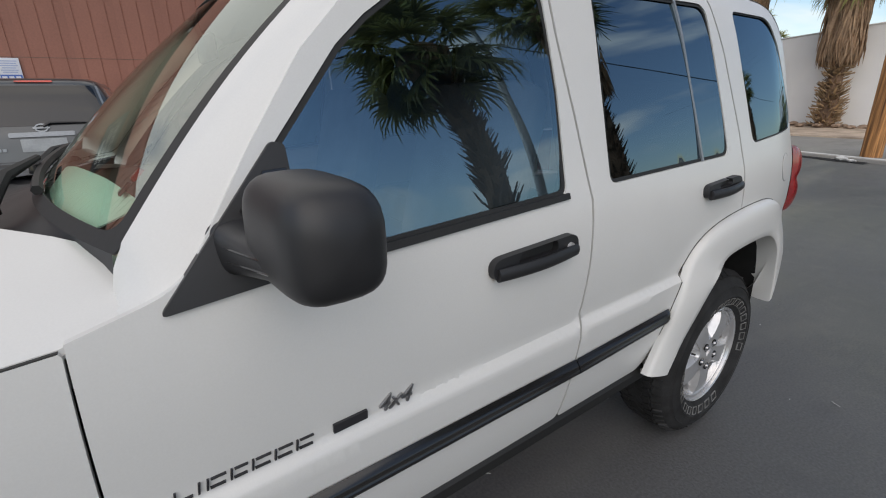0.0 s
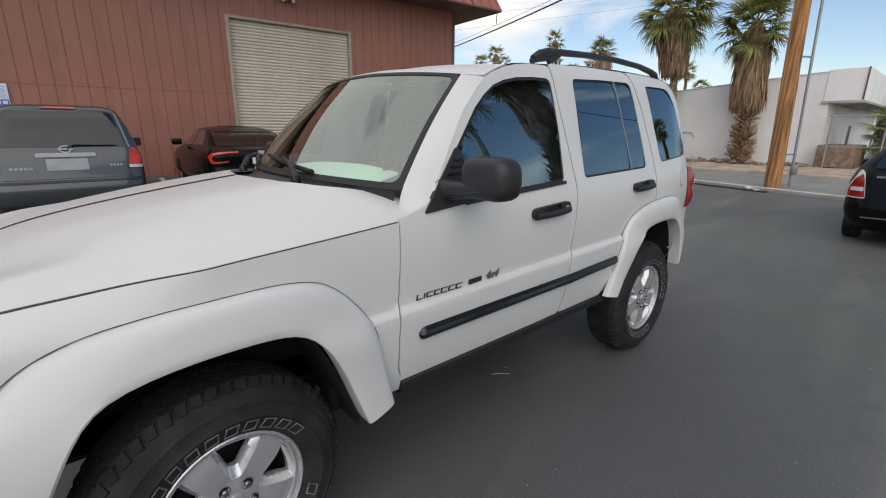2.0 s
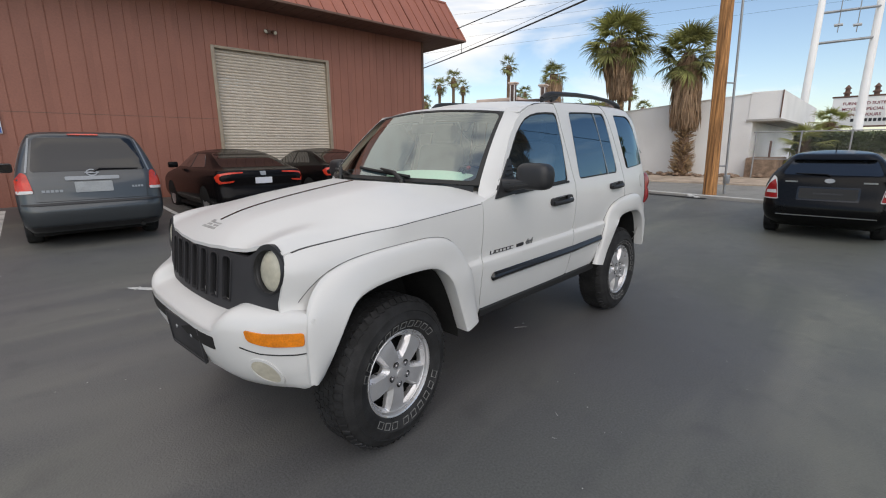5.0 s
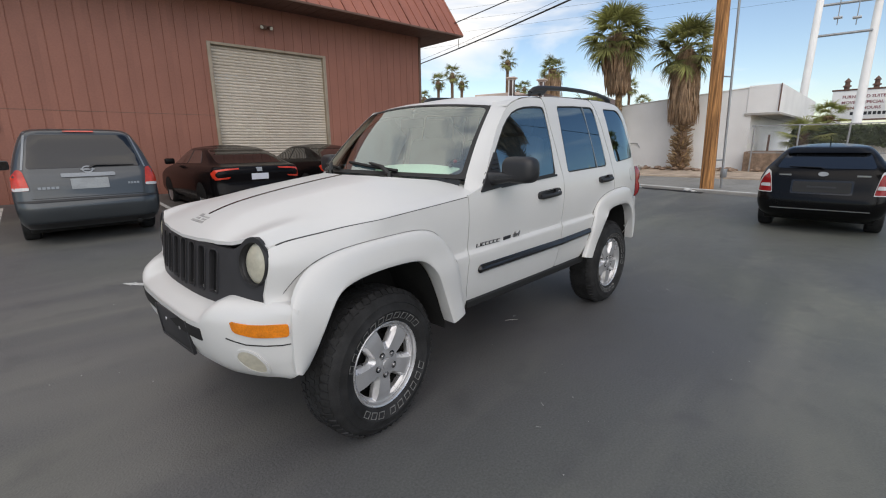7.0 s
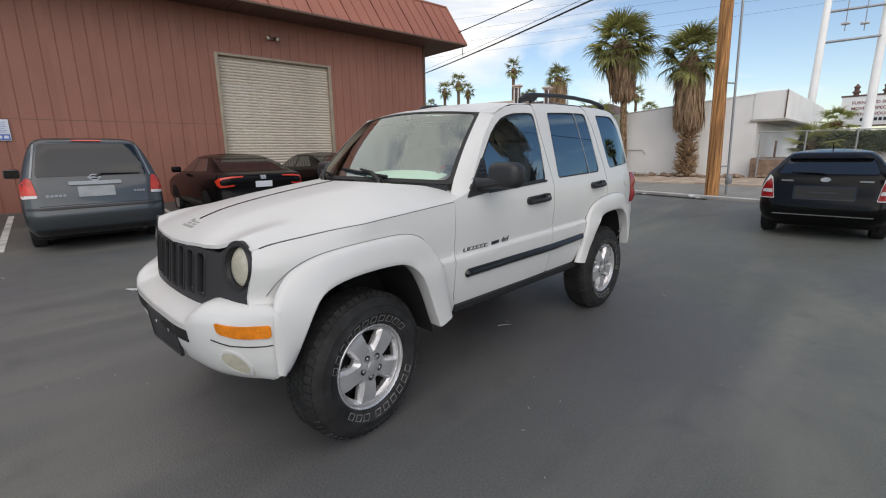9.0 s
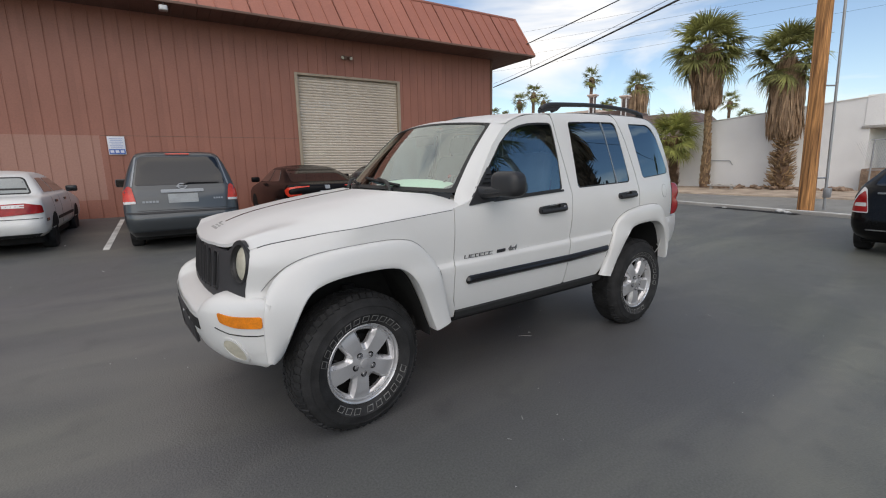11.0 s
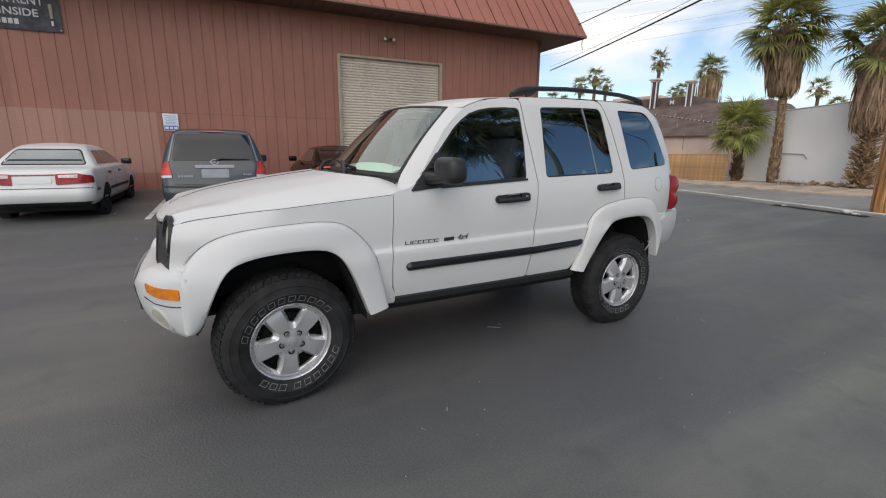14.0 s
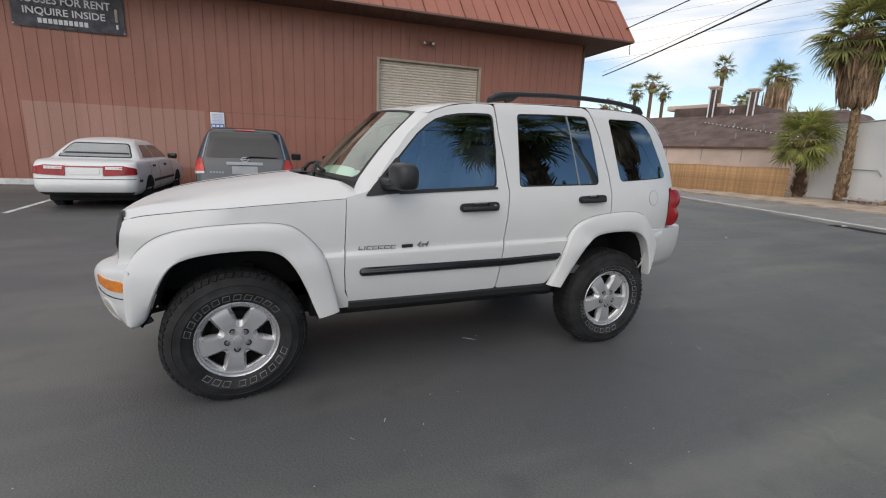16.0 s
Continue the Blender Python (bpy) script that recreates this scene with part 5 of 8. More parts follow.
def wheel(at, far, steer, roll, spin=0.0):
    w = part("wheel", lathe(bmesh.new(), [(0.199, -0.030), (0.200, -0.010), (0.204, -0.002), (0.2085, -0.001), (0.2105, -0.007), (0.2135, -0.008), (0.2155, 0.001), (0.218, 0.009), (0.224, 0.013), (0.229, 0.009), (0.228, -0.02), (0.20, -0.05), (0.19, -0.20)], (0, 0, 0), (0, -1, 0), 72), ALLOY_POLISHED, jeep, "silver five spoke alloy wheel with a white lettered tyre")
    w.matrix_basis = at @ pose(0, 0, 0, 0, 0, 180 if far else 0) @ pose(0, 0, 0, 0, 0, steer)
    bm = lathe(bmesh.new(), [(tyre_band(r), d) for r, d in TYRE_PROFILE], (0, 0, 0), (0, -1, 0), 96)
    for v in bm.verts:   # the contact patch is pressed flat
        v.co.z = max(v.co.z, -HUB_Z + 0.002)
    tyre = part("tyre", bm, TYRE, w, "worn all-terrain tyre")
    # tread blocks, the outer row reaching down over the shoulder
    bm = bmesh.new()
    rnd = random.Random(4)
    n = 58
    for k in range(n):
        for row, (d, wd) in enumerate(((-0.014, 0.036), (-0.050, 0.029), (-0.085, 0.029), (-0.119, 0.029), (-0.153, 0.029), (-0.182, 0.024))):
            a = 2 * math.pi * (k + (0.5 if row % 2 else 0)) / n
            r = 0.3820 if row in (0, 5) else 0.3890
            m = Matrix.Rotation(a, 4, 'Y') @ Matrix.Translation((r, -d, 0)) @ Matrix.Rotation(radians(rnd.uniform(-12, 12) + (18 if row % 2 else -18)), 4, 'X') @ Matrix.Rotation(radians(-32 if row == 0 else 25 if row == 5 else 0), 4, 'Z')
            c = [m @ Vector((x, y, z)) for x in (-0.006, 0.0020 if row in (0, 5) else 0.0045) for y in (-wd / 2, wd / 2) for z in (-0.0150, 0.0150)]
            vs = [bm.verts.new(p) for p in c]
            for f in ((4, 5, 7, 6), (0, 4, 6, 2), (1, 3, 7, 5), (0, 1, 5, 4), (2, 6, 7, 3)):
                bm.faces.new([vs[i] for i in f])
    bmesh.ops.recalc_face_normals(bm, faces=bm.faces[:])
    for v in bm.verts:
        v.co.z = max(v.co.z, -HUB_Z + 0.001)
    tagged(part("tread", bm, TYRE, tyre, "", False), kind="stuff")
    # raised white lettering as plain slanted frames round the sidewall
    if not far:
        for a0, a1, count in ((163, 40, 11), (-22, -88, 6), (-106, -130, 3)):
            for k in range(count):
                bm = bmesh.new()
                a = radians(a0 + roll + (a1 - a0) * k / max(1, count - 1))
                loops = letter_outline(0.0195, 0.246, 0.280, 0.007)
                ring = [[bm.verts.new(side_point(a, r, h, 0.0022)) for r, h in loop] for loop in loops]
                foot = [[bm.verts.new(side_point(a, r, h, -0.004)) for r, h in loop] for loop in loops]
                for q in range(4):
                    j = (q + 1) % 4
                    bm.faces.new((ring[0][q], ring[0][j], ring[1][j], ring[1][q]))
                    bm.faces.new((ring[1][q], ring[1][j], foot[1][j], foot[1][q]))
                    bm.faces.new((foot[0][q], foot[0][j], ring[0][j], ring[0][q]))
                bmesh.ops.recalc_face_normals(bm, faces=bm.faces[:])
                part("letter_bar", bm, LETTER, tyre, "", False)
    f = new("wheel_face", FACE_MESH)
    f.parent = w
    f.matrix_basis = pose(0, 0, 0, 0, spin, 0)
    tagged(f, "silver wheel face with five broad spokes")
    for me in VALLEY_MESHES:
        v = new("spoke_flank", me)
        v.parent = f
    for k in range(5):
        b = -math.pi / 2 - radians(spin) + 2 * math.pi * k / 5
        # Near black dish puts the shade round each nut into its colour.
        part("nut_socket", lathe(bmesh.new(), [(0.0005, -0.004), (0.016, -0.003), (0.018, 0.001)], (0.058 * math.cos(b), -0.0045, 0.058 * math.sin(b)), (0, -1, 0), 14), DARK, w)
        part("lug_nut", lathe(bmesh.new(), [(0.0005, 0.012), (0.008, 0.012), (0.0105, 0.009), (0.0115, -0.004)], (0.058 * math.cos(b), -0.002, 0.058 * math.sin(b)), (0, -1, 0), 8), CHROME, w)
    part("hub_cap", lathe(bmesh.new(), [(0.0005, 0.013), (0.018, 0.013), (0.026, 0.011), (0.029, 0.006), (0.031, -0.002)], (0, 0, 0), (0, -1, 0), 10), ALLOY, w)
    part("valve", tube(bmesh.new(), [(0.196 * math.cos(2.75), -0.008, 0.196 * math.sin(2.75)), (0.190 * math.cos(2.75), -0.024, 0.190 * math.sin(2.75))], 0.0045, 8), RUBBER, w)
    # Disc and barrel are near black: shade behind the spokes put into colour.
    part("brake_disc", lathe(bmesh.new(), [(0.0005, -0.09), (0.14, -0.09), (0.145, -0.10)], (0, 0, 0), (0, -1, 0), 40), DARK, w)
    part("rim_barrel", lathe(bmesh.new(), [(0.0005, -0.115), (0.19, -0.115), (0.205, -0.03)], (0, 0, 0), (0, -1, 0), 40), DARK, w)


wheel(pose(0.010, 0.045, HUB_Z), False, FRONT_STEER, 0, 8)
wheel(pose(2.710, 0.055, HUB_Z), False, 0, -48)
wheel(pose(0.010, 2 * CY - 0.045, HUB_Z), True, FRONT_STEER, 0)
wheel(pose(2.710, 2 * CY - 0.055, HUB_Z), True, 0, 0)


# ---- ground, street and kerbs ----
def ground_z(x, y):
    """The lot rises gently towards the building."""
    return 0.030 * max(0.0, min(y, 13.0) - 5.0) * max(0.0, min(1.0, (12.0 - x) / 3.0))


xs = sorted(set([-900, -300, -100, -40] + list(np.arange(-20, 14.1, 1.0)) + [30, 60, 120, 300, 900]))
ys = sorted(set([-900, -300, -100, -40] + list(np.arange(-20, 16.1, 0.5)) + [30, 60, 120, 300, 900]))
bm = bmesh.new()
grid(bm, [[(x, y, ground_z(x, y)) for x in xs] for y in ys])
solid("ground", bm, ASPHALT, "dark sealed parking lot asphalt", "ground", kind="structure")


def kerb_x(y):
    return 13.05 + 0.27 * y


bm = bmesh.new()
grid(bm, [[(kerb_x(y) + dx, y, z) for dx, z in ((0.0, -0.02), (0.0, 0.07), (0.02, 0.09), (0.20, 0.09), (0.22, 0.07), (0.22, -0.02))] for y in np.arange(-30, 31, 1.0)])
bmesh.ops.recalc_face_normals(bm, faces=bm.faces[:])
solid("kerb", bm, CONCRETE, "low grey concrete kerb", "kerb", kind="structure")
bm = bmesh.new()
grid(bm, [[(kerb_x(y) + dx, y, z) for dx, z in ((0.012, 0.088), (0.024, 0.0945), (0.10, 0.0945), (0.14, 0.0945))] for y in np.arange(-30, 31, 1.0)])
solid("kerb_paint", bm, WHITE_LINE, "worn white paint along the kerb", "kerb", kind="structure")
FAR_X = 19.4
bm = bmesh.new()
grid(bm, [[(kerb_x(y) + 0.22 if k == 0 else FAR_X + 0.02 * y, y, 0.006) for k in range(2)] for y in np.arange(-25, 22, 1.0)])
solid("road", bm, STREET, "worn grey side street", "road", kind="structure")
bm = bmesh.new()
rnd = random.Random(2)
rows = []
for y in np.arange(-25, 40, 0.5):
    fx = FAR_X + 0.02 * y
    rows.append([(fx + dx, y, z + (rnd.uniform(-0.015, 0.02) if dx > 0.3 else 0)) for dx, z in ((0, 0.0), (0.01, 0.06), (0.15, 0.07), (0.4, 0.07), (0.9, 0.07), (1.5, 0.08), (2.2, 0.08), (3, 0.09), (3.6, 0.10), (4.3, 0.10), (5.5, 0.1), (8, 0.1))])
grid(bm, rows)
solid("pavement", bm, DIRT, "dry dirt verge along the street", "verge", kind="structure")

# parking stripes
for k, (y0, y1) in ((-1, (7.75, 12.2)), (0, (7.70, 12.2)), (1, (7.7, 12.2)), (2, (7.7, 12.2))):
    bm = bmesh.new()
    xa = -1.33 + 2.82 * k
    grid(bm, [[(xa + 0.063 * (y - 7.7) + dx, y, ground_z(0, y) + 0.005) for dx in (-0.05, 0.05)] for y in np.linspace(y0, y1, 12)])
    solid("parking_line", bm, WHITE_LINE, "worn white parking bay line on asphalt", "parking line", "parking bay lines", "structure")

# ---- the brown ribbed building ----
BUILD = pose(5.6, 12.38, 0, 0, 0, -3.7)
X1, WALL_H = 6.06, 5.62
GX0, GX1, GTOP = -1.74, 1.90, 4.36
PW = 0.91
SOFFIT_Z, OVER = 5.57, 1.2
PATCH = (-11.25, -6.9, 0.72, 2.39)
wall = thing("wall_north", BUILD, "brown red ribbed steel workshop wall with a paler repainted patch", "wall", kind="structure")


def add_patch(m, spot):
    """A repainted rectangle in the wall's own space."""
    n, l = m.node_tree.nodes, m.node_tree.links
    hsv = [k for k in n if k.type == 'HUE_SAT'][0]
    mix = hsv.inputs["Color"].links[0].from_node
    co, sep = n.new("ShaderNodeTexCoord"), n.new("ShaderNodeSeparateXYZ")
    co.object = wall
    l.new(co.outputs["Object"], sep.inputs["Vector"])
    prod = None
    for axis, value, op in (("X", spot[0], 'GREATER_THAN'), ("X", spot[1], 'LESS_THAN'), ("Z", spot[2], 'GREATER_THAN'), ("Z", spot[3], 'LESS_THAN')):
        k = n.new("ShaderNodeMath")
        k.operation = op
        l.new(sep.outputs[axis], k.inputs[0])
        k.inputs[1].default_value = value
        if prod is None:
            prod = k
        else:
            mul = n.new("ShaderNodeMath")
            mul.operation = 'MULTIPLY'
            l.new(prod.outputs[0], mul.inputs[0])
            l.new(k.outputs[0], mul.inputs[1])
            prod = mul
    mx = n.new("ShaderNodeMixRGB")
    mx.inputs["Color2"].default_value = (0.33, 0.172, 0.130, 1)
    l.new(prod.outputs[0], mx.inputs["Fac"])
    l.new(mix.outputs["Color"], mx.inputs["Color1"])
    l.new(mx.outputs["Color"], hsv.inputs["Color"])


add_patch(PANEL, PATCH)


def ribbed(width, z0, z1, pitch=0.3033):
    """Flat steel sheet with a narrow groove at every pitch."""
    bm = bmesh.new()
    prof = [(0.0, 0.0)]
    for k in range(int(width / pitch + 0.05)):
        a = k * pitch
        prof += [(a + 0.13, 0.0), (a + 0.136, 0.010), (a + 0.146, 0.010), (a + 0.153, -0.003), (a + 0.166, 0.0)]
    prof.append((width, 0.0))
    grid(bm, [[(x, y, z) for x, y in prof] for z in (z0, z1)])
    for f in bm.faces:
        f.normal_update()
        if f.normal.y > 0.01:
            f.normal_flip()
    return bm


full = link_mesh("panel", ribbed(PW, -0.1, WALL_H), PANEL, False)
over = link_mesh("panel", ribbed(PW, GTOP + 0.05, WALL_H), PANEL, False)


def put_panel(me, x):
    p = new("panel", me)
    p.parent = wall
    p.matrix_basis = pose(x, 0, 0)


for k in range(20):
    put_panel(full, GX0 - PW * (k + 1))
for k in range(4):
    put_panel(over, GX0 + PW * k)
k = 0
while GX1 + PW * (k + 1) < X1:
    put_panel(full, GX1 + PW * k)
    k += 1
rest = X1 - GX1 - PW * k
put_panel(link_mesh("panel", ribbed(rest, -0.1, WALL_H), PANEL, False), GX1 + PW * k)
part("wall_core", box(bmesh.new(), (GX0 - 20 * PW, 0.03, -0.1), (GX0 - 0.02, 0.2, WALL_H)), SOFFIT, wall)
part("wall_core", box(bmesh.new(), (GX1 + 0.02, 0.03, -0.1), (X1 - 0.002, 0.2, WALL_H)), SOFFIT, wall)
part("wall_core", box(bmesh.new(), (GX0 - 0.02, 0.03, GTOP + 0.06), (GX1 + 0.02, 0.2, WALL_H)), SOFFIT, wall)
part("lap_joint", box(bmesh.new(), (PATCH[1] + 0.02, -0.0065, 2.385), (GX0 - 0.03, -0.0035, 2.397)), BROWN_TRIM, wall, "thin dark lap joint across the sheets")
part("corner_trim", box(bmesh.new(), (X1 - 0.07, -0.035, -0.1), (X1 + 0.03, 0.03, WALL_H), 0.008), BROWN_TRIM, wall)
solid("wall_east", box(bmesh.new(), (X1 - 0.2, 0.21, -0.1), (X1, 16, WALL_H)), PANEL, "brown steel end wall of the workshop", "wall", kind="structure", at=BUILD)
solid("wall_west", box(bmesh.new(), (GX0 - 20 * PW, 0.21, -0.1), (GX0 - 20 * PW + 0.2, 16, WALL_H)), PANEL, "brown steel end wall of the workshop", "wall", kind="structure", at=BUILD)

# sloping fascia of standing seam steel with a flat soffit
XE, XW = X1 + OVER, GX0 - 20 * PW - OVER
TOP_Y, TOP_Z, TOP_X = -0.45, 7.02, X1 + 0.80
fascia = thing("roof_fascia", BUILD, "red brown sloping standing seam fascia over the workshop wall", "roof", kind="structure")


def seam_sheet(a0, a1, b0, b1, n):
    """A sloping sheet between the lower line a0-a1 and the upper line b0-b1, with raised seams."""
    a0, a1, b0, b1 = Vector(a0), Vector(a1), Vector(b0), Vector(b1)
    nrm = (a1 - a0).cross(b0 - a0).normalized()
    bm = bmesh.new()
    grid(bm, [[a0.lerp(a1, k / 2) for k in range(3)], [b0.lerp(b1, k / 2) for k in range(3)]])
    for k in range(n + 1):
        lo, hi = a0.lerp(a1, k / n), b0.lerp(b1, k / n)
        d = (a1 - a0).normalized() * 0.012
        grid(bm, [[lo - d, lo - d + nrm * 0.028, lo + d + nrm * 0.028, lo + d], [hi - d, hi - d + nrm * 0.028, hi + d + nrm * 0.028, hi + d]])
    bmesh.ops.recalc_face_normals(bm, faces=bm.faces[:])
    return bm


n_front = 22
for k in range(n_front):
    x0, x1 = XW + (XE - XW) * k / n_front, XW + (XE - XW) * (k + 1) / n_front
    t0, t1 = XW + (TOP_X - XW) * k / n_front, XW + (TOP_X - XW) * (k + 1) / n_front
    part("panel", seam_sheet((x0, -OVER, SOFFIT_Z + 0.02), (x1, -OVER, SOFFIT_Z + 0.02), (t0, TOP_Y, TOP_Z), (t1, TOP_Y, TOP_Z), 3), FASCIA, fascia, "", False)
for k in range(12):
    y0, y1 = -OVER + 16 * k / 12, -OVER + 16 * (k + 1) / 12
    u0, u1 = TOP_Y + 15 * k / 12, TOP_Y + 15 * (k + 1) / 12
    part("panel", seam_sheet((XE, y0, SOFFIT_Z + 0.02), (XE, y1, SOFFIT_Z + 0.02), (TOP_X, u0, TOP_Z), (TOP_X, u1, TOP_Z), 3), FASCIA, fascia, "", False)
part("drip_edge", box(bmesh.new(), (XW, -OVER - 0.02, SOFFIT_Z - 0.03), (XE + 0.02, -OVER + 0.03, SOFFIT_Z + 0.03), 0.006), BROWN_TRIM, fascia)
part("drip_edge", box(bmesh.new(), (XE - 0.03, -OVER + 0.03, SOFFIT_Z - 0.03), (XE + 0.02, 14.8, SOFFIT_Z + 0.03), 0.006), BROWN_TRIM, fascia)
part("ridge_cap", box(bmesh.new(), (XW, TOP_Y - 0.03, TOP_Z - 0.02), (TOP_X + 0.04, TOP_Y + 0.15, TOP_Z + 0.05), 0.01), FASCIA, fascia)
part("ridge_cap", box(bmesh.new(), (TOP_X - 0.15, TOP_Y + 0.15, TOP_Z - 0.02), (TOP_X + 0.04, 14.6, TOP_Z + 0.05), 0.01), FASCIA, fascia)
part("hip_cap", tube(bmesh.new(), [(XE, -OVER, SOFFIT_Z + 0.02), (TOP_X, TOP_Y, TOP_Z + 0.02)], 0.04, 8), FASCIA, fascia)
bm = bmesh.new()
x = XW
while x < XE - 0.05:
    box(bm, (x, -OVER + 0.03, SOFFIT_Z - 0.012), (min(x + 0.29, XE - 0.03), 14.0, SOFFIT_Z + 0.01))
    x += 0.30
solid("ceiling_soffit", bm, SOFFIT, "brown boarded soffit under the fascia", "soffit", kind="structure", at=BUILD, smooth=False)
solid("roof_deck", box(bmesh.new(), (XW, TOP_Y + 0.1, 6.85), (TOP_X - 0.1, 14.5, 6.95)), BROWN_TRIM, "flat roof deck of the workshop", "roof", kind="structure", at=BUILD)

# roller door
door = thing("door_1", BUILD, "closed beige roller shutter door in a steel frame", "roller door", kind="structure")
slat = bmesh.new()
grid(slat, [[(x, y, z) for y, z in ((0.0, 0.0), (-0.012, 0.012), (-0.022, 0.03), (-0.022, 0.055), (-0.012, 0.072), (0.0, 0.080), (0.004, 0.085))] for x in (GX0 + 0.06, GX1 - 0.06)])
for f in slat.faces:
    f.normal_update()
    if f.normal.y > 0:
        f.normal_flip()
slat_me = link_mesh("slat", slat, SHUTTER, False)
k = 0
while 0.02 + 0.086 * k < GTOP - 0.02:
    sl = new("slat", slat_me)
    sl.parent = door
    sl.matrix_basis = pose(0, 0.10, 0.20 + 0.086 * k)
    k += 1
part("bottom_bar", box(bmesh.new(), (GX0 + 0.06, 0.06, 0.10), (GX1 - 0.06, 0.11, 0.20), 0.005), GALV, door)
for x in (GX0 - 0.02, GX1 - 0.08):
    part("jamb", box(bmesh.new(), (x, -0.035, -0.1), (x + 0.10, 0.12, GTOP + 0.05), 0.006), TAN_TRIM, door, "beige steel jamb")
part("lintel", box(bmesh.new(), (GX0 + 0.08, -0.034, GTOP - 0.02), (GX1 - 0.08, 0.12, GTOP + 0.05), 0.006), TAN_TRIM, door, "beige steel lintel")

# white kerb along the wall
solid("kerb_wall", box(bmesh.new(), (-19, -0.75, -0.05), (-10.1, -0.45, 0.36), 0.02), WHITE_LINE, "low white concrete kerb by the wall", "kerb", kind="structure", at=BUILD)

# blue and white notice
sign = thing("notice", BUILD @ pose(0.06, 0, 0), "small white and blue parking notice screwed to the brown wall", "sign")
part("sheet", box(bmesh.new(), (-6.80, -0.040, 1.90), (-6.42, -0.034, 2.37), 0.002), SIGNWHITE, sign)
part("blue_band", box(bmesh.new(), (-6.785, -0.044, 1.915), (-6.435, -0.041, 2.04)), SIGNBLUE, sign)
for k, (z, w) in enumerate(((2.30, 0.30), (2.255, 0.26), (2.21, 0.30), (2.165, 0.22), (2.12, 0.28), (2.08, 0.24))):
    part("text_bar", box(bmesh.new(), (-6.61 - w / 2, -0.044, z), (-6.61 + w / 2, -0.041, z + 0.018)), SIGNPALE, sign)
for k in range(3):
    part("text_bar", box(bmesh.new(), (-6.76 + 0.11 * k, -0.047, 1.945), (-6.68 + 0.11 * k, -0.0445, 2.01)), SIGNWHITE, sign)


def lettering(body, size, at, material, parent, name="letter", wide=None):
    """Raised letters, each a part of its own, in one line that is stretched to the width given."""
    cu = bpy.data.curves.new(name, 'FONT')
    cu.body, cu.size, cu.extrude, cu.offset, cu.resolution_u = body, size, 0.002, size * 0.012, 3
    ob = new(name, cu)
    me = bpy.data.meshes.new_from_object(ob.evaluated_get(bpy.context.evaluated_depsgraph_get()))
    bpy.data.objects.remove(ob)
    k = wide / (max(v.co.x for v in me.vertices) - min(v.co.x for v in me.vertices)) if wide else 1.0
    whole = bmesh.new()
    whole.from_mesh(me)
    bmesh.ops.remove_doubles(whole, verts=whole.verts[:], dist=0.0001)
    left = dict.fromkeys(whole.verts)
    while left:
        todo = [next(iter(left))]
        del left[todo[0]]
        island = {}
        one = bmesh.new()
        while todo:
            v = todo.pop()
            island[v] = one.verts.new((v.co.x * k, v.co.y, v.co.z))
            for e in v.link_edges:
                w = e.other_vert(v)
                if w in left:
                    del left[w]
                    todo.append(w)
        for f in whole.faces:
            if f.verts[0] in island:
                one.faces.new([island[v] for v in f.verts])
        part(name, one, material, parent, "", False).matrix_basis = at


banner = thing("banner", BUILD @ pose(0.11, 0, -0.07), "dark grey vinyl banner offering rent, hung on the brown wall", "banner")
bm = bmesh.new()
grid(bm, [[(x, -0.05 - 0.015 * math.sin(3 * x + z), z - 0.02 * math.sin((x + 11.25) / 2.45 * math.pi)) for x in np.linspace(-11.27, -8.79, 13)] for z in np.linspace(4.32, 5.36, 7)])
bmesh.ops.solidify(bm, geom=bm.faces[:], thickness=0.004)
part("sheet", bm, BANNER, banner)
for text, z, size, x0, x1 in (("HOUSES FOR RENT", 4.90, 0.27, -11.15, -9.10), ("INQUIRE INSIDE", 4.63, 0.24, -11.03, -9.24)):
    lettering(text, size, pose(x0, -0.075, z, 90, 0, 0), BANNERTEXT, banner, wide=x1 - x0)
for k in range(10):
    part("text_bar", box(bmesh.new(), (-10.72 + 0.112 * k, -0.076, 4.42), (-10.72 + 0.112 * k + 0.085, -0.072, 4.54)), BANNERTEXT, banner)
part("picture_mark", box(bmesh.new(), (-9.0, -0.078, 4.62), (-8.93, -0.070, 4.95), 0.003), TAN_TRIM, banner)
part("picture_mark", box(bmesh.new(), (-8.99, -0.078, 4.45), (-8.94, -0.070, 4.56), 0.003), BANNERTEXT, banner)
for x in (-11.25, -8.81):
    for z in (4.36, 5.33):
        part("eyelet", lathe(bmesh.new(), [(0.008, 0.004), (0.02, 0.004), (0.022, 0)], (x, -0.07, z), (0, -1, 0), 10), GALV, banner)

# twin wall lamp over the roller door, and a flood lamp under the soffit
lamp = thing("wall_lamp", BUILD, "small twin spot lamp on the wall above the roller door", "wall lamp")
part("back_plate", box(bmesh.new(), (-0.16, -0.06, 4.94), (0.02, -0.02, 5.06), 0.01), BROWN_TRIM, lamp)
for x in (-0.17, 0.03):
    part("spot_head", tube(bmesh.new(), [(x, -0.06, 5.0), (x + (0.02 if x > 0 else -0.02), -0.14, 4.98), (x + (0.04 if x > 0 else -0.04), -0.22, 4.96)], [0.035, 0.055, 0.065], 12), SOFFIT, lamp)
    part("lens", lathe(bmesh.new(), [(0.0005, 0.012), (0.04, 0.008), (0.056, 0.0)], (x + (0.04 if x > 0 else -0.04), -0.222, 4.96), (0, -1, 0), 12), FOGLAMP, lamp)
flood = thing("flood_lamp", BUILD, "grey flood lamp hung under the soffit edge", "flood lamp")
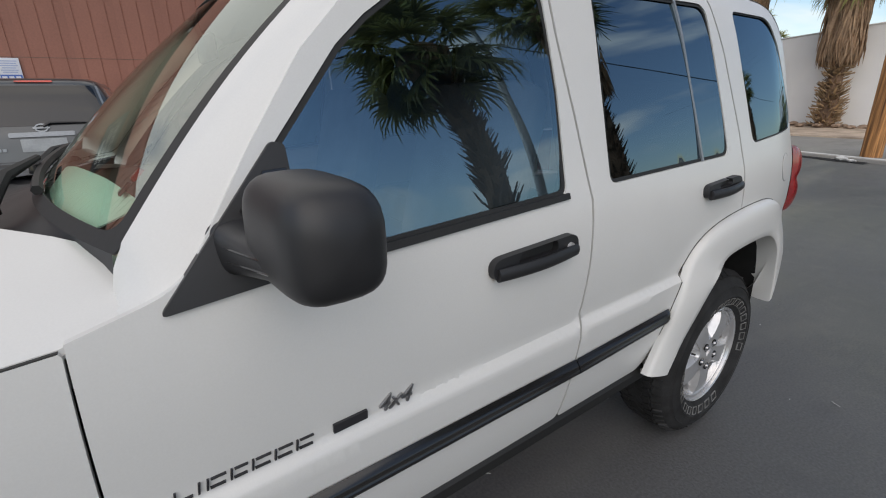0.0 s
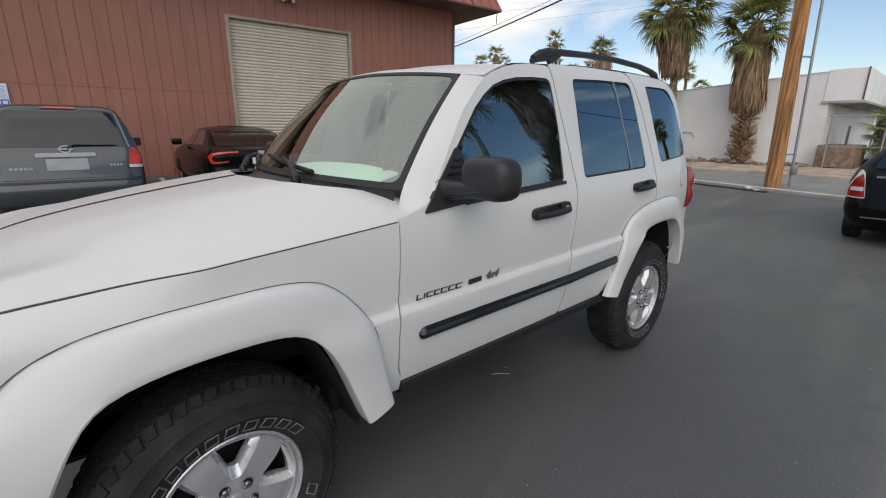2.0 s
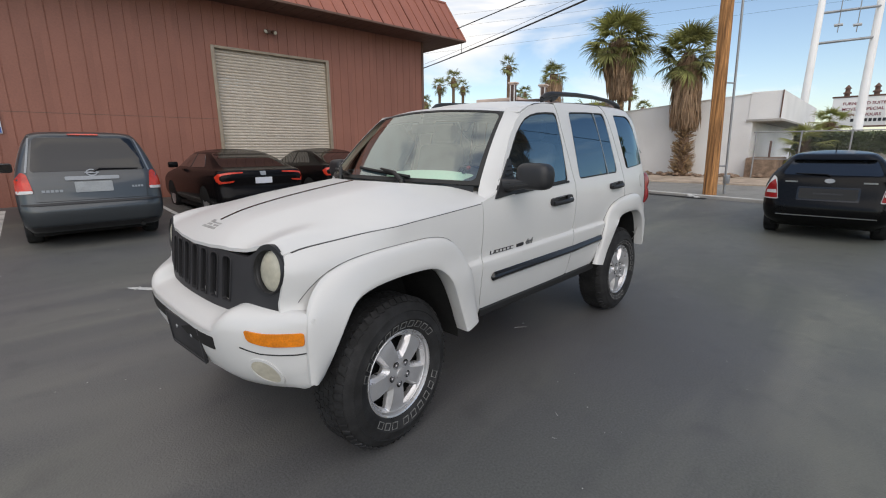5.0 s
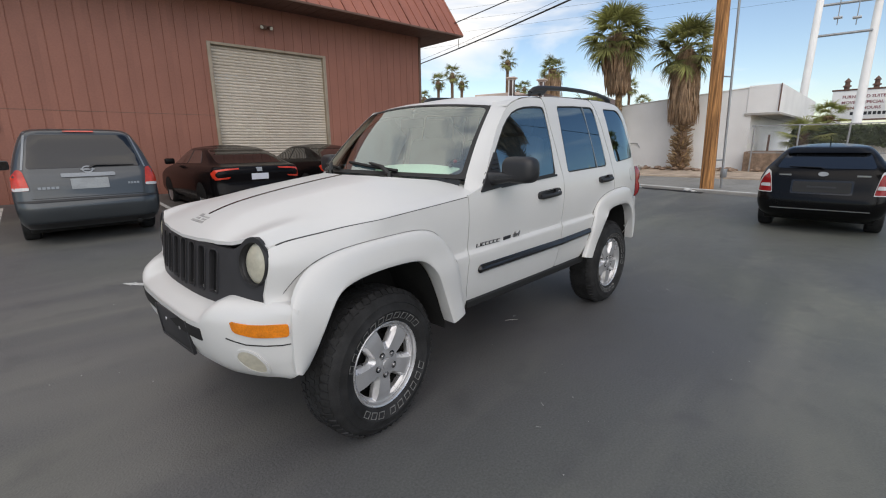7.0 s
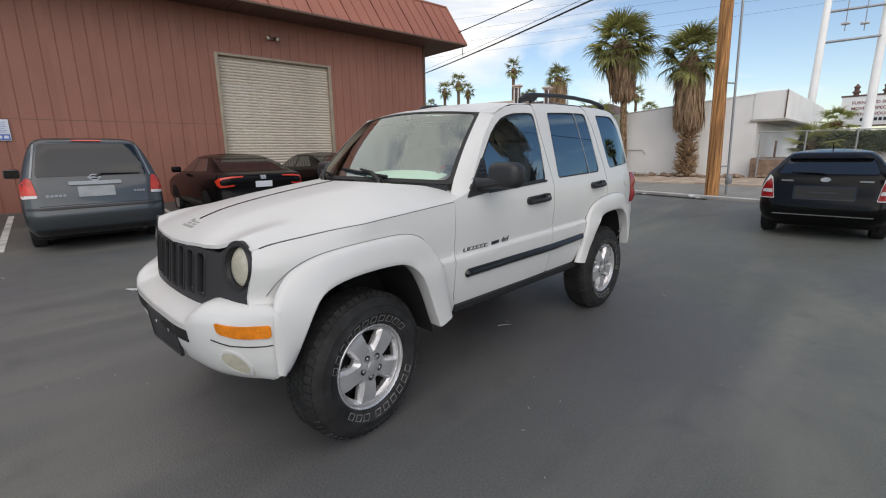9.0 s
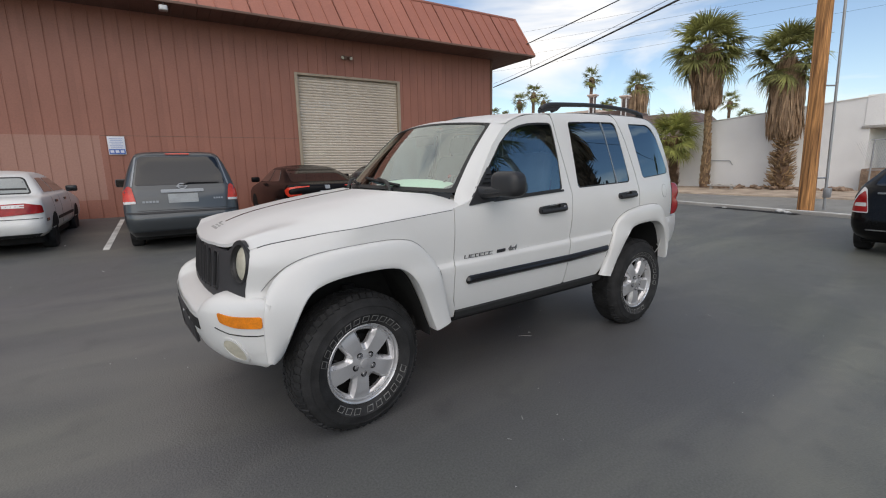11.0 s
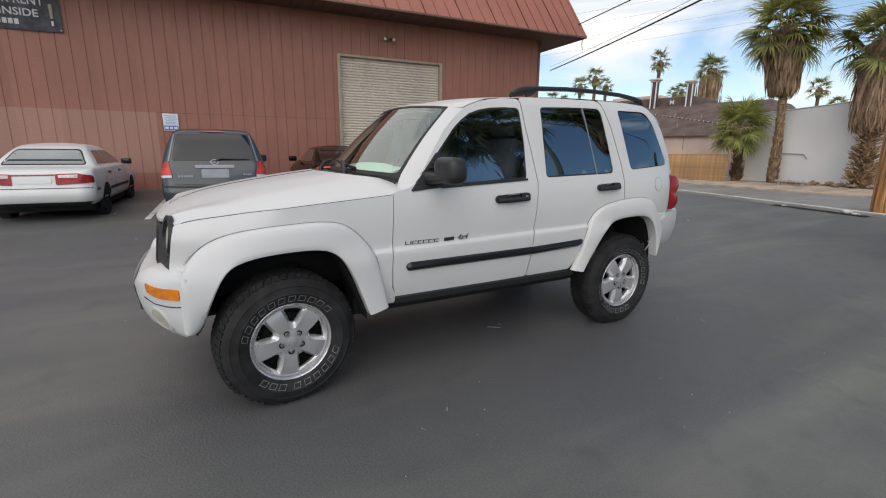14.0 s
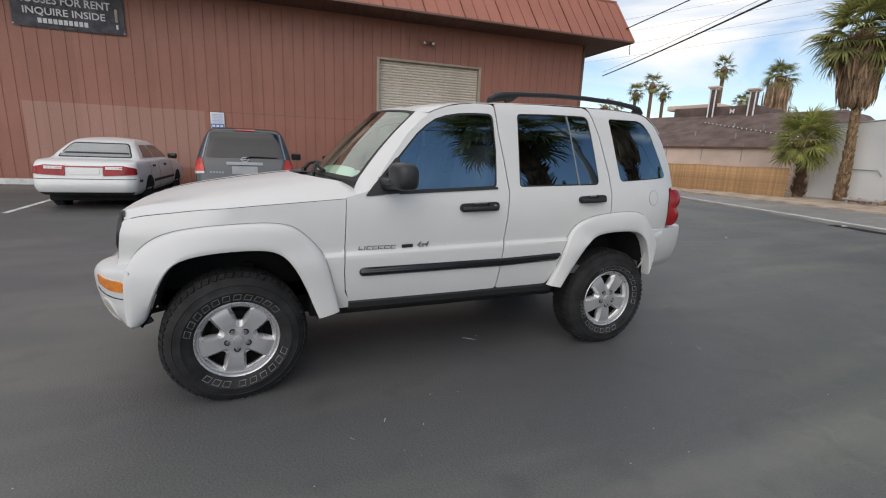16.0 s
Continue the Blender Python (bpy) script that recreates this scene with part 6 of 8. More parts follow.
part("bracket", tube(bmesh.new(), [(-5.12, -1.08, 5.565), (-5.12, -1.08, 5.49)], 0.02, 8), GALV, flood)
part("housing", box(bmesh.new(), (-5.22, -1.16, 5.36), (-5.02, -1.0, 5.50), 0.03), GALV, flood)
part("lens", box(bmesh.new(), (-5.20, -1.172, 5.38), (-5.04, -1.161, 5.48), 0.005), CLEAR_LENS, flood)

# scraps on the ground
for x, y, s, seed in ((1.763, 0.45, 0.03, 2), (8.88, 3.41, 0.13, 3), (-0.29, 4.14, 0.10, 4), (-1.33, 5.87, 0.07, 5), (0.55, -0.55, 0.025, 6), (0.75, -0.45, 0.025, 7), (-2.4, 3.0, 0.15, 8), (-1.95, 8.6, 0.10, 9), (5.2, 1.9, 0.06, 10), (3.4, -0.3, 0.04, 11)):
    rnd = random.Random(seed)
    bm = bmesh.new()
    a = rnd.uniform(0, 3.1)
    d, e = Vector((math.cos(a), math.sin(a), 0)), Vector((-math.sin(a), math.cos(a), 0))
    pts = [Vector((x, y, ground_z(x, y) + 0.004)) + d * s * u + e * s * v + Vector((0, 0, w)) for u, v, w in ((-0.5, -0.10, 0), (0.5, -0.05, 0.004), (0.55, 0.12, 0.012), (0.1, 0.16, 0.006), (-0.5, 0.06, 0))]
    bm.faces.new([bm.verts.new(p) for p in pts])
    bmesh.ops.solidify(bm, geom=bm.faces[:], thickness=0.003)
    solid("litter_scrap", bm, LITTER, "small pale scrap lying on the asphalt", "litter", "scraps on the lot", smooth=False)

solid("twig", tube(bmesh.new(), [(1.631, 0.455, 0.004), (1.66, 0.436, 0.007), (1.69, 0.410, 0.007), (1.723, 0.387, 0.004)], [0.0015, 0.002, 0.002, 0.001], 6), LITTER, "thin pale dry twig lying on the asphalt", "twig")

bm = bmesh.new()
grid(bm, [[(x - 0.5 * w * 0.81, y - 0.5 * w * 0.58, 0.005), (x + 0.5 * w * 0.81, y + 0.5 * w * 0.58, 0.005)] for x, y, w in ((-0.36, 4.26, 0.02), (-0.31, 4.19, 0.07), (-0.22, 4.06, 0.085), (-0.08, 3.87, 0.09), (0.10, 3.62, 0.08), (0.2, 3.48, 0.03))])
solid("paint_remnant", bm, WHITE_LINE, "worn end of a white painted line on asphalt", "parking line", kind="structure")
# broken kerb with a low inlet in front of it, its shade laid on as a flat dark strip
bm = bmesh.new()
grid(bm, [[(kerb_x(y) - 0.34 + 0.05 * math.sin(7 * y), y, 0.004), (kerb_x(y) - 0.30 + 0.04 * math.sin(9 * y), y, 0.014), (kerb_x(y) - 0.06, y, 0.016), (kerb_x(y) - 0.004, y, 0.012)] for y in np.arange(1.9, 4.3, 0.12)])
solid("gutter_inlet", bm, DARK, "flat dark strip for the shaded gutter inlet along the kerb", "drain", kind="structure")
for y, r in ((2.35, 0.10), (2.16, 0.06), (3.9, 0.05)):
    bm = bmesh.new()
    bmesh.ops.create_icosphere(bm, subdivisions=1, radius=r)
    rnd = random.Random(int(100 * y))
    for v in bm.verts:
        v.co = Vector((v.co.x, v.co.y * 1.6, v.co.z * 0.6)) * rnd.uniform(0.8, 1.15)
    solid("kerb_lump", bm, WHITE_LINE, "broken white lump of kerb on the asphalt", "rubble", "broken kerb pieces", smooth=False, at=pose(kerb_x(y) - 0.14, y, 0.5 * r))

# loose grit on the lot
rnd = random.Random(31)
bm = bmesh.new()
for k in range(230):
    x, y, r = rnd.uniform(-3.5, 9), rnd.uniform(-2.6, 7.5), 0.0025 * rnd.uniform(0.6, 2.2)
    z = ground_z(x, y)
    vs = [bm.verts.new((x + r * dx, y + r * dy, z + h)) for dx, dy, h in ((-1, -0.7, 0), (1.2, -0.5, 0), (0.1, 1, 0), (0.1, 0, r * 1.1))]
    for f in ((0, 1, 3), (1, 2, 3), (2, 0, 3)):
        bm.faces.new([vs[i] for i in f])
solid("grit", bm, LITTER, "tiny pale grit scattered on the asphalt", "grit", kind="stuff", smooth=False)


# ---- parked cars ----
def car_body(name, at, label, paint, stations, wheels, wheel_r, group="", hub=ALLOY):
    """A car whose tail looks along -y of its own space; stations: height, tail y, nose y, half width, corner radius."""
    car = thing(name, at, label, "car", group)
    zs = [s[0] for s in stations]
    tail_y, nose_y, half, rad = (hermite(zs, [s[i] for s in stations]) for i in (1, 2, 3, 4))

    def ringpts(z, grow=0.0):
        y0, y1, w, r = tail_y(z) - grow, nose_y(z) + grow, half(z) + grow, rad(z)
        pts = []
        for cx, cy, a0 in ((w - r, y0 + r * 0.8, -90), (w - r, y1 - r * 1.3, 0), (-w + r, y1 - r * 1.3, 90), (-w + r, y0 + r * 0.8, 180)):
            fy = 0.8 if cy < (y0 + y1) / 2 else 1.3
            for k in range(7):
                a = radians(a0 + 15 * k)
                pts.append(Vector((cx + r * math.cos(a), cy + r * fy * math.sin(a), z)))
        return pts
    fine = sorted(set([round(z, 3) for a, b in zip(zs, zs[1:]) for z in np.linspace(a, b, 5)]))
    bm = bmesh.new()
    rows = [ringpts(z) for z in fine]
    grid(bm, rows, True)
    top = rows[-1]
    mid = sum(top, Vector()) / len(top)
    inner = [[mid.lerp(p, k) + Vector((0, 0, 0.035 * (1 - k * k))) for p in top] for k in (1.0, 0.75, 0.4, 0.05)]
    grid(bm, inner, True)
    bm.faces.new([bm.verts.new(p) for p in rows[0]])
    bmesh.ops.recalc_face_normals(bm, faces=bm.faces[:])
    bmesh.ops.remove_doubles(bm, verts=bm.verts[:], dist=0.0005)
    part("body", bm, paint, car)

    def rear(x, z, off=0.0):
        y0, w, r = tail_y(z), half(z), rad(z)
        d = max(0.0, abs(x) - (w - r)) / r
        d = min(d, 0.999)
        return Vector((x, y0 + 0.8 * r * (1 - math.sqrt(1 - d * d)) - off, z))

    def flank(sign):
        def f(y, z, off=0.0):
            y0, y1, w, r = tail_y(z), nose_y(z), half(z), rad(z)
            d = min(0.999, max(0.0, (y0 + 0.8 * r) - y) / (0.8 * r))
            e = min(0.999, max(0.0, y - (y1 - 1.3 * r)) / (1.3 * r))
            return Vector((sign * (w - r * (1 - math.sqrt(1 - max(d, e) ** 2)) + off), y, z))
        return f
    for y in wheels:
        for s in (-1, 1):
            w0 = half(0.5)
            wl_ = part("wheel", lathe(bmesh.new(), [(0.0005, -0.005), (0.06, 0.0), (0.12, -0.012), (0.185, -0.005), (0.195, 0.004)], (0, 0, 0), (s, 0, 0), 28), hub, car)
            wl_.matrix_basis = pose(s * (w0 - 0.02), y, wheel_r)
            part("tyre", lathe(bmesh.new(), [(0.19, 0.0), (wheel_r - 0.05, 0.012), (wheel_r - 0.015, 0.0), (wheel_r, -0.03), (wheel_r, -0.17), (wheel_r - 0.03, -0.20), (0.15, -0.20)], (0, 0, 0), (s, 0, 0), 36), TYRE, wl_)
            arch = [(y + (wheel_r + 0.055) * math.cos(a), wheel_r + 0.01 + (wheel_r + 0.055) * math.sin(a)) for a in np.linspace(-0.5, math.pi + 0.5, 26)]
            bm = bmesh.new()
            panel(bm, arch, lambda a, b, g=flank(s): g(a, max(b, stations[0][0] + 0.02), 0.004) if b > stations[0][0] else g(a, stations[0][0], 0.004) + Vector((0, 0, b - stations[0][0])), (s, 0, 0), (), 0.08, 0.0)
            part("wheel_arch", bm, DARK, car)
    # Low box for the underside, hung down to keep light from below the car.
    bm = box(bmesh.new(), (-half(0.5) + 0.10, tail_y(0.5) + 0.42, 0.16), (half(0.5) - 0.12, nose_y(0.5) - 0.3, stations[0][0] + 0.1), 0.03)
    part("underbody", bm, DARK, car)
    return car, rear, flank


def on(car, surf, name, outline, material, off=0.006, thick=0.012, label="", holes=(), out=(0, -1, 0), parent=None, step=0.06):
    bm = bmesh.new()
    panel(bm, outline, lambda a, b: surf(a, b, off), out, holes, step, thick)
    return part(name, bm, material, parent or car, label)


def mirrored(loop):
    return [(-p[0], *p[1:]) for p in loop][::-1]


def bar_text(car, surf, x0, x1, z, h, material, n, off=0.012):
    w = (x1 - x0) / n
    for k in range(n):
        on(car, surf, "badge_bar", [(x0 + w * k + 0.1 * w, z), (x0 + w * (k + 0.85), z), (x0 + w * (k + 0.85), z + h), (x0 + w * k + 0.1 * w, z + h)], material, off, 0.004, "silver badge bar")


# grey people carrier
car, rear, flank = car_body("minivan", pose(-0.10, 6.95, 0.075, 0, 0, -3.0), "dark grey minivan parked nose to the wall", GREY_PAINT,
    [(0.24, 0.16, 4.75, 0.80, 0.25), (0.36, 0.03, 4.95, 0.87, 0.28), (0.55, -0.02, 5.02, 0.895, 0.28), (0.70, 0.02, 4.98, 0.90, 0.26), (0.92, 0.06, 4.75, 0.895, 0.24), (1.05, 0.10, 4.3, 0.875, 0.22), (1.12, 0.14, 3.9, 0.86, 0.22),
     (1.40, 0.27, 3.35, 0.775, 0.20), (1.60, 0.40, 2.9, 0.69, 0.20), (1.67, 0.47, 2.7, 0.64, 0.22), (1.705, 0.56, 2.55, 0.56, 0.25)], (0.95, 3.95), 0.34)
on(car, rear, "rear_window", fillet([(-0.70, 1.13, 0.05), (0.70, 1.13, 0.05), (0.60, 1.62, 0.07), (-0.60, 1.62, 0.07)]), mat("smoked rear glass", (0.008, 0.010, 0.013), 0.03, var=0.1, bump=0, spec=0.5, coat=0.1), 0.004, 0.008, "dark rear window")
for s in (1, -1):
    loop = fillet([(0.70, 0.83, 0.03), (0.895, 0.82, 0.02), (0.885, 1.02, 0.02), (0.80, 1.13, 0.03), (0.745, 1.10, 0.03), (0.72, 0.95, 0.03)])
    lamp = on(car, rear, "tail_lamp", loop if s > 0 else mirrored(loop), RED_BRIGHT, 0.016, 0.02, "red tail lamp")
    low = fillet([(0.705, 0.832, 0.02), (0.888, 0.822, 0.02), (0.890, 0.868, 0.01), (0.71, 0.872, 0.01)])
    on(car, rear, "lamp_clear", low if s > 0 else mirrored(low), CLEAR_LENS, 0.019, 0.004, "clear reversing lens", parent=lamp)
on(car, rear, "lamp_bar", fillet([(-0.33, 1.00, 0.02), (0.33, 1.00, 0.02), (0.33, 1.055, 0.02), (-0.33, 1.055, 0.02)]), SILVER, 0.02, 0.03, "silver handle bar")
on(car, rear, "number_plate", fillet([(-0.23, 0.82, 0.01), (0.23, 0.82, 0.01), (0.23, 0.975, 0.01), (-0.23, 0.975, 0.01)]), PLATE, 0.010, 0.01, "blank dealer plate")
oval = [(0.072 * math.cos(a), 1.105 + 0.052 * math.sin(a)) for a in np.linspace(0, 6.283, 24, endpoint=False)]
emblem = on(car, rear, "emblem", oval, SILVER, 0.016, 0.012, "silver ring emblem", [shrink(oval, 0.016)])
on(car, rear, "emblem_bar", [(-0.085, 1.096), (0.085, 1.096), (0.085, 1.114), (-0.085, 1.114)], SILVER, 0.019, 0.012, parent=emblem)
bar_text(car, rear, -0.62, -0.37, 0.835, 0.035, SILVER, 5)
bar_text(car, rear, 0.47, 0.63, 0.86, 0.03, SILVER, 4)
on(car, rear, "bumper_step", [(-0.86, 0.655), (0.86, 0.655), (0.86, 0.685), (-0.86, 0.685)], PLASTIC, 0.02, 0.03, "dark bumper step")
on(car, rear, "bumper_valance", [(-0.78, 0.27), (0.78, 0.27), (0.80, 0.34), (-0.80, 0.34)], PLASTIC, 0.03, 0.03)
on(car, rear, "gate_seam", [(-0.70, 0.700), (0.70, 0.700), (0.70, 0.708), (-0.70, 0.708)], RUBBER, 0.002, 0.003)
on(car, rear, "brake_lamp", fillet([(-0.19, 1.662, 0.008), (0.19, 1.662, 0.008), (0.19, 1.685, 0.008), (-0.19, 1.685, 0.008)]), RED_BRIGHT, 0.02, 0.02, "high red brake lamp")
part("wiper", tube(bmesh.new(), [rear(0.02, 1.12, 0.02), rear(0.10, 1.165, 0.03), rear(0.60, 1.155, 0.02)], [0.018, 0.012, 0.007], 8), TRIM, car)
for s in (1, -1):
    g = flank(s)
    on(car, g, "side_window", fillet([(0.62, 1.14, 0.05), (1.75, 1.12, 0.03), (1.78, 1.60, 0.03), (0.78, 1.60, 0.08)]), CAR_GLASS, 0.004, 0.008, out=(s, 0, 0))
    on(car, g, "front_window", fillet([(1.85, 1.12, 0.05), (3.45, 1.12, 0.03), (2.75, 1.60, 0.08), (1.88, 1.60, 0.03)]), CAR_GLASS, 0.004, 0.008, out=(s, 0, 0))
    m = part("door_mirror", box(bmesh.new(), (-0.12, -0.05, -0.09), (0.12, 0.07, 0.09), 0.04, pose(s * 1.02, 3.2, 1.12)), GREY_PAINT, car)
    part("mirror_glass", box(bmesh.new(), (-0.10, -0.056, -0.07), (0.10, -0.05, 0.07), 0.0, pose(s * 1.02, 3.2, 1.12)), CAR_GLASS, m)
    pil = [(0.735, 1.12), (0.76, 1.12), (0.645, 1.655), (0.62, 1.66)]
    on(car, rear, "window_edge", pil if s > 0 else mirrored(pil), SILVER, 0.007, 0.006, "bright edge beside the rear window")
part("exhaust", tube(bmesh.new(), [(0.55, 0.25, 0.27), (0.55, 0.02, 0.26)], 0.03, 12), DARK, car)

# white saloon
car, rear, flank = car_body("sedan", pose(-2.93, 7.85, 0.09, 0, 0, -3.0), "old white saloon car parked nose to the wall", PAINT2,
    [(0.30, 0.12, 4.35, 0.76, 0.22), (0.37, 0.02, 4.52, 0.82, 0.26), (0.50, -0.02, 4.55, 0.845, 0.26), (0.68, 0.03, 4.50, 0.85, 0.24), (0.80, 0.05, 4.2, 0.84, 0.22), (0.90, 0.10, 3.65, 0.825, 0.20), (0.955, 0.22, 3.35, 0.805, 0.18),
     (0.985, 0.62, 3.22, 0.765, 0.16), (1.10, 0.80, 3.02, 0.70, 0.16), (1.29, 1.10, 2.68, 0.575, 0.16), (1.355, 1.27, 2.45, 0.515, 0.18), (1.385, 1.45, 2.3, 0.44, 0.2)], (0.95, 3.55), 0.30, hub=DARK)
sedan_glass = fillet([(-0.64, 1.005, 0.06), (0.64, 1.005, 0.06), (0.495, 1.30, 0.08), (-0.495, 1.30, 0.08)])
on(car, rear, "window_seal", sedan_glass, RUBBER, 0.004, 0.008, "black rubber window seal")
# The glass's pale base colour stands for the sky mirrored in it.
on(car, rear, "rear_window", shrink(sedan_glass, 0.022), mat("rear glass with painted sky reflection", (0.27, 0.29, 0.285), 0.08, var=0.1, bump=0, spec=1.0), 0.006, 0.008, "rear window with sky reflection painted pale")
for s in (1, -1):
    loop = fillet([(0.30, 0.675, 0.02), (0.838, 0.705, 0.02), (0.825, 0.83, 0.03), (0.62, 0.875, 0.03), (0.30, 0.865, 0.02)])
    lamp = on(car, rear, "tail_lamp", loop if s > 0 else mirrored(loop), RED_DEEP, 0.014, 0.02, "deep red tail lamp")
    low = [(0.34, 0.80), (0.62, 0.80), (0.62, 0.855), (0.34, 0.85)]
    on(car, rear, "lamp_band", low if s > 0 else mirrored(low), CLEAR_LENS, 0.015, 0.004, parent=lamp)
on(car, rear, "boot_strip", [(-0.30, 0.835), (0.30, 0.835), (0.30, 0.86), (-0.30, 0.86)], RED_LENS, 0.010, 0.01, "thin red strip")
on(car, rear, "number_plate", fillet([(-0.24, 0.70, 0.01), (0.24, 0.70, 0.01), (0.24, 0.82, 0.01), (-0.24, 0.82, 0.01)]), PAINT2, 0.008, 0.01, "blank white plate panel")
on(car, rear, "bumper_seam", [(-0.82, 0.610), (0.82, 0.610), (0.82, 0.622), (-0.82, 0.622)], RUBBER, 0.004, 0.004)
# Black lower edge that also stands for the shadow under the bumper.
on(car, rear, "valance_shade", [(-0.72, 0.302), (0.72, 0.302), (0.78, 0.36), (-0.78, 0.36)], RUBBER, 0.012, 0.02)
for s in (1, -1):
    g = flank(s)
    on(car, g, "rear_side_window", fillet([(0.98, 1.02, 0.05), (1.78, 1.01, 0.02), (1.78, 1.275, 0.03), (1.32, 1.275, 0.06)]), CAR_GLASS, 0.006, 0.008, out=(s, 0, 0))
    on(car, g, "front_window", fillet([(1.84, 1.01, 0.02), (2.95, 1.00, 0.04), (2.50, 1.275, 0.08), (1.84, 1.275, 0.03)]), CAR_GLASS, 0.006, 0.008, out=(s, 0, 0))
    on(car, g, "side_moulding", [(1.30, 0.50), (3.10, 0.50), (3.10, 0.555), (1.30, 0.555)], RUBBER, 0.014, 0.02, "black side moulding", out=(s, 0, 0))
    on(car, g, "side_marker", [(0.22, 0.55), (0.42, 0.55), (0.42, 0.60), (0.22, 0.60)], TRIM, 0.008, 0.01, out=(s, 0, 0))
    for y in (1.30, 2.26):
        on(car, g, "door_handle", [(y, 0.82), (y + 0.18, 0.82), (y + 0.18, 0.865), (y, 0.865)], TRIM, 0.02, 0.02, out=(s, 0, 0))
    for y in (1.82, 2.98, 1.10):
        on(car, g, "door_seam", [(y, 0.32), (y + 0.012, 0.32), (y + 0.012, 0.99), (y, 0.99)], RUBBER, 0.002, 0.003, out=(s, 0, 0))
    m = part("door_mirror", box(bmesh.new(), (-0.10, -0.05, -0.065), (0.10, 0.06, 0.065), 0.03, pose(s * 0.93, 2.75, 1.03)), TRIM, car)

# black saloon with c-shaped lamps
def black_saloon(at, label, group=""):
    car, rear, flank = car_body("sedan", at, label, BLACK_PAINT,
        [(0.22, 0.16, 4.40, 0.76, 0.24), (0.34, 0.02, 4.58, 0.86, 0.30), (0.50, -0.02, 4.62, 0.90, 0.30), (0.72, 0.05, 4.55, 0.90, 0.28), (0.88, 0.04, 4.2, 0.885, 0.26), (0.97, 0.06, 3.7, 0.865, 0.24), (1.02, 0.12, 3.4, 0.84, 0.22),
         (1.05, 0.30, 3.25, 0.82, 0.20), (1.12, 0.55, 3.1, 0.77, 0.18), (1.30, 1.10, 2.75, 0.66, 0.18), (1.38, 1.45, 2.5, 0.60, 0.18), (1.415, 1.75, 2.25, 0.52, 0.2)], (0.95, 3.65), 0.32)
    on(car, rear, "rear_window", fillet([(-0.68, 1.08, 0.06), (0.68, 1.08, 0.06), (0.58, 1.36, 0.08), (-0.58, 1.36, 0.08)]), CAR_GLASS, 0.006, 0.008, "dark rear window")
    for s in (1, -1):
        c = [(0.40, 0.995), (0.66, 0.990), (0.84, 0.965), (0.885, 0.905), (0.875, 0.82), (0.84, 0.775), (0.60, 0.80), (0.57, 0.83), (0.80, 0.815), (0.835, 0.855), (0.830, 0.905), (0.78, 0.940), (0.62, 0.960), (0.40, 0.972)]
        on(car, rear, "tail_lamp", c if s > 0 else mirrored(c), RED_BRIGHT, 0.014, 0.02, "c-shaped red tail lamp", step=0.04)
        g = flank(s)
        on(car, g, "rear_side_window", fillet([(1.05, 1.08, 0.05), (2.0, 1.06, 0.02), (2.0, 1.34, 0.03), (1.45, 1.34, 0.08)]), CAR_GLASS, 0.006, 0.008, out=(s, 0, 0))
        on(car, g, "front_window", fillet([(2.06, 1.06, 0.02), (3.0, 1.05, 0.04), (2.55, 1.34, 0.08), (2.06, 1.34, 0.03)]), CAR_GLASS, 0.006, 0.008, out=(s, 0, 0))
        part("door_mirror", box(bmesh.new(), (-0.10, -0.05, -0.065), (0.10, 0.06, 0.065), 0.03, pose(s * 0.98, 2.85, 1.10)), BLACK_PAINT, car)
    on(car, rear, "emblem", fillet([(-0.05, 0.92, 0.01), (0.05, 0.92, 0.01), (0.06, 1.0, 0.01), (-0.06, 1.0, 0.01)]), SILVER, 0.012, 0.01, "silver emblem plate")
    on(car, rear, "number_plate", fillet([(-0.17, 0.76, 0.01), (0.17, 0.76, 0.01), (0.17, 0.88, 0.01), (-0.17, 0.88, 0.01)]), SIGNWHITE, 0.010, 0.01, "blank plate")
    return car


black_saloon(pose(2.72, 7.35, 0.08, 0, 0, -3.0), "black saloon with c-shaped red tail lamps by the wall")
black_saloon(pose(5.55, 8.1, 0.09, 0, 0, -3.0), "second black saloon parked in front of the roller door")

# black hatchback across the lot, tail towards the white car
car, rear, flank = car_body("hatchback", pose(7.95, -1.07, 0, 0, 0, -88), "black hatchback with large red and clear tail lamps", BLUE_BLACK,
    [(0.22, 0.16, 3.75, 0.70, 0.24), (0.33, 0.02, 3.95, 0.79, 0.28), (0.50, -0.03, 4.0, 0.83, 0.28), (0.68, 0.02, 3.95, 0.835, 0.26), (0.84, 0.06, 3.6, 0.83, 0.24), (0.95, 0.10, 3.2, 0.80, 0.22), (1.02, 0.16, 3.0, 0.775, 0.20),
     (1.17, 0.36, 2.7, 0.675, 0.19), (1.30, 0.52, 2.35, 0.58, 0.18), (1.365, 0.66, 2.15, 0.51, 0.2), (1.39, 0.85, 2.0, 0.43, 0.22)], (0.72, 3.2), 0.295)
on(car, rear, "rear_window", fillet([(-0.62, 1.035, 0.06), (0.62, 1.035, 0.06), (0.52, 1.265, 0.06), (-0.52, 1.265, 0.06)]), CAR_GLASS, 0.008, 0.01, "dark rear window")
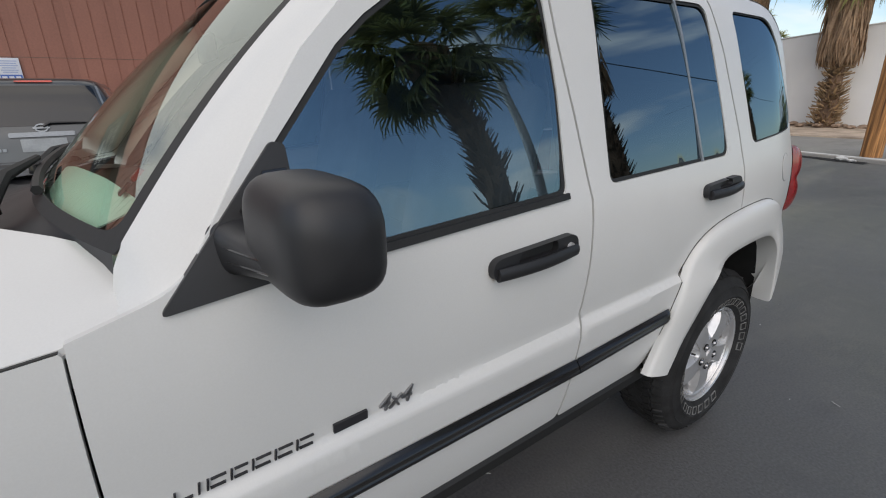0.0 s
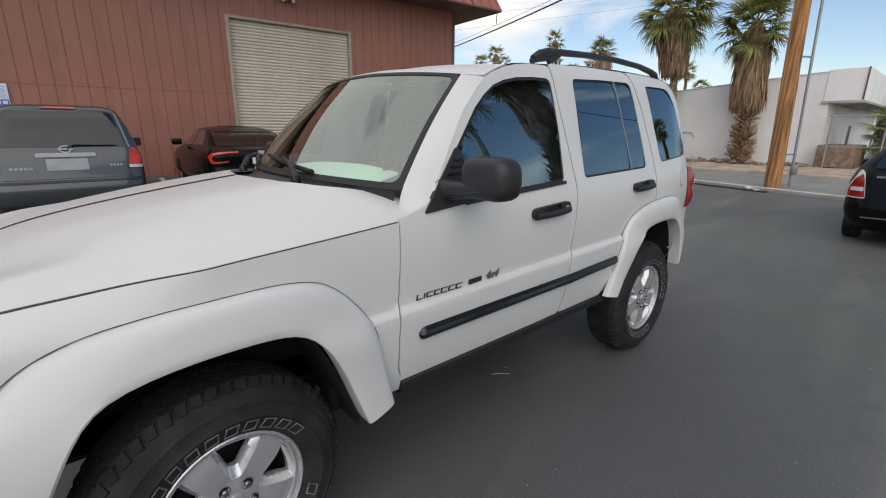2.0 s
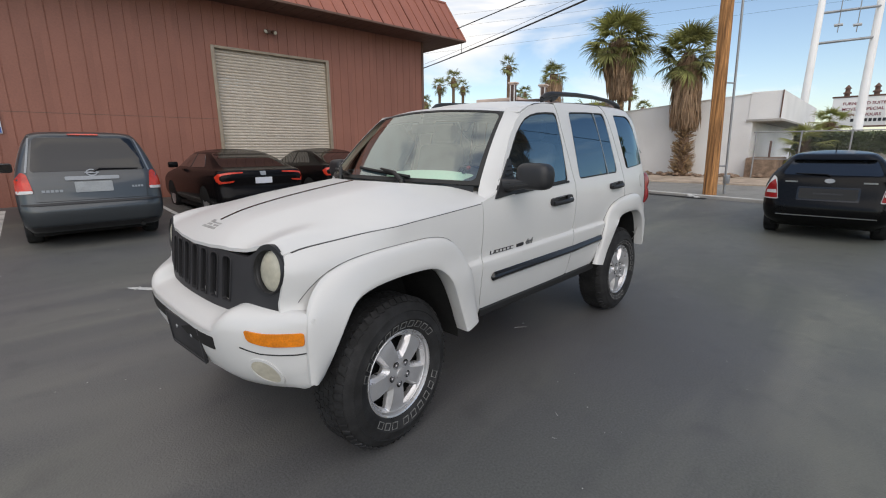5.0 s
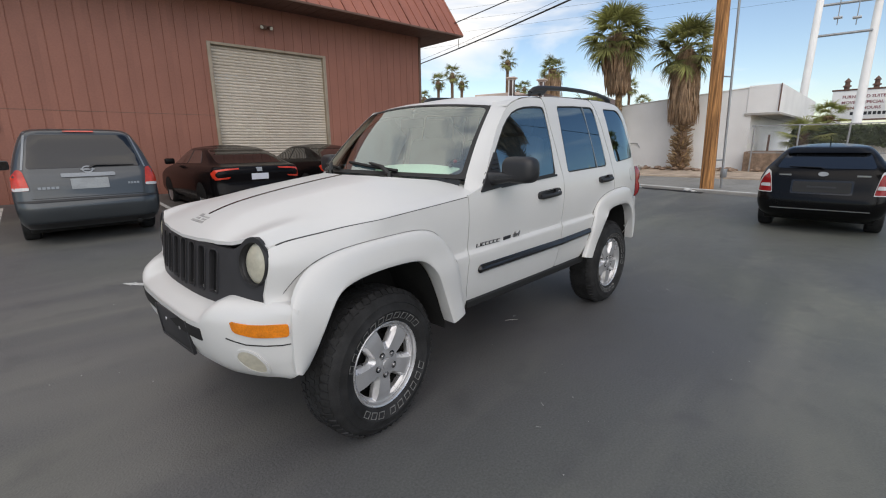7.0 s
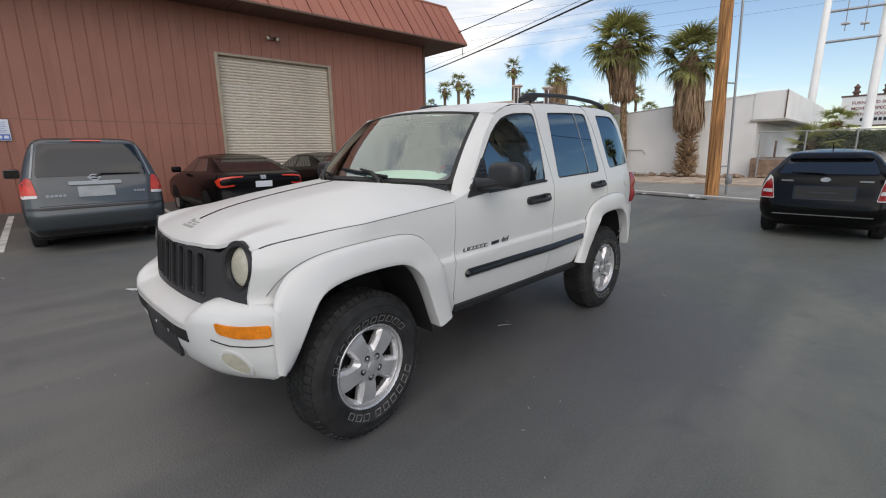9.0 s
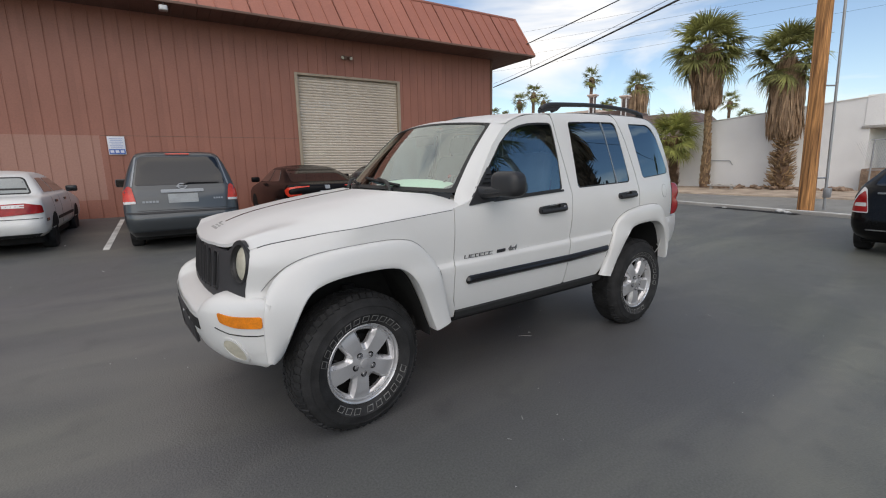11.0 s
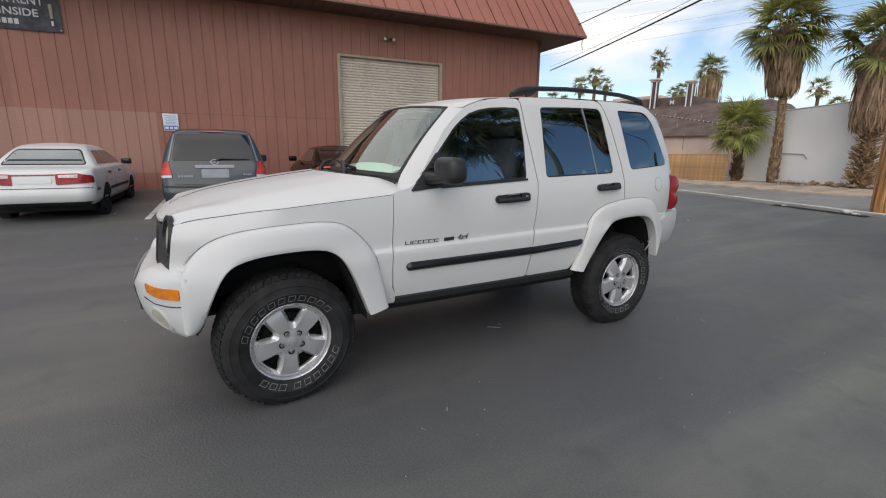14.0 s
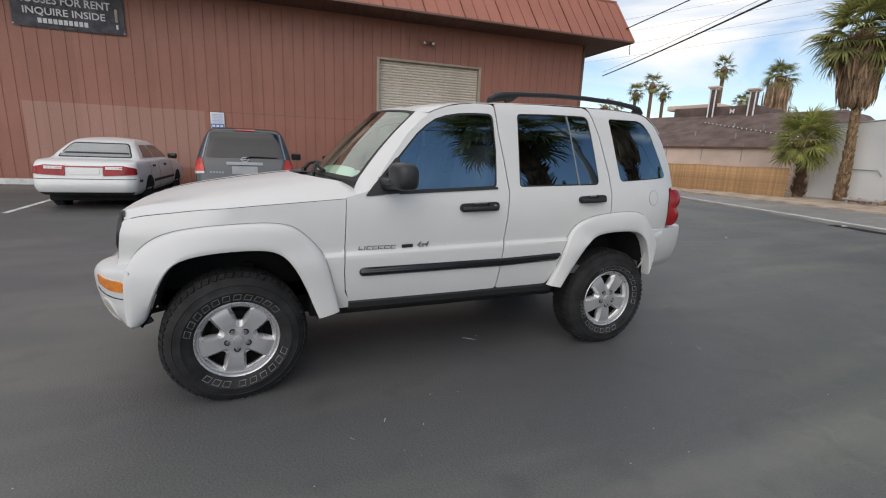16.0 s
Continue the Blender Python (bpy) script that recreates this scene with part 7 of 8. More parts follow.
for s in (1, -1):
    loop = fillet([(0.62, 0.64, 0.02), (0.83, 0.64, 0.02), (0.825, 0.80, 0.02), (0.73, 1.02, 0.02), (0.68, 0.98, 0.02), (0.645, 0.80, 0.03)])
    lamp = on(car, rear, "tail_lamp", loop if s > 0 else mirrored(loop), CLEAR_LENS, 0.014, 0.02, "red and clear tail lamp")
    red = fillet([(0.628, 0.655, 0.02), (0.822, 0.655, 0.02), (0.818, 0.76, 0.02), (0.775, 0.885, 0.02), (0.700, 0.965, 0.02), (0.668, 0.88, 0.02)])
    low = on(car, rear, "red_lens", red if s > 0 else mirrored(red), RED_DEEP, 0.018, 0.004, "red lens", parent=lamp)
    mid = fillet([(0.650, 0.735, 0.015), (0.800, 0.735, 0.015), (0.790, 0.785, 0.015), (0.660, 0.79, 0.015)])
    on(car, rear, "clear_lens", mid if s > 0 else mirrored(mid), CLEAR_LENS, 0.0225, 0.003, "clear lens", parent=lamp)
    g = flank(s)
    on(car, g, "side_window", fillet([(0.75, 1.04, 0.08), (2.75, 1.03, 0.04), (2.30, 1.30, 0.08), (0.95, 1.30, 0.06)]), CAR_GLASS, 0.006, 0.008, out=(s, 0, 0))
    part("door_mirror", box(bmesh.new(), (-0.10, -0.05, -0.065), (0.10, 0.06, 0.065), 0.03, pose(s * 0.82, 2.55, 0.99)), BLUE_BLACK, car)
    part("badge_bar", box(bmesh.new(), (-0.08, -0.004, -0.012), (0.08, 0.004, 0.012), 0.0, pose(s * 0.48, rear(0.48, 0.93).y - 0.012, 0.93)), CHROME, car)
on(car, rear, "spoiler", fillet([(-0.53, 1.275, 0.03), (0.53, 1.275, 0.03), (0.49, 1.35, 0.03), (-0.49, 1.35, 0.03)]), BLUE_BLACK, 0.07, 0.10, "roof spoiler")
on(car, rear, "plate_rim", fillet([(-0.385, 0.635, 0.03), (0.385, 0.635, 0.03), (0.385, 0.855, 0.03), (-0.385, 0.855, 0.03)]), TRIM, 0.004, 0.004, "glossy black rim of the plate recess")
on(car, rear, "plate_recess", fillet([(-0.36, 0.66, 0.03), (0.36, 0.66, 0.03), (0.36, 0.83, 0.03), (-0.36, 0.83, 0.03)]), RUBBER, 0.006, 0.006, "black empty plate recess")
on(car, rear, "emblem", [(0.065 * math.cos(a), 0.95 + 0.035 * math.sin(a)) for a in np.linspace(0, 6.283, 20, endpoint=False)], SILVER, 0.014, 0.01, "silver oval emblem")
on(car, rear, "plate_holder_bar", [(-0.18, 0.735), (0.18, 0.735), (0.18, 0.758), (-0.18, 0.758)], GRILLE, 0.012, 0.006)
on(car, rear, "bumper_line", [(-0.62, 0.385), (0.62, 0.385), (0.62, 0.40), (-0.62, 0.40)], GALV, 0.014, 0.01)
part("aerial", tube(bmesh.new(), [(0.0, 0.95, 1.40), (0.0, 0.75, 1.53)], [0.008, 0.004], 6), TRIM, car)
part("wiper", tube(bmesh.new(), [rear(0.0, 1.03, 0.02), rear(-0.05, 1.05, 0.03), rear(-0.45, 1.06, 0.02)], [0.016, 0.012, 0.006], 8), TRIM, car)


# ---- palms ----
def fan_mesh(name, seed, size=1.0, blades=18, stalk=1.0, material=FROND):
    """One fan frond: a stalk and a fan of folded blades that droop at the tips."""
    rnd = random.Random(seed)
    bm = bmesh.new()
    tube(bm, [(0, 0, 0), (0.5 * stalk, 0, 0.03), (stalk, 0, -0.03)], [0.03, 0.02, 0.015], 4, False)
    for k in range(blades):
        a = radians(-115 + 230 * k / (blades - 1) + rnd.uniform(-3, 3))
        ln = size * (0.75 + 0.25 * math.cos(a)) * rnd.uniform(0.85, 1.1)
        d, s = Vector((math.cos(a), math.sin(a), 0)), Vector((-math.sin(a), math.cos(a), 0))
        base = Vector((stalk, 0, -0.03))
        w = (0.034 if blades > 20 else 0.06) * size
        droop = rnd.uniform(0.15, 0.55)
        pts = [(0.0, 0.010, 0), (0.45, w, -0.04), (0.75, w * 0.7, -0.18 * droop * 2), (1.0, 0.006, -droop)]
        lft = [bm.verts.new(base + d * ln * t - s * ww + Vector((0, 0, z * ln))) for t, ww, z in pts]
        mid = [bm.verts.new(base + d * ln * t + Vector((0, 0, z * ln + ww * 0.5))) for t, ww, z in pts]
        rgt = [bm.verts.new(base + d * ln * t + s * ww + Vector((0, 0, z * ln))) for t, ww, z in pts]
        for i in range(3):
            bm.faces.new((lft[i], lft[i + 1], mid[i + 1], mid[i]))
            bm.faces.new((mid[i], mid[i + 1], rgt[i + 1], rgt[i]))
    return link_mesh(name, bm, material, False)


FANS = [fan_mesh("frond", 10 + k, 1.0, 30) for k in range(3)]
YOUNG_FANS = [fan_mesh("frond", 30 + k, 1.0, 26, material=YOUNG_FROND) for k in range(3)]
FAR_FANS = [fan_mesh("frond", 20 + k, 1.0, 21) for k in range(2)]


def palm(at, height, trunk_r, skirt_len, skirt_r, crown_r, label, fronds=48, seed=1, far=False, lean=0.0, group="", taper=0.6, boots=0.0, meshes=None):
    """boots: how far the old leaf bases stand off the trunk, against the usual."""
    rnd = random.Random(seed)
    p = thing("palm_tree", at, label, "palm tree", group)
    top = Vector((lean, 0, height))
    pts = [Vector((lean * t * t, 0, height * t)) for t in np.linspace(0, 1, 9)]
    bm = tube(bmesh.new(), pts, [trunk_r * (1.35 - 0.5 * min(1, 3 * t)) for t in np.linspace(0, 1, 9)], 14)
    trunk = part("trunk", bm, TRUNK, p)
    if not far:
        # old leaf bases standing off the trunk
        bm = bmesh.new()
        for k in range(420 if boots != 0.7 else 560):
            z = rnd.uniform(0.1, max(0.6, height - skirt_len * 0.8))
            a = k * 2.4
            r = trunk_r * (1.35 - 0.5 * min(1, 3 * z / height)) * 0.97
            c = Vector((lean * (z / height) ** 2 + r * math.cos(a), r * math.sin(a), z))
            o, s = Vector((math.cos(a), math.sin(a), 0)), Vector((-math.sin(a), math.cos(a), 0))
            w, ln = rnd.uniform(0.03, 0.07), rnd.uniform(0.10, 0.26)
            out = 0.8 if boots == 0 or boots > 1 else 0.30
            up = 1.0 if boots <= 1 else rnd.uniform(0.0, 0.9)
            ln *= max(1.0, boots)
            q = [c - s * w, c + s * w, c + s * w * 0.3 + o * ln * out + Vector((0, 0, ln * up)), c - s * w * 0.3 + o * ln * out + Vector((0, 0, ln * up))]
            e = [v - o * 0.03 - Vector((0, 0, 0.05)) for v in q]
            qs, es = [bm.verts.new(v) for v in q], [bm.verts.new(v) for v in e]
            bm.faces.new(qs)
            for i in range(4):
                bm.faces.new((qs[i], es[i], es[(i + 1) % 4], qs[(i + 1) % 4]))
        tagged(part("leaf_base", bm, BOOT if boots else TRUNK, trunk, "tan cut leaf bases" if boots else "", False), kind="stuff")
    if skirt_len:
        bm = bmesh.new()
        def prof(t):
            return skirt_r * (min(1.0, 0.55 + 2.2 * t) * (1 - (1 - taper) * t))
        for k in range(200 if far else 950):
            t = rnd.random() * 0.86
            z = height - skirt_len * t
            a = rnd.uniform(0, 2 * math.pi)
            ln = min(rnd.uniform(0.25, 0.45) * skirt_len, skirt_len * (1.0 - t) * rnd.uniform(0.8, 1.15) + 0.15)
            r = prof(t) * rnd.uniform(0.72, 1.05)
            o, s = Vector((math.cos(a), math.sin(a), 0)), Vector((-math.sin(a), math.cos(a), 0))
            c = Vector((lean * (z / height) ** 2, 0, z)) + o * r
            w = rnd.uniform(0.02, 0.065) * (1.6 if far else 1)
            d = o * (rnd.uniform(-0.06, 0.10) - (1 - taper) * skirt_r / skirt_len) + s * rnd.uniform(-0.16, 0.16) + Vector((0, 0, -1))
            v = [bm.verts.new(q) for q in (c - s * w * 0.5, c + s * w * 0.5, c + s * w + d * ln * 0.6 + o * 0.05, c + d * ln + s * rnd.uniform(-0.1, 0.1), c - s * w + d * ln * 0.6 + o * 0.05)]
            bm.faces.new(v)
        sk = part("skirt", bm, SKIRT, p, "hanging skirt of dead brown fronds", False)
        tagged(sk, kind="stuff")
        bm = bmesh.new()
        rows = []
        for t in np.linspace(0.12, 0.90, 8):
            z = height - skirt_len * t
            rows.append([(lean * (z / height) ** 2 + 0.66 * prof(t) * math.cos(a), 0.66 * prof(t) * math.sin(a), z) for a in np.linspace(0, 2 * math.pi, 14, endpoint=False)])
        grid(bm, rows, True, True)
        part("skirt_core", bm, SKIRT, sk, "", False)
    meshes = meshes or (FAR_FANS if far else FANS)
    for k in range(fronds):
        u = (k + 0.5) / fronds
        el = radians(84 - 132 * u ** 0.85 + rnd.uniform(-10, 10))
        az = k * 2.39996 + rnd.uniform(-0.2, 0.2)
        f = new("frond", meshes[k % len(meshes)])
        f.parent = p
        sc = crown_r / 2.0 * rnd.uniform(0.8, 1.08) * (0.75 if u < 0.1 else 1)
        f.matrix_basis = Matrix.Translation(top + Vector((0, 0, 0.15 - 0.5 * u))) @ Matrix.Rotation(az, 4, 'Z') @ Matrix.Rotation(-el, 4, 'Y') @ Matrix.Rotation(rnd.uniform(-0.5, 0.5), 4, 'X') @ Matrix.Diagonal((sc, sc, sc, 1))
    return p


palm(pose(23.3, 8.72, 0.05, 0, 0, 85), 7.0, 0.165, 3.0, 0.95, 2.1, "tall fan palm with a brown skirt by the street", seed=3, group="street palms", lean=0.45, taper=0.5, boots=0.7)
palm(pose(23.2, 5.45, 0.05, 0, 0, 75), 5.85, 0.25, 3.45, 0.60, 1.72, "fan palm with a ragged brown skirt by the street", 40, seed=5, group="street palms", lean=0.25, taper=0.95, boots=1.7)
palm(pose(23.0, 10.2, 0.05), 2.70, 0.150, 1.0, 0.5, 1.48, "young yellow green fan palm beside a taller one", 58, 7, group="street palms", lean=-0.3, meshes=YOUNG_FANS)
palm(pose(5.5, -4.5, 0, 0, 0, 200), 5.3, 0.26, 0.7, 0.5, 1.75, "fan palm with a rough bare trunk behind the lot", 46, 11, group="lot palms", lean=0.5)
palm(pose(9.6, -5.3, 0, 0, 0, 20), 8.2, 0.28, 3.8, 0.62, 2.1, "tall fan palm with a brown skirt behind the lot", 40, 12, group="lot palms", lean=0.4)
palm(pose(33.0, -9.4, 0), 7.6, 0.26, 1.0, 0.5, 1.5, "tall fan palm down the street", 36, 13, group="lot palms")
# steel lamp post behind the lot, with its cables
post = thing("street_lamp", pose(8.6, -6.6, 0), "galvanised steel street lamp post behind the lot", "street lamp")
part("post", tube(bmesh.new(), [(0, 0, 0), (0, 0, 4.5), (0, 0, 9.0)], [0.13, 0.11, 0.08], 12), GALV, post)
part("arm", tube(bmesh.new(), [(0, 0, 8.8), (0.4, 0.3, 9.2), (1.3, 0.9, 9.4)], 0.04, 8), GALV, post)
part("lamp_head", box(bmesh.new(), (1.1, 0.72, 9.33), (1.75, 1.05, 9.47), 0.04), GALV, post)

# palms far off
for k, (x, y, z, r) in enumerate(((44.1, 47.6, 8.6, 1.6), (48.1, 46.5, 10.6, 1.9), (46.1, 41.9, 11.0, 1.9), (49.9, 43.5, 10.4, 1.7), (49.6, 35.2, 12.2, 2.0), (91.7, 62.6, 13.9, 2.6), (83.0, 54.9, 13.2, 2.4), (73.0, 28.3, 10.0, 2.2), (84.6, 30.5, 8.6, 2.4), (42.7, 43.9, 7.8, 1.4))):
    palm(pose(x, y, 0), z, 0.24, 1.2, 0.45, 0.80 * r, "distant fan palm above the roofs", 22, 40 + k, True, group="distant palms")
palm(pose(42.2, 24.1, 0), 9.0, 0.5, 5.0, 1.30, 1.62, "distant thick skirted fan palm above the roofs", 34, 60, True, group="distant palms")

# utility pole with its conduit
pole = thing("utility_pole", pose(14.8, 2.14, 0), "weathered orange brown wooden utility pole at the kerb", "pole")
bm = bmesh.new()
rnd = random.Random(8)
rows = []
for z in np.linspace(-0.2, 11.5, 26):
    r = 0.198 - 0.004 * z
    rows.append([(0.012 * z + r * (1 + rnd.uniform(-0.03, 0.03)) * math.cos(a), 0.03 * z + r * (1 + rnd.uniform(-0.03, 0.03)) * math.sin(a), z) for a in np.linspace(0, 2 * math.pi, 20, endpoint=False)])
grid(bm, rows, True, True)
part("shaft", bm, WOODPOLE, pole, "", False)
cond = part("conduit", tube(bmesh.new(), [(0.45, -0.30, 0), (0.46, -0.19, 4), (0.50, 0.0, 10.5)], 0.035, 10), GALV, pole, "grey steel conduit")
for z in (0.9, 3.4, 6.0):
    part("standoff", tube(bmesh.new(), [(0.012 * z, 0.03 * z - 0.05, z), (0.47, 0.028 * z - 0.30, z)], 0.022, 8), GALV, cond)
part("meter_box", box(bmesh.new(), (0.38, -0.40, 0.35), (0.56, -0.24, 0.62), 0.02), GALV, cond)


def cable(p, q, r, sag, label):
    p, q = Vector(p), Vector(q)
    bm = tube(bmesh.new(), [p.lerp(q, t) - Vector((0, 0, sag * 4 * t * (1 - t))) for t in np.linspace(0, 1, 17)], r, 6)
    solid("cable", bm, WIRE, label, "cable", "overhead cables")


cable((14.78, 2.27, 7.45), (27.4, 29.3, 8.3), 0.040, 0.15, "thick black overhead cable from the pole")
cable((14.78, 2.27, 7.62), (27.4, 29.3, 8.6), 0.010, 0.15, "thin black overhead cable from the pole")
drop_end = BUILD @ Vector((7.05, -0.95, 6.05))
cable((14.78, 2.27, 8.15), drop_end, 0.018, 0.05, "black service cable from the pole to the roof corner")
cable((14.78, 2.27, 8.05), drop_end, 0.008, 0.0, "thin steel messenger wire to the roof corner")
coil = Vector((14.78, 2.27, 8.15)).lerp(drop_end, 0.45)
bm = bmesh.new()
tube(bm, [coil + Vector((0.35 * math.cos(a) * -0.4, 0.35 * math.cos(a), 0.07 * math.sin(a) - 0.02)) for a in np.linspace(0, 6.1, 22)], 0.014, 6)
solid("cable_coil", bm, WIRE, "coil of spare black cable hung on the service line", "cable")
bm = tube(bmesh.new(), [drop_end, drop_end + Vector((0.25, -0.1, -0.25)), drop_end + Vector((0.35, 0.1, -0.6)), drop_end + Vector((0.6, 0.3, -0.75))], 0.012, 6)
solid("cable_loop", bm, WIRE, "loose cable loop at the roof corner", "cable")
for k in range(4):
    cable((60, -30 + 4 * k, 14 + 0.9 * k), (20 - 3 * k, 95, 13.5 + 1.2 * k), 0.008, 1.2, "thin distant power line")

cable((8.6, -6.6, 7.2), (-26, -15, 7.6), 0.022, 0.5, "black overhead cable behind the lot")
cable((8.6, -6.6, 7.2), (60, -12, 8.4), 0.022, 0.8, "black overhead cable behind the lot")

# ---- white building across the street ----
hall = thing("white_building", pose(24.0, 0, 0), "low white stucco building with a flat canopy across the street", "building")
bm = bmesh.new()
grid(bm, [[(0, 10.4, -0.1), (0, 8.0, -0.1), (0, 5.5, -0.1), (0, 2.85, -0.1)], [(0, 10.4, 3.28), (0, 8.0, 3.45), (0, 5.5, 3.65), (0, 2.85, 3.86)]])
grid(bm, [[(0, 2.85, -0.1), (14, 2.85, -0.1)], [(0, 2.85, 3.86), (14, 2.85, 3.86)]])
grid(bm, [[(0, 10.4, -0.1), (14, 10.4, -0.1)], [(0, 10.4, 3.28), (14, 10.4, 3.28)]])
grid(bm, [[(0, 10.4, 3.28), (14, 10.4, 3.28)], [(0, 2.85, 3.86), (14, 2.85, 3.86)]])
bmesh.ops.remove_doubles(bm, verts=bm.verts[:], dist=0.001)
bmesh.ops.recalc_face_normals(bm, faces=bm.faces[:])
part("wall", bm, STUCCO, hall, "", False)
part("canopy", box(bmesh.new(), (-0.03, 1.80, 2.72), (14, 3.05, 3.93), 0.015), STUCCO, hall, "white boxed canopy", False)
part("canopy_soffit", box(bmesh.new(), (-0.09, 1.74, 2.62), (14, 3.1, 2.715), 0.01), CONCRETE, hall)
# Thin dark strip added for the seam line at the canopy's corner.
part("canopy_seam", box(bmesh.new(), (-0.075, 1.81, 2.75), (-0.035, 1.86, 3.94), 0.01), SOFFIT, hall)
part("parapet_cap", box(bmesh.new(), (-0.05, -3.85, 0), (0.25, 3.80, 0.04), 0.01, Matrix.Translation((0, 6.62, 3.57)) @ Matrix.Rotation(radians(-4.35), 4, 'X')), STUCCO, hall)
part("wall_pipe", tube(bmesh.new(), [(-0.06, 9.3, 1.45), (-0.06, 7.9, 1.42), (-0.06, 7.75, 1.2)], 0.02, 6), GALV, hall)
part("stone_plinth", box(bmesh.new(), (-0.5, 1.6, -0.1), (2.0, 2.845, 1.0), 0.06), STONE, hall, "rough brown stone plinth")
part("door_post", box(bmesh.new(), (0.35, 2.05, 1.0), (0.43, 2.13, 1.75), 0.01), BROWN_TRIM, hall)
# low rubble border and stones in front of the wall
rnd = random.Random(21)
for k in range(46):
    y = 2.2 + 6.2 * rnd.random()
    bm = bmesh.new()
    bmesh.ops.create_icosphere(bm, subdivisions=1, radius=1)
    sc = Vector((rnd.uniform(0.08, 0.22), rnd.uniform(0.12, 0.30), rnd.uniform(0.06, 0.14)))
    for v in bm.verts:
        v.co = Vector((v.co.x * sc.x, v.co.y * sc.y, v.co.z * sc.z)) * rnd.uniform(0.8, 1.15)
    solid("stone", bm, STONE, "rough brown stone lying along the verge", "stone", "stones along the wall", smooth=False, at=pose(23.15 + rnd.uniform(-0.4, 0.5), y, 0.10 + 0.12 * rnd.random(), 0, 0, rnd.uniform(0, 180)))
bm = box(bmesh.new(), (22.2, 6.9, 0.22), (22.45, 8.1, 0.30), 0.02)
for y in (7.0, 7.9):
    box(bm, (22.25, y, 0.05), (22.40, y + 0.1, 0.23), 0.01)
solid("low_bench", bm, CONCRETE, "low broken concrete bench by the white wall", "bench")

# chain fence and hedge beyond the canopy
fence = thing("chain_fence", pose(23.2, 0, 0), "galvanised chain link fence with pipe rails", "fence")
for y in (2.5, 0.9, -0.7, -2.3, -3.9, -5.5):
    part("post", tube(bmesh.new(), [(0, y, 0), (0, y, 2.15)], 0.03, 8), GALV, fence)
part("rail", tube(bmesh.new(), [(0, 2.6, 2.12), (0, -6, 2.08)], 0.022, 8), GALV, fence)
part("rail", tube(bmesh.new(), [(0, 2.6, 0.95), (0, -6, 0.95)], 0.018, 8), GALV, fence)
bm = bmesh.new()
for k in range(120):
    y = 2.5 - k * 0.07
    for s in (-1, 1):
        grid(bm, [[(0.003 * s, y - 0.0018, 0.95), (0.003 * s, y + 0.0018, 0.95)], [(0.003 * s, y + s * 0.55 - 0.0018, 2.08), (0.003 * s, y + s * 0.55 + 0.0018, 2.08)]])
tagged(part("wire_mesh", bm, GALV, fence, "", False), kind="stuff")


def hedge(at, size, n, seed, label):
    rnd = random.Random(seed)
    bm = bmesh.new()
    for k in range(n):
        c = Vector((rnd.gauss(0, 0.33) * size[0], rnd.uniform(-0.5, 0.5) * size[1], size[2] * rnd.random() ** 0.7))
        a, b = Vector((rnd.uniform(-1, 1), rnd.uniform(-1, 1), rnd.uniform(-0.6, 0.6))), Vector((rnd.uniform(-1, 1), rnd.uniform(-1, 1), rnd.uniform(-1, 1)))
        a, b = a.normalized() * rnd.uniform(0.06, 0.16), b.normalized() * rnd.uniform(0.03, 0.07)
        bm.faces.new([bm.verts.new(c + q) for q in (-a, b, a, -b)])
    return solid("hedge", bm, HEDGE, label, "hedge", kind="stuff", smooth=False, at=at)


hedge(pose(26.5, -3.5, 1.15), (0.9, 10, 0.95), 14000, 5, "dark green clipped hedge behind the chain fence")
palm(pose(25.6, 1.0, 0), 1.6, 0.12, 0, 0, 1.3, "small fan palm under the canopy", 18, 71, group="small palms", meshes=YOUNG_FANS)
palm(pose(29.5, 0.5, 0), 2.7, 0.15, 0.3, 0.3, 1.0, "small yellow green fan palm beyond the canopy", 26, 72, group="small palms", meshes=YOUNG_FANS)
part("back_wall", box(bmesh.new(), (2.6, -8, 0), (2.8, 1.5, 1.25), 0.01), STUCCO, hall)

# tall white sign frame and the marquee board behind it
frm = thing("sign_frame", None, "tall white steel sign frame with empty panels", "sign frame")
part("leg", tube(bmesh.new(), [(40.8, 2.85, -0.1), (41.25, 2.87, 4.8), (43.3, 3.0, 11.4), (44.2, 3.05, 14)], [0.26, 0.25, 0.22, 0.20], 14), STUCCO, frm)
part("leg", tube(bmesh.new(), [(42.5, -0.25, -0.1), (43.5, -0.2, 2.6), (46.3, -0.1, 11.3), (47.2, -0.05, 14)], [0.30, 0.29, 0.23, 0.21], 14), STUCCO, frm)
for a, b in (((42.5, 2.9, 8.75), (45.5, -0.1, 9.2)), ((43.1, 2.95, 10.9), (46.1, -0.1, 11.4))):
    part("cross_bar", tube(bmesh.new(), [a, b], 0.09, 8), GALV, frm)
for k in range(2):
    part("hanging_rod", tube(bmesh.new(), [(44.0 + 0.9 * k, 1.9 - k, 9.6), (44.0 + 0.9 * k, 1.9 - k, 12)], 0.03, 6), GALV, frm)
    part("small_lamp", box(bmesh.new(), (-0.25, -0.25, -0.06), (0.25, 0.25, 0.06), 0.02, pose(44.0 + 0.9 * k, 1.9 - k, 10.1)), CLEAR_LENS, frm)
board = thing("marquee_sign", pose(61.5, 0, 0, 0, 0, -90), "white marquee board with red and dark letters", "sign")
for x in (-2.0, 4.2):
    part("post", box(bmesh.new(), (x, 0.0, -0.1), (x + 0.4, 0.18, 3.4), 0.02), STUCCO, board)
part("board", box(bmesh.new(), (-2.6, -0.1, 3.5), (5.0, 0.2, 6.3), 0.02), STUCCO, board)
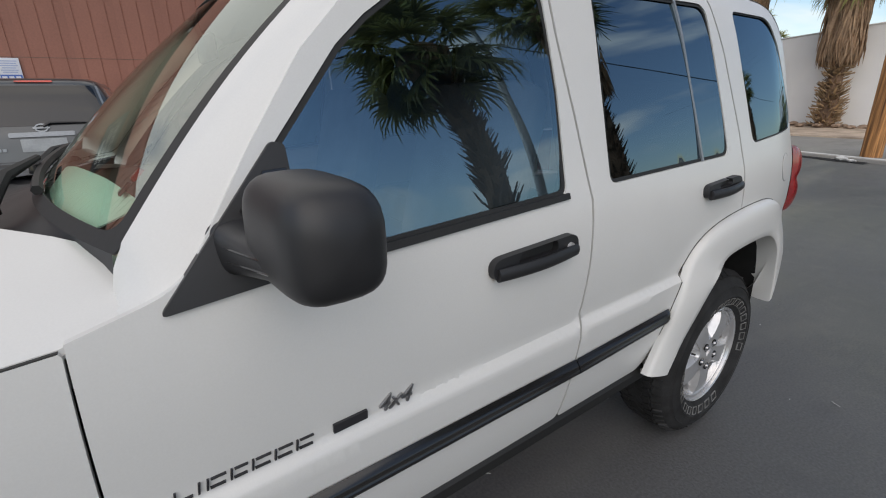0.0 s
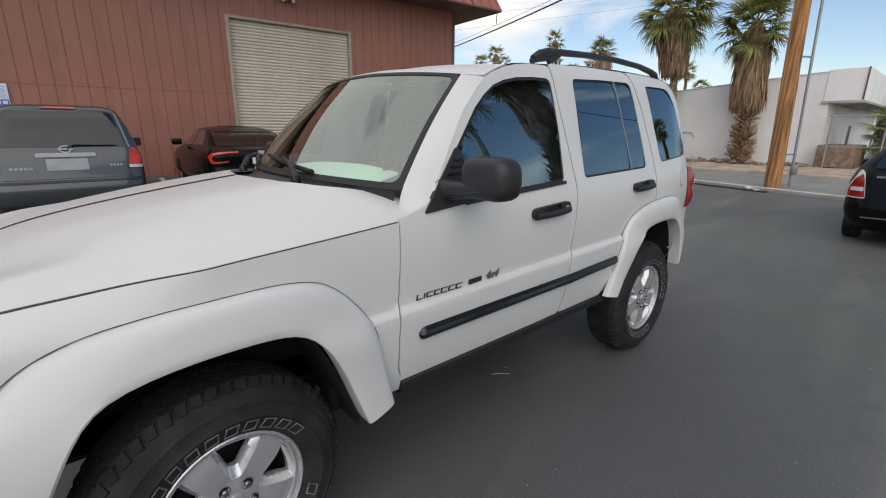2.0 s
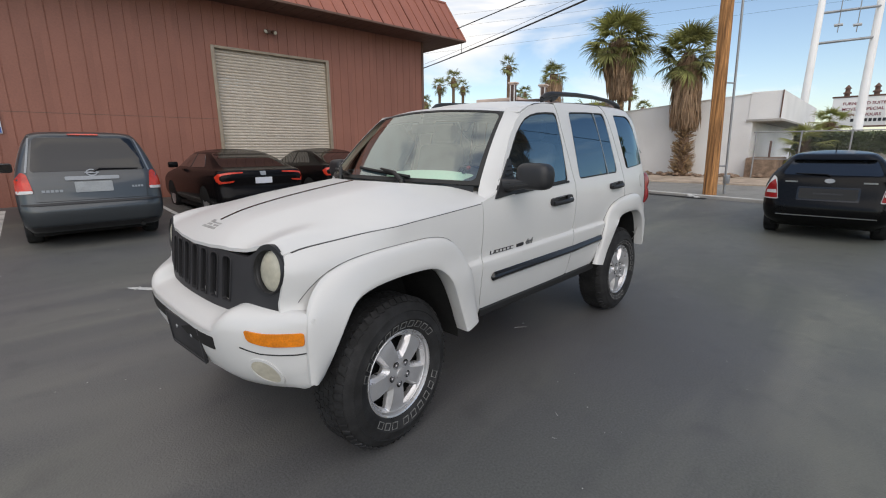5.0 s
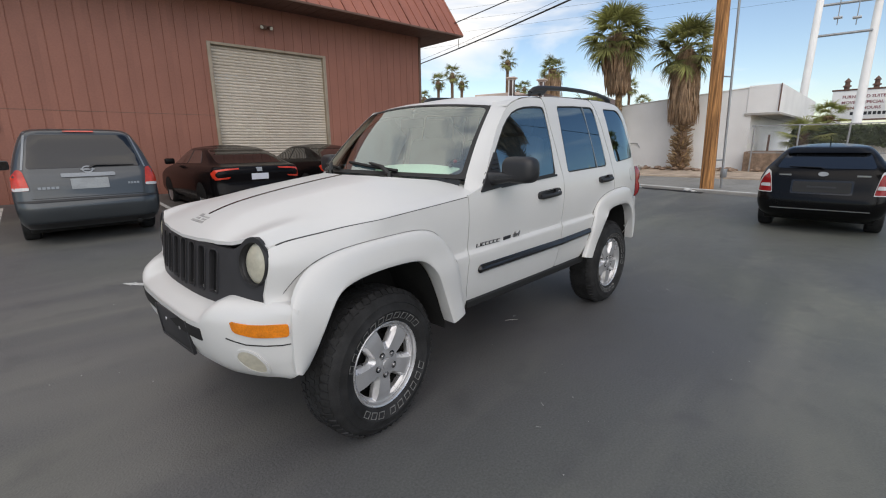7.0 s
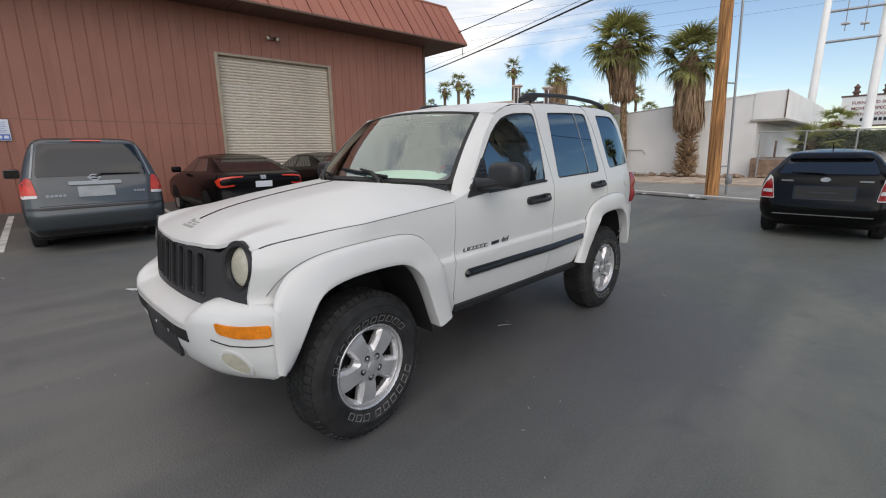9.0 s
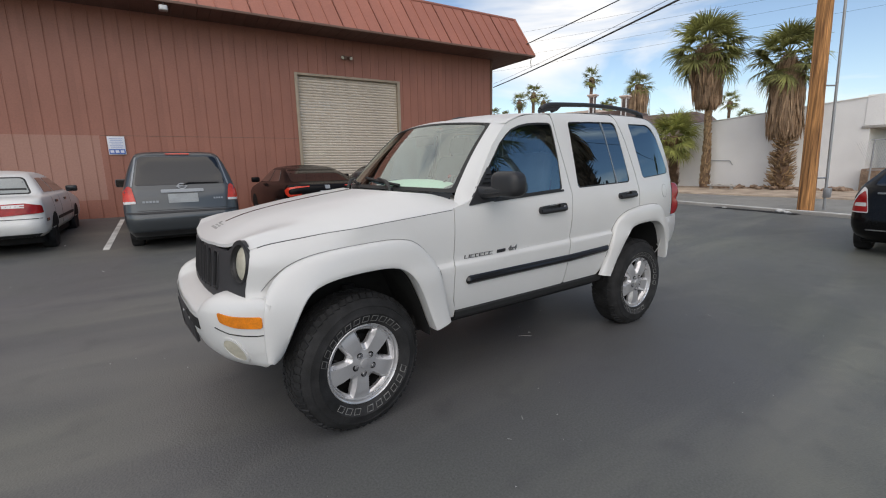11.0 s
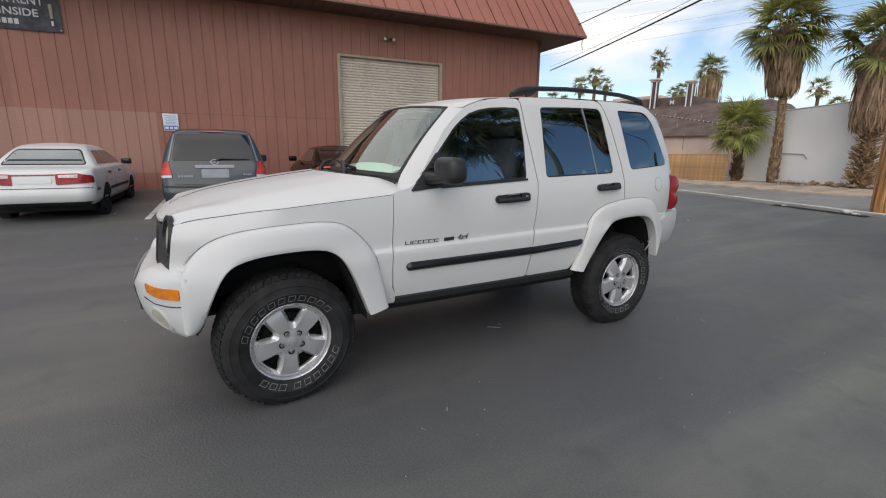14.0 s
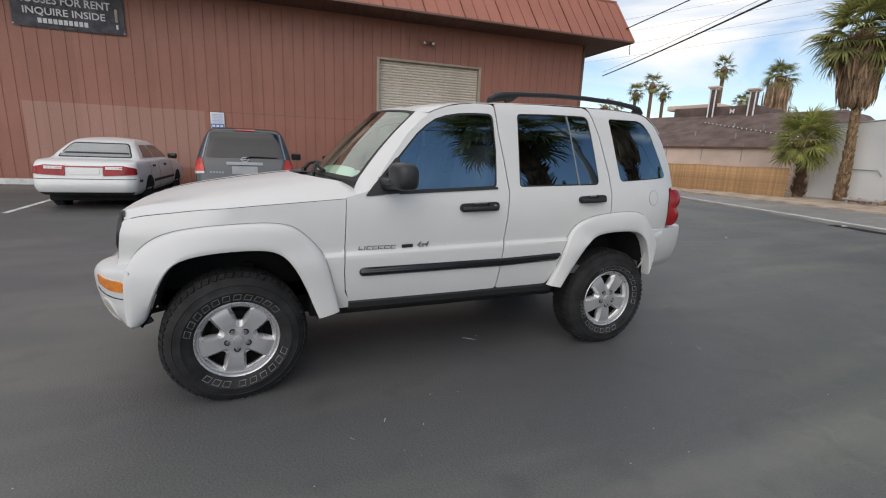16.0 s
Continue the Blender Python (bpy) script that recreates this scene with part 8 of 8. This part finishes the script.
part("board_rim", box(bmesh.new(), (-2.7, -0.16, 6.3), (5.1, 0.2, 6.45), 0.02), SOFFIT, board)
part("board_rim", box(bmesh.new(), (-2.7, -0.16, 3.35), (5.1, 0.2, 3.5), 0.02), SOFFIT, board)
for text, z, m in (("FURNISHED SUITES", 5.55, RED_TEXT), ("MOVE IN SPECIAL", 5.0, RED_TEXT), ("OPEN 24 HOURS", 4.45, RED_TEXT)):
    lettering(text, 0.40, pose(-1.8, -0.12, z, 90, 0, 0), m, board)
for k in range(8):
    part("text_bar", box(bmesh.new(), (-1.0 + 0.34 * k, -0.13, 3.9), (-0.76 + 0.34 * k, -0.105, 4.2)), BADGE, board)
for x in (-1.6, 0.6, 2.6):
    part("post_cap", lathe(bmesh.new(), [(0.22, 0), (0.22, 0.25), (0.34, 0.28), (0.32, 0.42), (0.20, 0.46), (0.20, 0.75), (0.30, 0.78), (0.10, 1.05), (0.02, 1.15)], (x, 0.1, 6.4), (0, 0, 1), 12), SOFFIT, board, "dark lantern cap")

# ---- bamboo fence and the shingled house ----
FENCE = pose(22.3, 10.35, -0.05, 0, 0, 10)
bamboo = thing("bamboo_fence", FENCE, "tan bamboo screen fence along the street", "fence")
cane = link_mesh("cane", box(bmesh.new(), (-0.02, -0.031, 0.0), (0.02, 0.031, 1.36), 0.008), FENCEWOOD)
for k in range(150):
    c = new("cane", cane)
    c.parent = bamboo
    c.matrix_basis = pose(0, 0.065 * k, 0.06, 0, 0.3 * math.sin(k * 2.3), 0) @ Matrix.Diagonal((1, 1, 1 + 0.006 * math.sin(k * 3.1) + 0.012 * math.sin(k * 0.13), 1))
for z in (0.4, 1.1):
    part("binding_rail", box(bmesh.new(), (0.025, -0.1, z), (0.06, 9.8, z + 0.06), 0.01), FENCEWOOD, bamboo)
house = thing("house", pose(26.2, 11.5, 0, 0, 0, 12), "low house with a broad brown shingle roof and stuccoed chimneys", "house")
part("wall", box(bmesh.new(), (0, -1.0, 0), (12, 22, 2.40), 0.02), TANSTUCCO, house, "pale stucco wall")
for y in (1.2, 3.4, 5.6, 7.8, 10.0):
    part("wall_joint", box(bmesh.new(), (-0.02, y, 1.6), (0.0, y + 0.05, 2.5)), CONCRETE, house)
bm = bmesh.new()
grid(bm, [[(-0.10, -1.6, 2.42), (-0.10, 22, 2.42)], [(4.5, 0.4, 4.65), (4.5, 22, 4.65)], [(9, 0.4, 4.65), (9, 22, 4.65)]])
grid(bm, [[(-0.10, -1.6, 2.42), (12, -1.6, 2.42)], [(4.5, 0.4, 4.65), (9, 0.4, 4.65)]])
bmesh.ops.recalc_face_normals(bm, faces=bm.faces[:])
roof = part("roof", bm, ROOFTILE, house, "", False)
part("fascia_board", box(bmesh.new(), (-0.16, -1.6, 2.34), (-0.10, 22, 2.44), 0.01), BROWN_TRIM, house)
part("upper_wall", box(bmesh.new(), (4.45, 4.9, 4.2), (9, 10.2, 5.20), 0.05), ROOFTILE, house, "brown upper wall")
part("upper_roof", box(bmesh.new(), (5.5, 7.6, 5.20), (9, 11.4, 5.55), 0.05), TANSTUCCO, house)
lettering("M", 0.42, pose(4.43, 6.45, 4.72, 90, 0, -90), STUCCO, house)
for x, y, z in ((4.4, 7.55, 6.30), (4.4, 5.1, 5.95)):
    ch = part("chimney", box(bmesh.new(), (x - 0.19, y - 0.19, 4.15), (x + 0.19, y + 0.19, z), 0.02), ROOFTILE, house, "slim square chimney with a stepped cap")
    for q in (-1, 1):
        part("corner_strip", box(bmesh.new(), (x - 0.215, y + q * 0.165 - 0.04, 4.2), (x - 0.188, y + q * 0.165 + 0.04, z)), STUCCO, ch)
    part("cap", box(bmesh.new(), (x - 0.25, y - 0.25, z), (x + 0.25, y + 0.25, z + 0.10), 0.02), TANSTUCCO, ch)
    part("cap", box(bmesh.new(), (x - 0.34, y - 0.34, z + 0.10), (x + 0.34, y + 0.34, z + 0.22), 0.03), TANSTUCCO, ch)
# a slack string of small white lights over the roof slope
bm = tube(bmesh.new(), [(0.6 + 2.6 * t, 0.2 + 7.2 * t, 2.42 + 0.485 * (0.7 + 2.6 * t) + 0.05) for t in np.linspace(0, 1, 9)], 0.010, 5)
string = part("light_string", bm, WIRE, house, "slack string of small white bulbs")
for k in range(24):
    t = (k + 0.5) / 24
    part("bulb", lathe(bmesh.new(), [(0.0005, 0.05), (0.03, 0.035), (0.035, 0.0), (0.0005, -0.03)], (0.6 + 2.6 * t, 0.2 + 7.2 * t, 2.42 + 0.485 * (0.7 + 2.6 * t) + 0.06), (0, 0, 1), 8), STUCCO, string)
rnd = random.Random(9)
for k in range(5):
    x, y = 1.0 + 2.6 * rnd.random(), 0.8 + 7 * rnd.random()
    part("roof_vent", tube(bmesh.new(), [(x, y, 2.45 + 0.46 * x), (x, y, 2.80 + 0.46 * x)], 0.045, 8), GALV, house)

# low buildings and trees that close the view behind the camera and the lot
solid("backdrop_block", box(bmesh.new(), (-30, -34, 0), (40, -30, 3.6), 0.05), TANSTUCCO, "low tan building far behind the lot", "building", kind="structure")
hedge(pose(-2, -26, 0, 0, 0, 90), (2.5, 30, 3.2), 5000, 6, "dark shrubs along the back of the lot")
